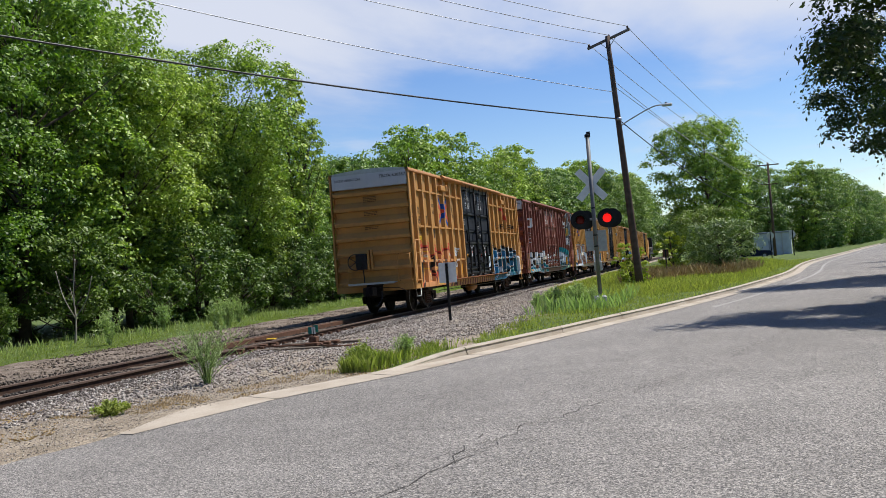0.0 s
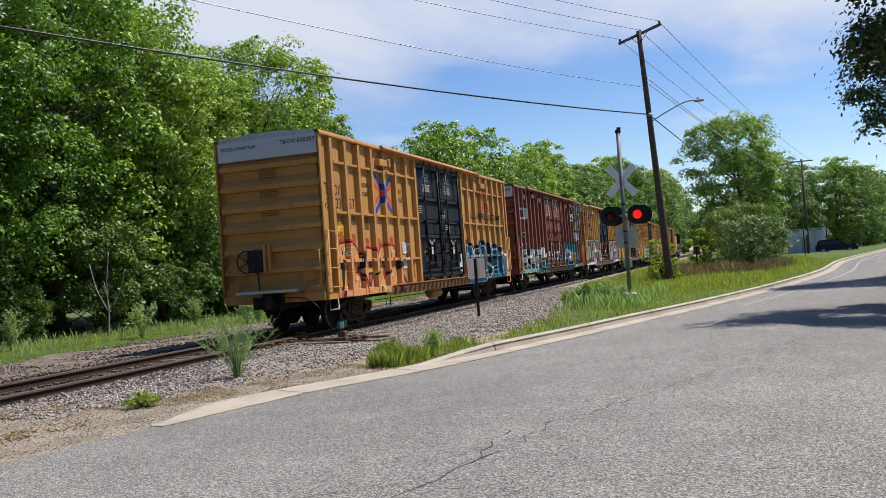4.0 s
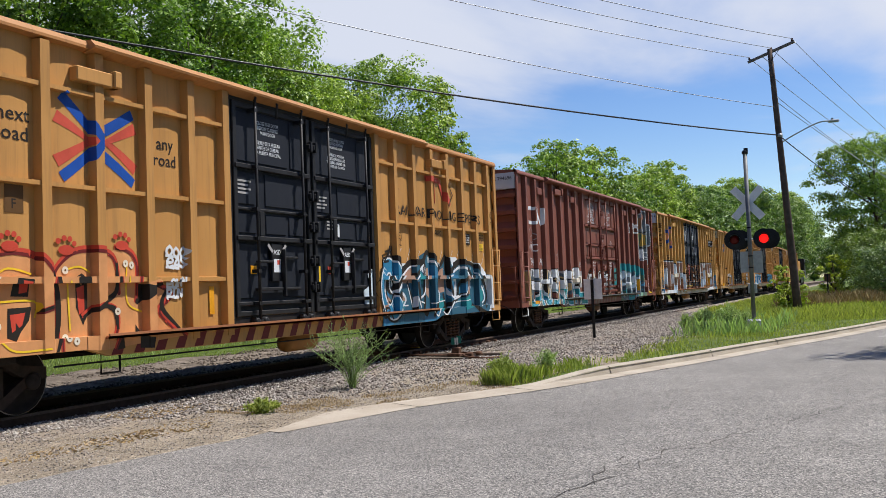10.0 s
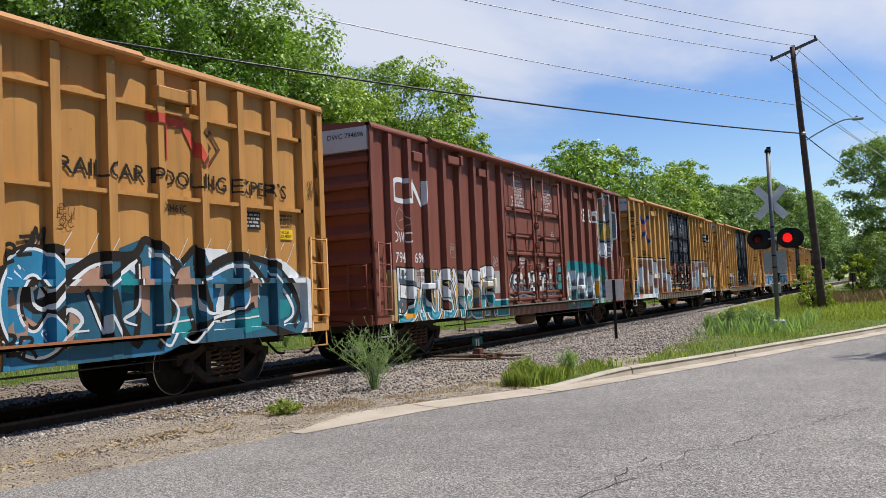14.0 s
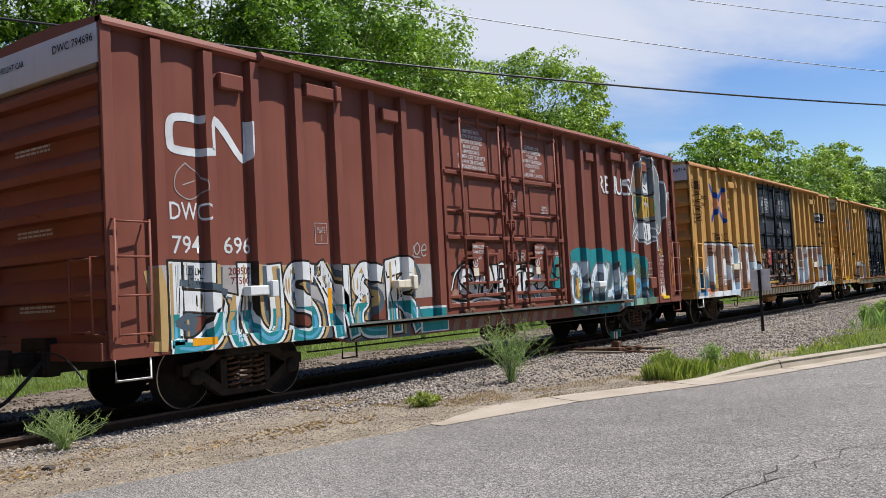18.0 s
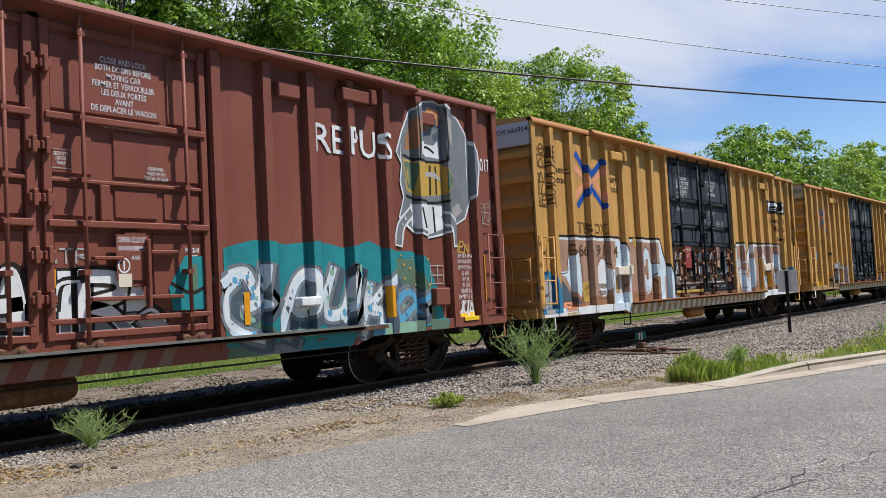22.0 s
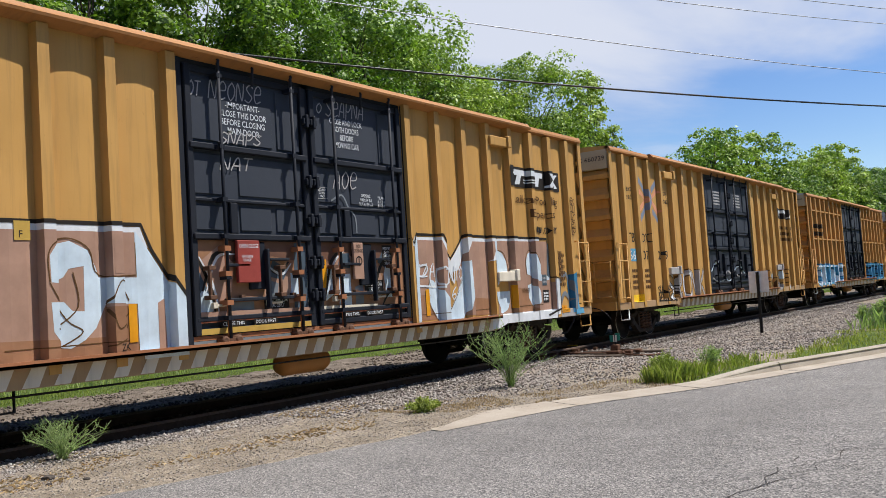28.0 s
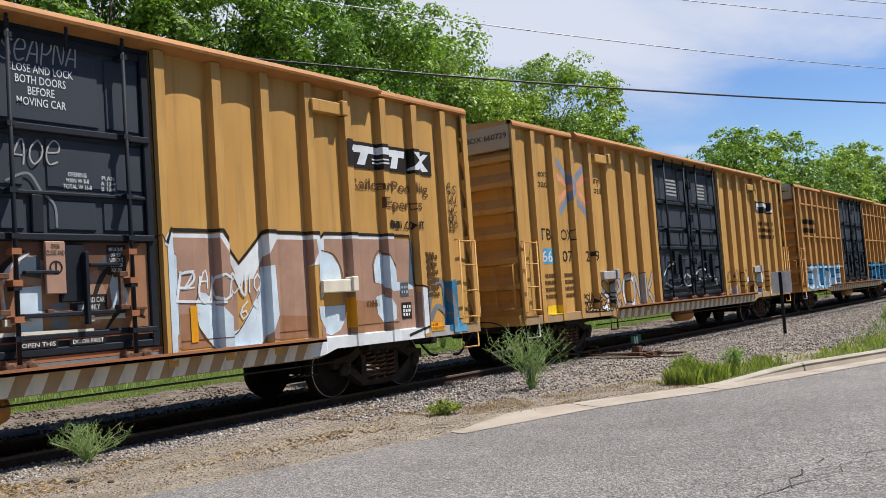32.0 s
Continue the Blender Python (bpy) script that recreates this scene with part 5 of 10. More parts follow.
    arcs = [[(0.74, 2.1), (0.84, 2.2), (1.03, 2.26), (1.4, 2.29), (1.79, 2.27), (2.04, 2.13), (2.2, 1.9)], [(1.58, 1.5), (1.97, 1.46), (2.23, 1.33), (2.41, 1.08), (2.47, 0.82)], [(2.25, 1.94), (2.47, 2.07), (2.81, 2.14), (3.17, 2.09), (3.37, 1.9), (3.48, 1.68), (3.5, 0.82)], [(3.42, 1.73), (3.5, 1.95), (3.74, 2.15), (4.08, 2.2), (4.4, 2.15), (4.52, 1.96), (4.55, 1.6)], [(3.92, 1.3), (4.19, 1.42), (4.47, 1.36), (4.52, 1.11), (4.4, 0.83)], [(4.52, 2.24), (4.75, 2.2), (4.88, 2.08), (4.92, 1.91), (4.88, 1.48)], [(5.32, 1.7), (5.6, 1.55), (5.35, 1.3), (5.8, 0.92)], [(3.2, 1.38), (3.5, 1.46)]]
    for q in arcs:
        s.drape("graffiti", stroke2d([q], 0.10, taper=0.4), SPRAY_RED, "red sprayed rim")
        s.drape("graffiti", stroke2d([[(a, b - 0.03) for a, b in q]], 0.05, taper=0.4), SPRAY_MAROON, "dark sprayed outline")
    band = [[(0.95, 1.78), (1.14, 1.7), (1.12, 1.3), (0.98, 0.84)], [(2.27, 1.94), (2.1, 1.62), (1.97, 1.5), (2.2, 1.44), (2.42, 1.2), (2.5, 0.9)], [(3.44, 1.9), (3.5, 1.6), (3.5, 1.15), (3.42, 0.84)], [(3.42, 1.44), (3.2, 1.38)], [(4.52, 1.98), (4.5, 1.6), (4.2, 1.42), (3.95, 1.28)], [(4.22, 1.4), (4.46, 1.36), (4.52, 1.1)], [(4.9, 1.46), (5.1, 1.62), (5.4, 1.7)], [(5.5, 1.62), (5.4, 1.34), (5.78, 1.0)]]
    for q in band:
        s.drape("graffiti", stroke2d([q], 0.085, taper=0.5), INK, "black sprayed letter edge")
    for q in ([(1.4, 2.12), (1.7, 2.08), (1.9, 1.9), (2.05, 1.7)], [(1.2, 1.5), (1.5, 1.48), (1.9, 1.4), (2.1, 1.2)], [(2.55, 1.8), (2.75, 1.92), (3.1, 1.85)], [(2.6, 1.5), (3.15, 1.5), (3.15, 1.3)], [(3.6, 1.9), (3.85, 1.95), (4.05, 1.88)], [(2.6, 1.0), (2.8, 0.88), (3.3, 0.88)], [(3.65, 1.75), (3.68, 1.1)], [(4.7, 1.95), (4.7, 1.45), (5.0, 1.3)], [(1.25, 2.0), (1.28, 1.2)]):
        s.drape("graffiti", stroke2d([q], 0.026), TAPE_YELLOW, "thin yellow sprayed line")
    for a, b in ((1.25, 2.07), (1.42, 1.95), (2.55, 1.83), (3.62, 1.9), (4.68, 2.0), (4.8, 1.98), (1.95, 1.28), (2.1, 1.12), (1.28, 1.05), (3.6, 1.0), (3.72, 0.95), (2.6, 1.2), (4.52, 1.32)):
        s.drape("graffiti", poly2d([(a + 0.05 * math.cos(t), b + 0.055 * math.sin(t)) for t in np.linspace(0, 6.283, 12)[:-1]]), STRIPE, "pale sprayed dot")
        s.drape("graffiti", poly2d([(a + 0.014 * math.cos(t), b + 0.016 * math.sin(t)) for t in np.linspace(0, 6.283, 8)[:-1]]), INK_BROWN, "dark centre of a dot")
    for u, v in ((1.1, 2.33), (1.87, 2.3), (2.78, 2.2), (3.64, 2.17), (4.62, 2.26)):
        ball = lambda a, b, r, w=1.0: [(a + r * w * math.cos(t), b + r * math.sin(t)) for t in np.linspace(0, 6.283, 11)[:-1]]
        for q in (ball(u, v, 0.07, 1.8), ball(u - 0.12, v + 0.12, 0.04), ball(u - 0.03, v + 0.16, 0.04), ball(u + 0.06, v + 0.15, 0.04), ball(u + 0.13, v + 0.09, 0.04)):
            s.drape("graffiti", poly2d(q), SPRAY_RED, "small red paw print")
    scribble(s, 5.5, 5.95, 1.95, 2.3, SPRAY_WHITE, 2, 0.045, 3)
    scribble(s, 5.5, 5.85, 1.5, 1.8, SPRAY_WHITE, 2, 0.04, 4)
    for u, v in ((0.84, 1.1), (6.45, 1.2)):
        s.drape("reflector", rect2d(u, u + 0.12, v, v + 0.45), TAPE_ORANGE)
    # right half
    T("RAILCAR POOLING EXPERTS", 12.88, 3.22, 0.24, 4.82)
    s.drape("emblem", stroke2d([[(14.45, 4.2), (15.1, 4.2)], [(14.75, 4.2), (14.75, 3.65)], [(15.2, 4.15), (15.55, 3.65)]], 0.14, soft=False), SIGN_RED, "faded red emblem")
    s.drape("emblem", stroke2d([[(15.55, 4.15), (15.75, 3.9), (15.5, 3.6)], [(15.75, 4.15), (15.95, 3.9), (15.7, 3.6)]], 0.06, soft=False), INK_BROWN)
    T("XGH61C", 14.62, 2.82, 0.12, 0.55)
    s.drape("placard", rect2d(16.55, 16.95, 2.64, 2.94), INK, "black data placard")
    bars(s, 16.58, 16.92, 2.67, 2.92, 4, SPRAY_SILVER, 3)
    s.drape("placard", rect2d(17.4, 17.85, 2.50, 2.68), TAPE_YELLOW, "yellow warning placard")
    T("THIS CAR\nEXCESS HEIGHT", 17.43, 2.53, 0.12, 0.39)
    bars(s, 17.4, 17.85, 2.74, 2.96, 3, INK_BROWN, 8)
    scribble(s, 18.2, 18.55, 3.3, 3.65, INK_BROWN, 1, 0.02, 9)
    scribble(s, 12.75, 13.1, 2.5, 2.8, INK_BROWN, 2, 0.012, 19)
    # graffiti in blue, black and white
    s.drape("graffiti", poly2d([(11.95, 0.86), (18.2, 0.9), (18.25, 1.75), (17.6, 2.1), (16.9, 2.2), (16.3, 2.05), (15.7, 2.2), (14.9, 2.1), (14.5, 2.3), (14.1, 2.1), (13.3, 2.1), (12.6, 2.1), (12.0, 2.0)]), SPRAY_WHITE, "pale sprayed ground")
    s.drape("graffiti", stroke2d([[(u, 2.0), (u + 0.28, 2.42)] for u in (12.3, 12.75, 13.2, 13.5, 14.05, 14.9, 15.3, 15.9, 16.3, 16.9, 17.3, 17.6)], 0.08, taper=0.85), SPRAY_WHITE, "pale spray flares")
    # crossing letter bands: slate mass, blue, teal and dusty patches, black bands and white key lines
    for q in [[(11.94, 1.92), (12.42, 2.13), (12.92, 2), (13.48, 2.12), (14.33, 2.42), (15.09, 2.06), (15.41, 2.28), (16.13, 2.16), (17, 2.13), (17.77, 1.73), (18.08, 1.11), (17.89, 0.77), (15.66, 0.77), (14.03, 0.65), (11.92, 0.74)]]:
        s.drape("graffiti", poly2d(q), SPRAY_DEEP, "deep blue sprayed letter mass")
    for q in [[(12.67, 2.21), (13.02, 2.22), (12.84, 1.99), (13.1, 1.92), (12.74, 1.63), (12.49, 1.57), (12.58, 1.92)], [(14.98, 2.1), (15.28, 2.23), (15.09, 2.01)], [(15.41, 2.28), (16, 2.29), (16.2, 2.16), (15.53, 2.06)], [(14.36, 2.42), (14.75, 2.26), (14.98, 2.1), (14.74, 2.09)]]:
        s.drape("graffiti", poly2d(q), SPRAY_WHITE, "white sprayed flare")
    for q in [[(11.94, 1.85), (12.34, 1.99), (12.41, 1.78), (12.4, 1.08), (11.93, 1.11)], [(14.41, 2.13), (14.74, 1.97), (14.73, 1.76), (14.39, 1.76)], [(15.46, 2.02), (15.85, 1.93), (15.97, 1.75), (15.48, 1.75)], [(15.38, 1.67), (15.9, 1.66), (15.75, 1.3), (15.43, 1.23)], [(11.93, 1.11), (12.64, 1.13), (12.39, 0.73), (11.92, 0.7)], [(13.94, 0.94), (14.7, 0.93), (14.69, 0.76), (13.93, 0.66)], [(16.1, 1.56), (16.67, 1.6), (16.51, 1.37), (16.16, 1.29)]]:
        s.drape("graffiti", poly2d(q), SPRAY_BLUE, "blue sprayed patch")
    for q in [[(13.72, 1.85), (13.92, 1.96), (14.07, 1.84), (14.07, 1.6), (13.81, 1.65)], [(17.27, 1.44), (17.76, 1.43), (17.66, 1.13), (17.25, 1.1)], [(14.83, 1.25), (14.93, 0.91), (15.29, 0.97), (15.18, 1.24)], [(12.91, 1.34), (13.18, 1.32), (13.08, 1.03)], [(16.22, 1.19), (16.8, 1.31), (16.94, 0.97), (16.35, 0.91)]]:
        s.drape("graffiti", poly2d(q), SPRAY_TEAL, "teal sprayed patch")
    for q in [[(13.19, 1.92), (13.57, 2), (13.56, 1.65), (12.83, 1.63)], [(14.18, 1.97), (14.4, 2.01), (14.38, 1.27), (14.22, 1.36)], [(12.82, 1.48), (13.18, 1.32), (12.99, 0.96), (12.81, 0.9)], [(14.85, 1.93), (15.21, 2.01), (15.25, 1.41), (14.89, 1.38)], [(16.54, 1.93), (16.82, 1.74), (16.8, 1.31), (16.44, 1.37)]]:
        s.drape("graffiti", poly2d(q), SPRAY_PINK, "dusty sprayed patch")
    for k, q in enumerate([[(11.94, 1.93), (12.26, 2.09), (12.67, 2.21), (12.88, 2.11), (12.54, 2.03), (12.37, 1.78), (12.37, 1.53), (12.61, 1.49), (12.83, 1.74), (13.2, 2), (13.48, 2.12), (14.08, 2.15), (14.33, 2.38), (14.74, 2.18), (14.95, 2.01)], [(15.09, 2.1), (15.37, 2.28), (15.43, 1.93), (16.13, 2.16), (16.55, 2.12), (16.98, 1.79)]]):
        s.drape("graffiti", stroke2d([q], 0.17, taper=0.35), INK, "black sprayed letter band")
    for k, q in enumerate([[(16.7, 2.17), (17.3, 2.03), (17.77, 1.63), (17.97, 1.27), (17.73, 0.98)], [(13.57, 1.81), (14.08, 2.09), (14.18, 1.93), (14.11, 1.36)], [(14.95, 2.01), (14.72, 1.59), (14.83, 1.34), (14.47, 0.86)], [(15.39, 1.84), (15.56, 1.35), (15.95, 1.2), (16.1, 1.56), (16.53, 1.74)], [(11.93, 0.97), (12.4, 1.08), (12.91, 1.44), (12.81, 0.98)], [(13.66, 1.61), (13.75, 1.3), (14.04, 0.89), (14.16, 1.28)], [(15.18, 1.32), (15.29, 0.97), (15.05, 0.9), (15.81, 1.21), (16.66, 1.36)], [(13.28, 1.62), (13.5, 1.23), (13.59, 1)], [(16.94, 1.02), (17.4, 0.85), (18.05, 0.71)]]):
        s.drape("graffiti", stroke2d([q], 0.15, taper=0.4), INK, "black sprayed letter band")
    for q in [[(11.98, 1.84), (12.3, 2), (12.63, 2.1)], [(12.41, 1.71), (12.45, 1.5), (12.65, 1.45), (12.92, 1.7), (13.29, 1.96), (13.58, 2.04)], [(13.62, 1.73), (14.03, 2), (14.13, 2.07)], [(14.41, 2.25), (14.74, 2.01), (14.87, 1.88)], [(15.48, 1.8), (15.65, 1.84), (16.19, 2.02), (16.69, 1.93), (16.9, 1.69)], [(17.14, 1.93), (17.6, 1.53), (17.78, 1.18), (17.41, 0.99)], [(12.77, 0.98), (12.95, 1.41), (13.17, 1.25), (12.81, 0.98)], [(13.28, 1.58), (13.55, 1.08), (13.6, 1.31), (13.79, 0.99)]]:
        s.drape("graffiti", stroke2d([q], 0.07, taper=0.5), SPRAY_WHITE, "white sprayed key line")
    for q in [[(14.19, 2.01), (14.17, 1.44), (13.9, 1.25), (14.1, 1.16)], [(14.99, 0.91), (15.23, 0.85), (15.68, 1.17), (16.37, 1.33), (16.53, 1.65)], [(15.39, 1.75), (15.43, 1.36), (15.62, 1.26), (16.09, 1.29)], [(11.93, 1.07), (12.23, 1.03), (12.65, 1.2)], [(12.64, 1.12), (13.26, 1.13)], [(14.54, 1.14), (15.24, 1.19)], [(15.62, 1.13), (16.8, 1.17)], [(14.47, 0.94), (14.69, 0.84), (14.95, 1.33), (14.72, 1.59)]]:
        s.drape("graffiti", stroke2d([q], 0.055, taper=0.5), SPRAY_WHITE, "white sprayed key line")
    big = [(12.05 + 0.42 * (1 + math.cos(t)) * 0.9, 1.52 + 0.52 * math.sin(t)) for t in np.linspace(0.75, 5.5, 15)]
    s.drape("graffiti", stroke2d([big], 0.46), INK, "black edge of a round sprayed letter")
    s.drape("graffiti", stroke2d([big], 0.37), SPRAY_WHITE, "white edge of a round sprayed letter")
    s.drape("graffiti", stroke2d([big], 0.29), SPRAY_LAKE, "blue round sprayed letter")
    s.drape("graffiti", poly2d([(12.05, 1.2), (12.3, 1.05), (12.5, 1.25), (12.25, 1.4)], [(11.98, 1.5), (12.2, 1.45), (12.15, 1.7)]), SPRAY_PINK, "dusty sprayed cloud")
    tag = [[(u + 0.2 * p + 0.05 * q, v + 0.24 * q) for p, q in ln] for ch, u, v in (("E", 11.98, 2.02), ("Z", 12.22, 2.12), ("M", 12.42, 2.24), ("B", 11.98, 0.9), ("R", 12.2, 0.86)) for ln in GLYPH[ch]]
    s.drape("graffiti_tag", stroke2d(tag, 0.05), INK, "hand-lettered black tag")
    door_drape(s, 0, poly2d([(11.35, 1.15), (11.8, 1.15), (11.8, 2.0), (11.5, 1.9), (11.55, 1.6), (11.3, 1.5)]), SPRAY_ICE, "graffiti", 1.425)
    # door stencils
    D = lambda t, u, v, h, w=None, m=SPRAY_WHITE: door_drape(s, 0, text2d(t, u, v, h, w), m)
    D("CLOSE THIS DOOR\nBEFORE CLOSING\nMAIN DOOR\n\nCIERRE ESTA PUERTA\nANTES DE CERRAR\nLA PUERTA PRINCIPAL", 7.78, 3.98, 0.6, 0.75)
    D("CLOSE AND LOCK\nDOORS BEFORE\nMOVING CAR\n\nCIERRE Y PONGA\nEL SEGURO EN LAS\nPUERTAS ANTES DE\nMOVER EL CARRO", 10.08, 4.0, 0.6, 0.68)
    for u in (8.16, 10.55):
        door_drape(s, 0, text2d("ASD", u, 2.2, 0.09, 0.21), SPRAY_WHITE, "lettering", 1.458)
        door_drape(s, 0, rect2d(u, u + 0.2, 1.88, 2.12), SPRAY_WHITE, "placard", 1.458)
        door_drape(s, 0, rect2d(u + 0.1, u + 0.18, 2.02, 2.1), SIGN_RED, "placard", 1.4595)
        door_drape(s, 0, stroke2d([[(u - 0.14, 2.36), (u - 0.04, 2.26)], [(u + 0.36, 2.36), (u + 0.26, 2.26)]], 0.06, soft=False), SPRAY_SILVER, "stencil", 1.458)
    door_drape(s, 0, rect2d(7.55, 7.72, 1.85, 2.0), TAPE_ORANGE, "placard")
    door_drape(s, 0, rect2d(9.62, 9.72, 1.55, 2.05), TAPE_YELLOW, "reflector")
    door_drape(s, 0, rect2d(9.98, 10.1, 1.85, 2.0), SPRAY_RED, "placard")
    door_drape(s, 0, rect2d(10.3, 10.46, 2.6, 2.86), SPRAY_WHITE, "placard")
    for u, v in ((7.2, 3.45), (9.6, 3.35), (10.0, 2.95)):
        bm = bmesh.new()
        for k in range(4):
            bm.faces.new([bm.verts.new(p) for p in ((u, v - 0.07 * k, 0), (u + 0.42 - 0.07 * (k % 2), v - 0.07 * k, 0), (u + 0.42 - 0.07 * (k % 2), v - 0.07 * k + 0.035, 0), (u, v - 0.07 * k + 0.035, 0))])
        door_drape(s, 0, bm, SPRAY_SILVER, "stencil")
    for u in (4.13, 14.9):
        track_box(car, u, 4.58, ORANGE)
    sill_stripes(s, SPRAY_MAROON, 0.42, u1=11.6)
    for a, b, m in ((11.9, 12.6, SPRAY_BLUE), (12.6, 13.2, SPRAY_GREY), (13.2, 14.4, RUST_PAINT)):
        door_drape(s, 0, poly2d([(a, 0.715), (b, 0.715), (b + 0.15, 0.94), (a + 0.1, 0.94)]), m, "graffiti", 1.5025)
    for a, b, m in ((14.45, 14.95, SPRAY_TEAL), (14.95, 15.5, SPRAY_GREY), (15.5, 16.4, SPRAY_PINK), (16.4, 17.3, SPRAY_GREY), (17.3, 18.3, SPRAY_WHITE)):
        door_drape(s, 0, poly2d([(a, 0.825), (b, 0.825), (b, 0.995), (a, 0.995)]), m, "graffiti", 1.5025)
    sill_stripes(s, STRIPE, 0.42, u0=12.6, u1=14.0)
    TRAIN.append(car)


def car_two():
    car, s, e = make_car("B", BROWN, BROWN, BROWN, END_WHITE, "oxide-brown boxcar with brown plug doors and teal and white graffiti", BROWN, paint("dirty_grey_track_paint", (0.15, 0.155, 0.14), wear=0.8, dirt=0.7))
    end_text(e, "EXCESS HEIGHT CAR", -1.3, 4.76, 0.085, INK, 1.02)
    end_text(e, "DWC 794696", 0.42, 4.78, 0.11, INK, 0.9)
    for z, k in ((3.6, 2), (2.5, 2), (1.5, 2)):
        end_bars(e, -0.55, 0.3, z, k, SPRAY_SILVER, k + 3)
    T = lambda t, u, v, h, w=None, m=SPRAY_WHITE: s.drape("lettering", text2d(t, u, v, h, w), m)
    # rounded white line emblem
    s.drape("emblem", stroke2d([[(1.5, 3.97), (1.2, 3.97), (1.04, 3.9), (1.02, 3.65), (1.1, 3.52), (1.62, 3.52), (1.7, 3.6), (1.7, 3.92), (1.82, 3.98), (2.2, 3.54), (2.34, 3.55), (2.36, 4.0)]], 0.11), SPRAY_WHITE, "white rounded line emblem")
    s.drape("emblem", stroke2d([[(1.25, 3.35), (1.1, 3.2), (1.08, 2.98), (1.3, 2.86), (1.55, 3.0), (1.5, 3.2), (1.32, 3.3), (1.25, 3.35)], [(1.2, 3.05), (1.4, 3.12)]], 0.015), SPRAY_SILVER, "faint chalk outline drawing")
    T("DWC", 0.98, 2.58, 0.24, 0.62)
    T("794", 1.0, 2.13, 0.24, 0.46)
    T("696", 1.86, 2.13, 0.24, 0.50)
    s.drape("plate", stroke2d([[(3.68, 2.3), (3.95, 2.3), (3.95, 2.62), (3.68, 2.62), (3.68, 2.3)]], 0.015, soft=False), SPRAY_SILVER)
    T("PLATE\nF", 3.73, 2.34, 0.22, 0.17, SPRAY_SILVER)
    s.drape("graffiti", rect2d(0.62, 6.7, 1.36, 1.97), SPRAY_SILVER, "pale sprayed ground")
    row = [[[(0.98, 1.9), (1.5, 1.88)], [(0.98, 1.92), (0.98, 1.1)], [(1.2, 1.55), (1.55, 1.52), (1.75, 1.45), (1.6, 1.15), (1.3, 0.98), (0.98, 1.0)]],
           [[(1.98, 1.5), (1.92, 1.2), (2.02, 0.98)], [(2.22, 1.9), (2.24, 1.3), (2.45, 1.03), (2.72, 1.05), (2.82, 1.3), (2.78, 1.88)]],
           [[(3.5, 1.86), (3.2, 1.88), (3.08, 1.7), (3.22, 1.48), (3.5, 1.36), (3.58, 1.12), (3.38, 0.98), (3.12, 1.02)]],
           [[(3.72, 1.88), (3.95, 1.5), (4.05, 1.0)], [(3.78, 1.88), (4.0, 1.62), (4.28, 1.3), (4.38, 1.0)], [(4.3, 1.86), (4.3, 1.35)]],
           [[(5.02, 1.84), (4.76, 1.88), (4.62, 1.66), (4.82, 1.48), (4.62, 1.3), (4.66, 1.02), (5.12, 0.98)]],
           [[(5.48, 1.9), (5.5, 1.0)], [(5.48, 1.92), (5.86, 1.96), (5.98, 1.78), (5.6, 1.5), (5.9, 1.3), (6.05, 1.0)]]]
    lines = [[(a, 2.0 - (2.0 - b) * 1.11) for a, b in q] for k in row for q in k]
    shift = lambda a, b: [[(x + a, y + b) for x, y in q] for q in lines]
    s.drape("graffiti", stroke2d(shift(0.2, -0.06), 0.30), SPRAY_SHADE, "dark slate shadow of sprayed letters")
    s.drape("graffiti", stroke2d(shift(0.1, -0.02), 0.27), SPRAY_TAN, "tan shadow of sprayed letters")
    s.drape("graffiti", stroke2d([[(0.66, 1.85), (0.74, 1.5), (0.7, 0.95)]], 0.2), SPRAY_TAN, "tan shadow of sprayed letters")
    s.drape("graffiti", stroke2d(lines, 0.34), INK, "black outline of sprayed letters")
    s.drape("graffiti", stroke2d(lines, 0.27), SPRAY_WHITE, "white sprayed letters")
    s.drape("graffiti", below(stroke2d(lines, 0.18), 1.33), SPRAY_TEAL, "teal lower half of sprayed letters")
    s.drape("graffiti", below(stroke2d(shift(0.03, 0.0), 0.07, taper=0.5), 1.2), SPRAY_SKY, "blue streak in sprayed letters")
    s.drape("graffiti", poly2d([(6.15, 0.74), (6.15, 1.2), (7.0, 1.2), (7.0, 0.74)]), SPRAY_WHITE, "white edge of a sprayed bar")
    s.drape("graffiti", poly2d([(6.2, 0.76), (6.22, 1.16), (6.97, 1.16), (6.97, 0.76)]), SPRAY_TEAL, "teal sprayed bar")
    s.drape("graffiti", stroke2d([[(1.05, 1.22), (1.2, 1.3), (1.32, 1.24), (1.22, 1.14), (1.05, 1.2)], [(1.12, 1.74), (1.5, 1.7), (1.85, 1.6)]], 0.09), SPRAY_SHADE, "dark counter of a letter")
    T("LD LMT\nLT WT", 1.2, 1.7, 0.24, 0.32, INK)
    T("208500\n77500", 1.92, 1.7, 0.24, 0.42, SPRAY_MAROON)
    s.drape("placard", rect2d(1.2, 1.6, 0.9, 1.0), TAPE_ORANGE, "orange warning placard")
    T("LIFT\nJACK\nHERE", 1.98, 0.9, 0.16, 0.16)
    track_box(car, 2.42, 1.6, SPRAY_WHITE, 0.5, 0.14)
    track_box(car, 5.75, 1.62, STRIPE, 0.5, 0.14)
    scribble(s, 6.0, 6.55, 2.1, 2.35, SPRAY_SILVER, 1, 0.025, 12)
    s.drape("reflector", rect2d(3.9, 4.0, 1.2, 1.6), TAPE_ORANGE)
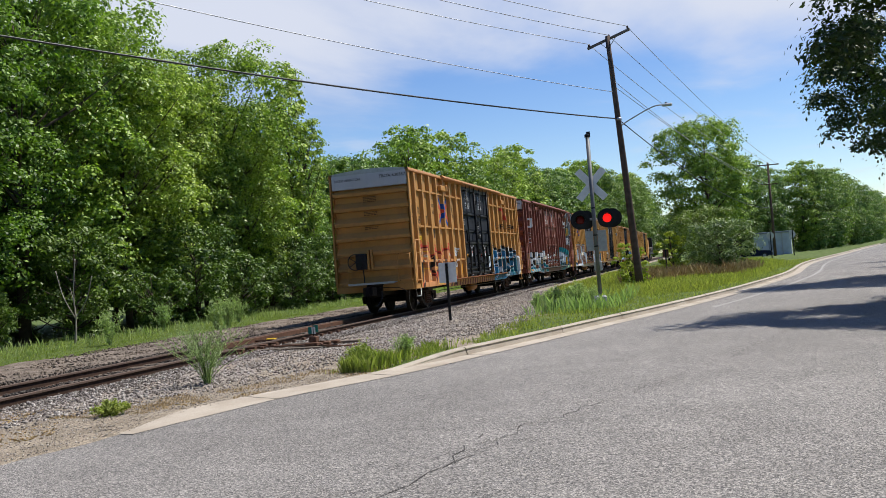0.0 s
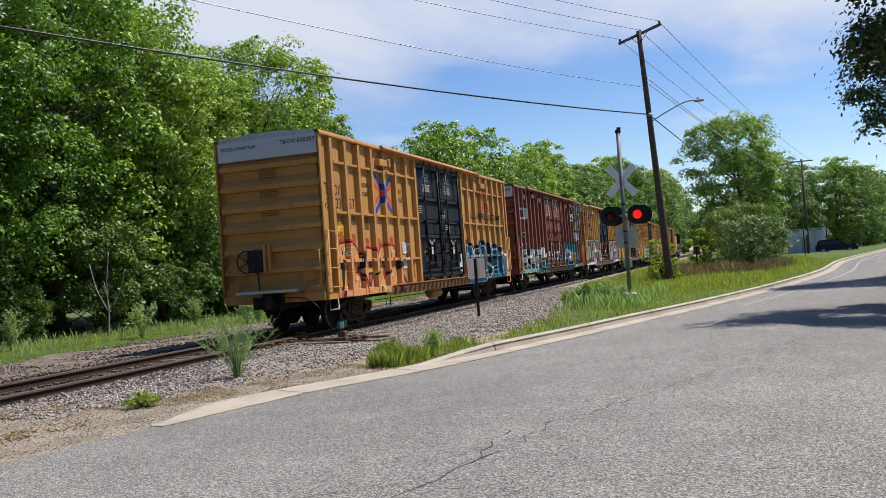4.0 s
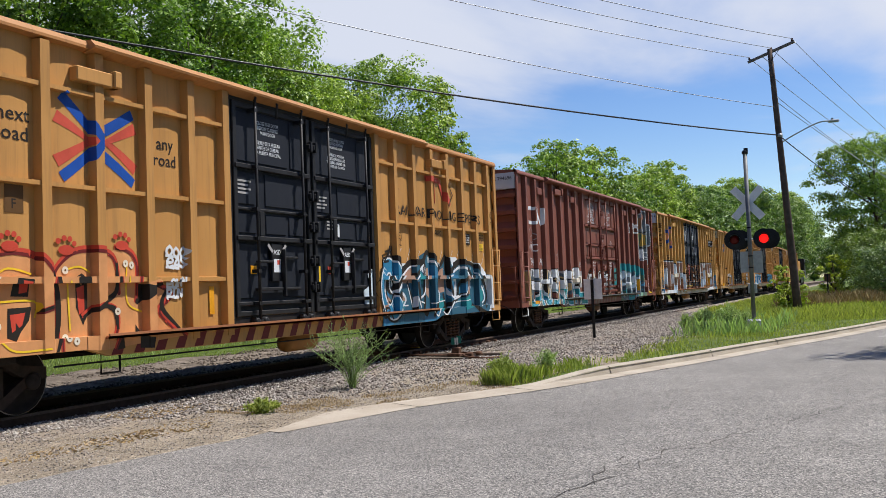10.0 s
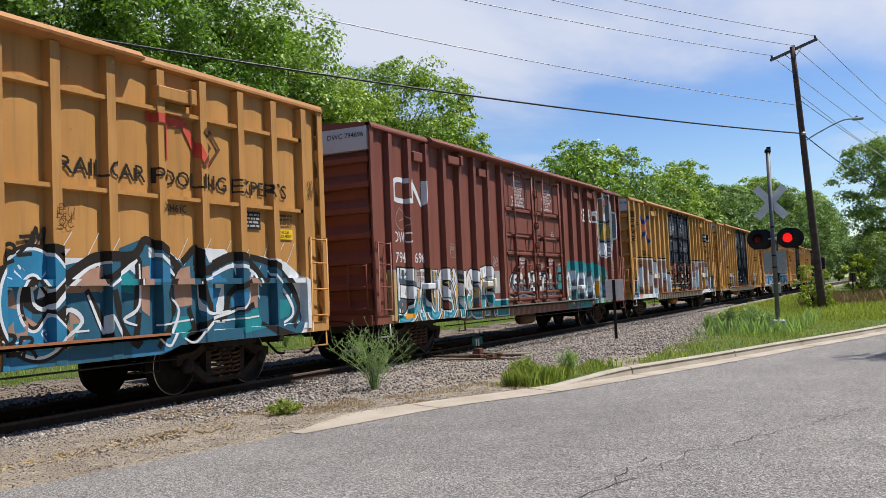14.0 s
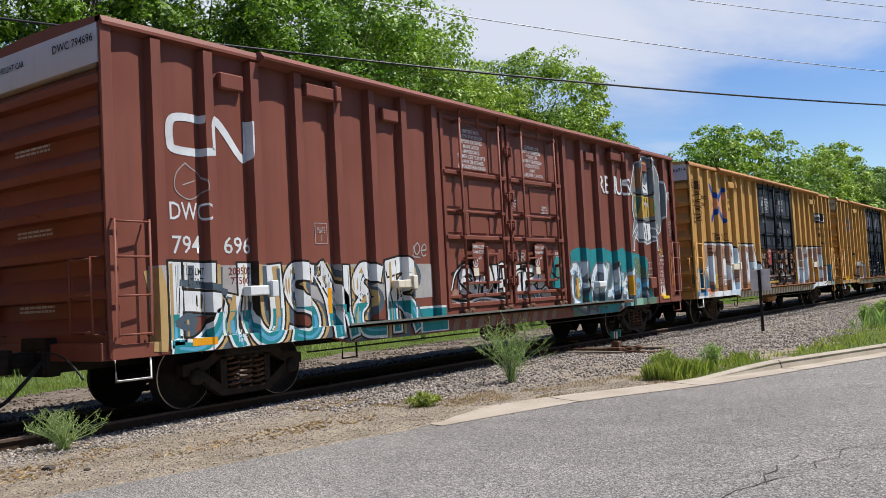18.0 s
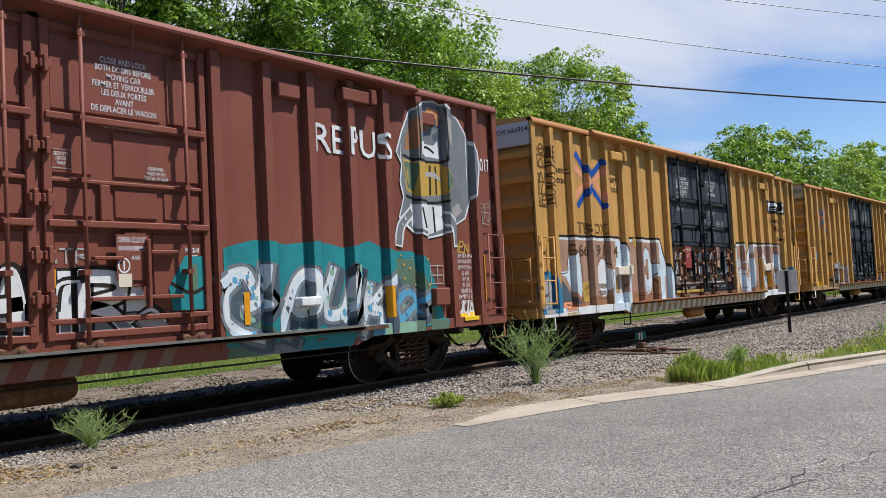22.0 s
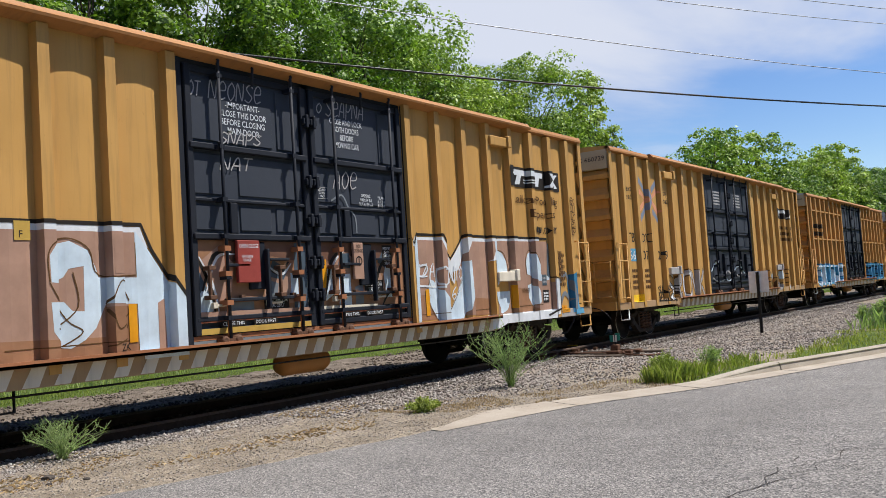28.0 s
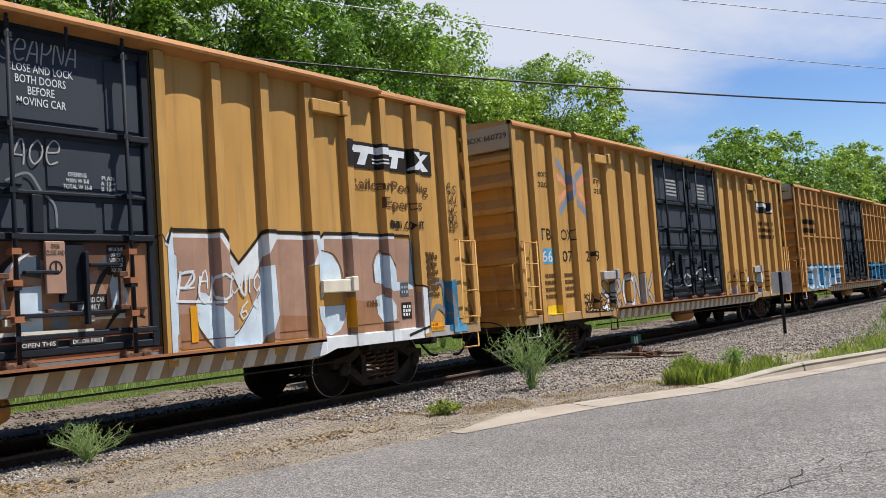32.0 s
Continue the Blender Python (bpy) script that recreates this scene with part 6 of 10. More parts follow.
    # right half: teal cloud with pale letters, a grey round shape, white letters
    s.drape("graffiti", poly2d([(11.95, 0.86), (16.95, 0.9), (16.8, 1.4), (16.55, 2.0), (16.1, 2.2), (15.5, 2.2), (15.0, 2.36), (14.4, 2.24), (13.8, 2.34), (13.2, 2.28), (12.6, 2.34), (11.95, 2.2)]), SPRAY_TEAL, "teal sprayed cloud")
    blotches(s, 12.0, 16.6, 0.92, 1.6, (SPRAY_GREEN, SPRAY_GREY, SPRAY_MINT), 18, 0.4, 14)
    s.drape("graffiti", poly2d([(15.5, 0.95), (15.6, 2.1), (16.1, 2.05), (16.6, 1.3), (16.7, 0.95)]), SPRAY_GREEN, "dull green sprayed ground")
    cl = [[(11.97, 1.75), (12.15, 1.84), (12.4, 1.86), (12.56, 1.62), (12.72, 1.42)], [(12.74, 1.92), (12.62, 1.5), (12.4, 1.38)], [(12.27, 1.8), (12.03, 1.58), (12.02, 1.25), (12.25, 1.05), (12.56, 0.95)],
          [(13.02, 1.0), (13.17, 1.39), (13.34, 1.72), (13.57, 1.85), (13.74, 1.7), (13.66, 1.33), (13.36, 1.28), (13.2, 1.47)], [(14.12, 1.88), (13.93, 1.4), (14.02, 1.2), (14.3, 1.24), (14.44, 1.45), (14.62, 1.86)], [(14.62, 1.86), (14.5, 1.4), (14.36, 1.15)],
          [(14.95, 1.62), (14.86, 1.3), (14.68, 0.9)], [(15.5, 1.72), (15.2, 1.5), (14.94, 1.27), (15.2, 1.2), (15.24, 1.0), (15.0, 0.78)], [(16.2, 1.15), (16.1, 1.42), (15.86, 1.5), (15.62, 1.28), (15.72, 1.06), (16.0, 1.22), (16.4, 1.42)]]
    s.drape("graffiti", stroke2d([[(a + 0.1, b - 0.06) for a, b in q] for q in cl], 0.36), SPRAY_SHADE, "dark shadow behind sprayed letters")
    s.drape("graffiti", stroke2d(cl, 0.27), SPRAY_GREY, "grey edge of sprayed letters")
    s.drape("graffiti", stroke2d(cl[:8], 0.18, taper=0.25), SPRAY_ICE, "pale blue sprayed letters")
    s.drape("graffiti", stroke2d(cl[8:], 0.14, taper=0.3), SPRAY_SKY, "blue sprayed letter")
    s.drape("graffiti", stroke2d([[(a - 0.03, b + 0.03) for a, b in q] for q in cl[:8]], 0.07, taper=0.7), SPRAY_WHITE)
    rng = random.Random(5)
    for k in range(34):
        q = rng.choice(cl[:8])
        a, b = q[rng.randrange(len(q))]
        r = rng.uniform(0.02, 0.05)
        a, b = a + rng.uniform(-0.07, 0.07), b + rng.uniform(-0.1, 0.1)
        s.drape("paint_dot", poly2d([(a + r * math.cos(t), b + r * 1.2 * math.sin(t)) for t in np.linspace(0, 6.283, 8)[:-1]]), rng.choice((SPRAY_SKY, SPRAY_SKY, SPRAY_MINT)))
    for k in range(16):
        a, b, r = rng.uniform(15.7, 16.4), rng.uniform(1.5, 2.15), rng.uniform(0.012, 0.03)
        s.drape("paint_dot", poly2d([(a + r * math.cos(t), b + r * math.sin(t)) for t in np.linspace(0, 6.283, 7)[:-1]]), SPRAY_GOLD)
    s.drape("reflector", rect2d(15.36, 15.46, 1.1, 1.62), TAPE_ORANGE)
    part("grab_box", boxes((1.40, 1.56, 13.3, 13.72, 1.36, 1.5), bevel=0.02), SPRAY_WHITE, car, "projecting pale door stop")
    part("grab_box", boxes((1.40, 1.52, 16.56, 16.98, 1.24, 1.55), bevel=0.02), BROWN, car, "small projecting placard holder")
    s.drape("plate", stroke2d([[(16.57, 1.63), (16.93, 1.63), (16.93, 1.95), (16.57, 1.95), (16.57, 1.63)], [(16.57, 1.78), (16.93, 1.78)], [(16.75, 1.63), (16.75, 1.95)]], 0.02, soft=False), SPRAY_SILVER, "stencilled frame")
    T("REPUS", 13.85, 3.72, 0.46, 1.72)
    rim = [(16.48, 4.84), (16.85, 4.9), (17.13, 4.86), (17.55, 4.68), (17.82, 4.42), (18.02, 4.1), (18.06, 3.8), (17.96, 3.3), (17.66, 2.84), (17.25, 2.66), (17.04, 2.54), (16.55, 2.46), (16.16, 2.56), (15.95, 2.68), (15.8, 2.8), (15.93, 3.14), (15.86, 3.4), (15.92, 3.7), (15.8, 3.9), (15.95, 4.25), (16.18, 4.62)]
    s.drape("graffiti", poly2d([(16.9 + (u - 16.9) * 1.035, 3.68 + (v - 3.68) * 1.03) for u, v in rim]), SPRAY_WHITE, "white rim of a sprayed round shape")
    s.drape("graffiti", poly2d(rim), SPRAY_GREY, "blue-grey sprayed round shape")
    s.drape("graffiti", poly2d([(17.1, 4.75), (17.3, 4.55), (17.25, 4.1), (17.15, 4.3)], [(17.15, 3.0), (17.5, 3.1), (17.6, 2.95), (17.2, 2.72)]), SPRAY_SILVER, "pale grey sprayed sheen")
    s.drape("graffiti", poly2d([(16.02, 4.15), (16.3, 4.6), (16.42, 4.5), (16.3, 4.0), (16.0, 3.95)], [(16.52, 4.35), (16.58, 4.7), (16.66, 4.7), (16.64, 4.35)]), SPRAY_BROWN, "brown sprayed patch")
    s.drape("graffiti", poly2d([(15.94, 3.8), (16.35, 3.76), (17.06, 3.8), (17.26, 3.5), (17.09, 3.24), (16.31, 3.15), (15.99, 3.26)]), SPRAY_GOLD, "ochre sprayed patch")
    s.drape("graffiti", poly2d([(15.97, 3.76), (16.27, 3.74), (16.24, 3.24), (16.03, 3.3)], [(17.1, 3.7), (17.26, 3.5), (17.1, 3.3)]), SPRAY_GREEN, "dull green sprayed patch")
    s.drape("graffiti", poly2d([(16.66, 4.8), (17.07, 4.76), (17.03, 4.5), (16.64, 4.48)]), SPRAY_PEACH, "peach sprayed patch")
    s.drape("graffiti", poly2d([(16.9, 4.62), (17.1, 4.6), (17.04, 4.45), (16.75, 4.42)], [(16.8, 4.3), (17.0, 4.4), (17.02, 4.25), (16.84, 4.18)]), SPRAY_SHADE, "slate sprayed patch")
    s.drape("graffiti", poly2d([(16.37, 4.14), (16.8, 4.1), (16.95, 4.2), (16.98, 3.88), (16.36, 3.9)]), SPRAY_WHITE, "white sprayed patch")
    s.drape("graffiti", poly2d([(16.08, 3.02), (17.01, 3.03), (17.04, 2.62), (16.56, 2.5), (16.11, 2.64)]), SPRAY_WHITE, "white sprayed patch")
    s.drape("graffiti", stroke2d([[(16.45, 4.02), (16.62, 4.06), (16.8, 3.98)], [(15.95, 3.86), (16.35, 3.8), (17.0, 3.82), (17.15, 3.9)], [(16.0, 3.16), (16.36, 3.08), (16.75, 3.07), (17.12, 3.12)], [(16.5, 3.72), (16.46, 3.22)], [(16.68, 3.72), (16.66, 3.22)], [(16.84, 3.72), (16.84, 3.24)], [(16.3, 4.8), (16.33, 4.2), (16.3, 3.8)], [(17.12, 4.8), (17.14, 4.2), (17.12, 3.9)], [(16.3, 2.95), (16.38, 2.62)], [(16.72, 2.98), (16.74, 2.56)]], 0.045), INK, "black sprayed line")
    legs = [[(16.08, 2.86), (15.82, 2.64), (15.74, 2.36)], [(17.04, 2.84), (17.22, 2.64), (17.25, 2.36)]]
    s.drape("graffiti", stroke2d(legs, 0.2), SPRAY_WHITE, "white sprayed line")
    s.drape("graffiti", stroke2d(legs, 0.13), SPRAY_GREY, "grey sprayed line")
    s.drape("graffiti", stroke2d([[(16.45, 3.55), (16.75, 3.58), (17.0, 3.5)]], 0.1, taper=0.4), SPRAY_SILVER, "pale sprayed streak")
    T("2017", 18.14, 3.76, 0.26, 0.45)
    scribble(s, 18.1, 18.7, 2.75, 3.2, SPRAY_SILVER, 2, 0.012, 15)
    T("EXH 17-0  W 9-4\nEXW 10-8  H 15-1\nEW 9-7  H 16-9\nIL  60-9\nIW  9-6\nIH  13-0\nFLR HT  3-8\nEMPTY CG  5-3\nCU FT  7538", 17.35, 1.22, 0.95, 0.5)
    scribble(s, 17.3, 17.75, 2.2, 2.4, SPRAY_GOLD, 1, 0.03, 16)
    scribble(s, 17.3, 17.85, 1.05, 1.3, SPRAY_WHITE, 1, 0.04, 17)
    s.drape("placard", rect2d(17.4, 17.85, 0.93, 1.08), TAPE_YELLOW, "yellow warning placard")
    s.drape("reflector", rect2d(18.08, 18.18, 1.25, 2.15), TAPE_ORANGE)
    s.drape("reflector", rect2d(12.35, 12.45, 1.15, 1.6), TAPE_ORANGE)
    D = lambda t, u, v, h, w=None, m=SPRAY_WHITE: door_drape(s, 0, text2d(t, u, v, h, w), m)
    D("-IMPORTANT-\nCLOSE THIS DOOR\nBEFORE CLOSING\nMAIN DOOR\n-IMPORTANT-\nFERMER CETTE PORTE\nAVANT DE FERMER\nLA PORTE PRINCIPALE", 7.72, 3.84, 0.78, 0.98)
    D("CLOSE AND LOCK\nBOTH DOORS BEFORE\nMOVING CAR\nFERMER ET VERROUILLER\nLES DEUX PORTES\nAVANT\nDE DEPLACER LE WAGON", 10.15, 3.86, 0.68, 0.9)
    for u in (7.95, 10.38):
        door_drape(s, 0, rect2d(u, u + 0.45, 1.8, 2.36), BROWN, "plate", 1.4745)
        for t, a, v, h, w in (("OPEN CLOSE", u + 0.02, 2.26, 0.07, 0.4), ("OUVRIR FERMER", u + 0.02, 2.16, 0.06, 0.4), ("ASD", u + 0.2, 2.05, 0.05, 0.12)):
            door_drape(s, 0, text2d(t, a, v, h, w), SPRAY_WHITE, "lettering", 1.477)
        door_drape(s, 0, stroke2d([[(u + 0.1 + 0.075 * math.cos(t), 1.98 + 0.085 * math.sin(t)) for t in np.linspace(0, 6.283, 17)], [(u + 0.1, 1.93), (u + 0.1, 2.03)]], 0.02, soft=False), SPRAY_WHITE, "stencil", 1.477)
        door_drape(s, 0, rect2d(u + 0.02, u + 0.2, 1.72, 1.88), STRIPE, "plate", 1.477)
    D("OUVRIR CETTE PORTE EN PREMIER", 10.2, 2.44, 0.06, 1.1)
    D("OPEN THIS DOOR FIRST", 10.3, 3.66, 0.05, 0.7)
    D("SECURITY\nDEVICE\nONLY", 9.66, 3.16, 0.15, 0.18)
    D("OPENING\nMAIN W 8-0\nTOTAL W 16-0", 10.85, 3.06, 0.17, 0.34)
    D("IMPORTANT\nDO NOT", 11.42, 2.05, 0.16, 0.22)
    bm = stroke2d([[(9.6, 3.12), (9.88, 3.12), (9.88, 3.34), (9.6, 3.34), (9.6, 3.12)]], 0.01, soft=False)
    door_drape(s, 0, bm, SPRAY_SILVER, "stencil", 1.409)
    door_drape(s, 0, rect2d(9.53, 9.64, 1.5, 1.95), TAPE_ORANGE, "reflector", 1.4165)
    tag = [[(9.5 + 0.2 * j + 0.18 * a, 2.02 + 0.16 * b) for a, b in q] for j, ch in enumerate("ATR") for q in GLYPH[ch]]
    door_drape(s, 0, stroke2d(tag, 0.025), SPRAY_SILVER, "graffiti_tag", 1.409)
    silver = (SPRAY_SILVER, ([(7.5, 1.14), (7.7, 1.7), (8.0, 1.92), (9.32, 1.86), (9.32, 1.14)], [(9.58, 1.14), (9.58, 1.86), (10.4, 1.86), (10.9, 1.5), (11.2, 1.14)]))
    white = (SPRAY_WHITE, ([(9.95, 1.3), (9.95, 1.72), (10.2, 1.74), (10.42, 1.6), (10.45, 1.32)], [(7.5, 1.3), (7.5, 1.75), (7.8, 1.75), (7.8, 1.3)], [(8.9, 1.25), (8.9, 1.95), (9.05, 1.95), (9.05, 1.25)], [(9.36, 1.1), (9.3, 1.75), (9.36, 1.75), (9.42, 1.1)], [(9.75, 1.42), (9.75, 1.7), (9.88, 1.7), (9.88, 1.42)], [(8.2, 1.3), (8.1, 1.7), (8.5, 1.72), (8.6, 1.35)]))
    black = (INK, ([(9.65, 1.2), (9.65, 1.36), (10.3, 1.36), (10.3, 1.22)], [(10.15, 1.36), (10.15, 1.6), (10.25, 1.64), (10.3, 1.36)], [(7.85, 1.3), (7.9, 1.6), (8.1, 1.45), (8.1, 1.3)], [(8.65, 1.3), (8.65, 1.7), (8.8, 1.7), (8.8, 1.3)], [(10.5, 1.4), (10.6, 1.65), (10.75, 1.4)]))
    for k, (mat, polys) in enumerate((silver, white, black, (SPRAY_TEAL, ([(11.2, 1.4), (11.15, 1.7), (11.4, 2.1), (11.8, 2.1), (11.8, 1.4)],)), (SPRAY_GREEN, ([(11.45, 1.6), (11.45, 2.0), (11.6, 2.0), (11.6, 1.65)],)))):
        for p in polys:
            door_drape(s, 0, poly2d(p), mat, "graffiti", 1.4085 + 0.001 * k)
    door_drape(s, 0, stroke2d([[(9.7, 1.76), (10.2, 1.8), (10.48, 1.62), (10.5, 1.32)], [(7.3, 1.78), (7.7, 1.82), (8.0, 1.6)], [(8.2, 1.8), (8.5, 1.78), (8.62, 1.5)], [(11.2, 1.75), (11.5, 1.62), (11.8, 1.75)]], 0.045), INK, "graffiti", 1.4145)
    for p, m in (([(7.25, 1.15), (7.3, 1.5), (7.6, 1.45), (7.5, 1.15)], SPRAY_PINK), ([(8.5, 1.15), (8.4, 1.4), (9.2, 1.42), (9.25, 1.15)], SPRAY_GREY), ([(9.6, 1.15), (9.62, 1.38), (10.6, 1.4), (10.8, 1.15)], SPRAY_GREY), ([(7.8, 1.44), (7.9, 1.85), (8.3, 1.86), (8.45, 1.44)], SPRAY_WHITE), ([(10.3, 1.42), (10.35, 1.8), (10.75, 1.72), (10.85, 1.42)], SPRAY_WHITE), ([(8.55, 1.5), (8.6, 1.85), (8.85, 1.85), (8.8, 1.5)], SPRAY_GREY)):
        door_drape(s, 0, poly2d(p), m, "graffiti", 1.4135)
    word = dict(zip("SAHIR", (GLYPH["S"], GLYPH["A"], GLYPH["H"], [[(0.4, 0.0), (0.4, 1.0)]], GLYPH["R"])))
    for cell, u, w in (("S", 7.55, 0.6), ("A", 8.2, 0.6), ("H", 8.82, 0.46), ("I", 9.62, 0.3), ("R", 9.98, 0.62)):
        q = [[(u + w * a, 1.2 + 0.66 * b) for a, b in ln] for ln in word[cell]]
        door_drape(s, 0, stroke2d(q, 0.25), INK, "graffiti", 1.4137)
        door_drape(s, 0, stroke2d(q, 0.16), SPRAY_WHITE, "graffiti", 1.4147)
        door_drape(s, 0, below(stroke2d(q, 0.12), 1.36), SPRAY_GREY, "graffiti", 1.4152)
    loops = [[(7.3, 1.5), (7.45, 1.8), (7.75, 1.95), (8.0, 1.8), (8.05, 1.5)], [(8.15, 1.35), (8.3, 1.85), (8.6, 1.95), (8.75, 1.6), (8.55, 1.4)], [(8.9, 1.4), (9.0, 1.9), (9.2, 1.95), (9.3, 1.6)], [(7.25, 1.3), (7.7, 1.22), (8.3, 1.3), (9.2, 1.22)], [(9.65, 1.5), (9.7, 1.78), (9.95, 1.82)], [(10.6, 1.3), (10.9, 1.45), (11.1, 1.3)]]
    for q in loops:
        door_drape(s, 0, stroke2d([q], 0.11, taper=0.3), INK, "graffiti", 1.4155)
        door_drape(s, 0, stroke2d([[(a - 0.03, b - 0.02) for a, b in q]], 0.045, taper=0.3), SPRAY_WHITE, "graffiti", 1.4165)
    sill_stripes(s, flat_mat("grimy_sill_stripe", (0.22, 0.15, 0.115)), 0.42, u0=7.1, u1=11.2)
    for u in (2.05, 5.6, 13.3, 16.6):
        part("vent_box", boxes((1.40, 1.50, u - 0.22, u + 0.22, 4.45, 4.68), bevel=0.02), BROWN, car, "small projecting vent box")
    for u in (3.85, 14.75):
        track_box(car, u, 4.68, BROWN)
    for a, b, m in ((11.95, 12.6, SPRAY_GREEN), (12.6, 13.3, SPRAY_GREY), (13.3, 14.4, SPRAY_TEAL)):
        door_drape(s, 0, poly2d([(a, 0.715), (b, 0.715), (b + 0.15, 0.94), (a + 0.1, 0.94)]), m, "graffiti", 1.5025)
    for a, b, m in ((14.5, 15.2, SPRAY_SKY), (15.2, 16.0, SPRAY_MINT), (16.0, 16.9, SPRAY_GREEN)):
        door_drape(s, 0, poly2d([(a, 0.825), (b, 0.825), (b, 0.995), (a, 0.995)]), m, "graffiti", 1.5025)
    part("side_handrail", boxes((1.52, 1.57, 4.6, 15.2, 0.93, 0.99)), RUST_STEEL, car, "long grey door rail")
    TRAIN.append(car)


def car_three():
    car, s, e = make_car("B", ORANGE2, DOOR_GREY, DOOR_BLACK, END_WHITE, "yellow boxcar with dark doors and brown and white graffiti", SILL_TAN)
    end_text(e, "TBOX 666914", 0.4, 4.78, 0.11, INK, 0.99)
    for z, k in ((3.55, 2), (2.95, 1)):
        end_bars(e, -0.3, 0.6, z, k, INK_BROWN, k + 9)
    T = lambda t, u, v, h, w=None, m=INK: s.drape("lettering", text2d(t, u, v, h, w), m)
    scribble(s, 0.1, 0.95, 4.05, 4.55, INK_BROWN, 2, 0.035, 21)
    scribble(s, 0.1, 0.85, 3.2, 4.0, INK_BROWN, 3, 0.035, 22)
    T("next\nload", 0.98, 3.75, 0.36, 0.56)
    T("any\nroad", 3.58, 3.70, 0.36, 0.5)
    arrow_cross(s, 1.85, 3.35, 3.28, 4.48, SIGN_PINK, SIGN_BLUE)
    T("TB", 1.86, 2.66, 0.25, 0.56, INK_BROWN)
    T("OX", 2.68, 2.66, 0.25, 0.60, INK_BROWN)
    # brown field with pale letter shapes along the whole side
    def shapes(mat, *polys):
        for p in polys:
            s.drape("graffiti", poly2d(p), mat)

    shapes(SPRAY_WHITE, [(0.1, 0.84), (0.1, 1.1), (4.1, 1.1), (4.2, 0.74), (3.9, 0.72), (3.6, 0.84)], [(0.94, 2.4), (0.94, 2.56), (3.95, 2.57), (4.2, 2.36), (4.25, 2.2), (3.8, 2.4)], [(4.35, 2.45), (4.45, 2.58), (6.34, 2.57), (6.45, 2.3), (6.2, 2.4)],
           [(11.86, 2.4), (11.95, 2.55), (12.82, 2.56), (13.15, 2.12), (13.65, 2.57), (14.66, 2.56), (14.74, 2.46), (14.86, 2.57), (16.5, 2.6), (16.5, 2.4), (13.15, 1.9)], [(14.35, 0.74), (14.35, 1.02), (17.2, 1.02), (17.2, 0.9), (15.4, 0.74)], [(17.1, 1.0), (17.1, 1.7), (17.24, 1.7), (17.24, 1.0)])
    shapes(SPRAY_PINK, [(0.88, 1.02), (0.9, 2.5), (3.7, 2.5), (3.7, 1.9), (3.3, 1.85), (3.3, 1.02)], [(4.5, 1.0), (4.5, 2.3), (4.4, 2.5), (6.26, 2.5), (6.26, 1.0)],
           [(12.05, 1.06), (12.14, 1.2), (12.14, 2.25), (12.06, 2.5), (12.78, 2.5), (13.1, 2.05), (13.1, 1.06)], [(13.3, 1.8), (13.8, 2.5), (14.6, 2.5), (14.62, 2.3), (14.5, 2.1), (14.5, 1.06), (13.5, 1.06)], [(14.84, 2.2), (14.86, 2.52), (16.95, 2.54), (17.0, 1.7), (17.1, 1.62), (17.1, 1.02), (14.6, 1.02), (14.6, 1.4), (15.2, 1.5), (15.2, 2.0)])
    shapes(SPRAY_BROWN, [(0.9, 1.0), (0.9, 1.25), (3.3, 1.2), (3.3, 1.0)], [(4.5, 0.98), (4.5, 1.25), (6.26, 1.2), (6.26, 1.0)], [(5.82, 1.12), (5.82, 1.58), (6.22, 1.58), (6.22, 1.12)], [(12.15, 1.04), (12.15, 1.5), (12.44, 1.5), (12.7, 1.04)], [(13.75, 1.04), (13.75, 1.4), (14.5, 1.35), (14.5, 1.04)], [(15.3, 1.02), (15.3, 1.55), (15.95, 1.5), (16.3, 1.02)])
    shapes(SPRAY_ICE, [(0.8, 1.78), (1.3, 1.8), (1.36, 2.05), (1.55, 2.2), (1.8, 2.18), (1.92, 1.95), (1.95, 1.35), (1.8, 1.12), (1.5, 1.35), (1.2, 1.68)], [(3.7, 2.52), (3.95, 2.52), (4.2, 2.3), (4.45, 2.05), (4.5, 1.5), (4.35, 1.15), (4.2, 0.8), (3.3, 0.8), (3.32, 1.8), (3.7, 1.9)],
           )
    shapes(SPRAY_ICE, [(5.07, 1.89), (5.06, 2.2), (5.15, 2.33), (5.37, 2.38), (5.6, 2.27), (5.7, 2.07), (5.74, 1.94), (6.27, 1.93), (6.27, 1.6), (5.84, 1.62), (5.76, 1.48), (5.68, 1.33), (5.53, 1.2), (5.35, 1.11), (5.21, 1.13), (5.08, 1.32), (5.06, 1.66), (5.28, 1.66), (5.38, 1.55), (5.53, 1.54), (5.54, 2.08), (5.35, 2.05), (5.28, 1.95), (5.15, 1.88)], [(6.27, 2.52), (6.45, 2.28), (6.72, 1.92), (6.95, 1.65), (6.95, 0.9), (6.27, 0.9)],
           )
    shapes(SPRAY_ICE, [(11.93, 2.5), (12.04, 2.5), (12.07, 2.35), (12.14, 2.25), (12.13, 1.25), (12.02, 1.12), (12.0, 0.92), (11.93, 0.92)], [(12.46, 1.78), (12.58, 1.75), (12.95, 1.4), (12.97, 1.2), (13.12, 1.25), (13.5, 1.75), (13.55, 2.1), (13.73, 2.12), (13.76, 1.4), (13.62, 1.12), (13.48, 1.0), (12.7, 1.0), (12.44, 1.3), (12.38, 1.55)])
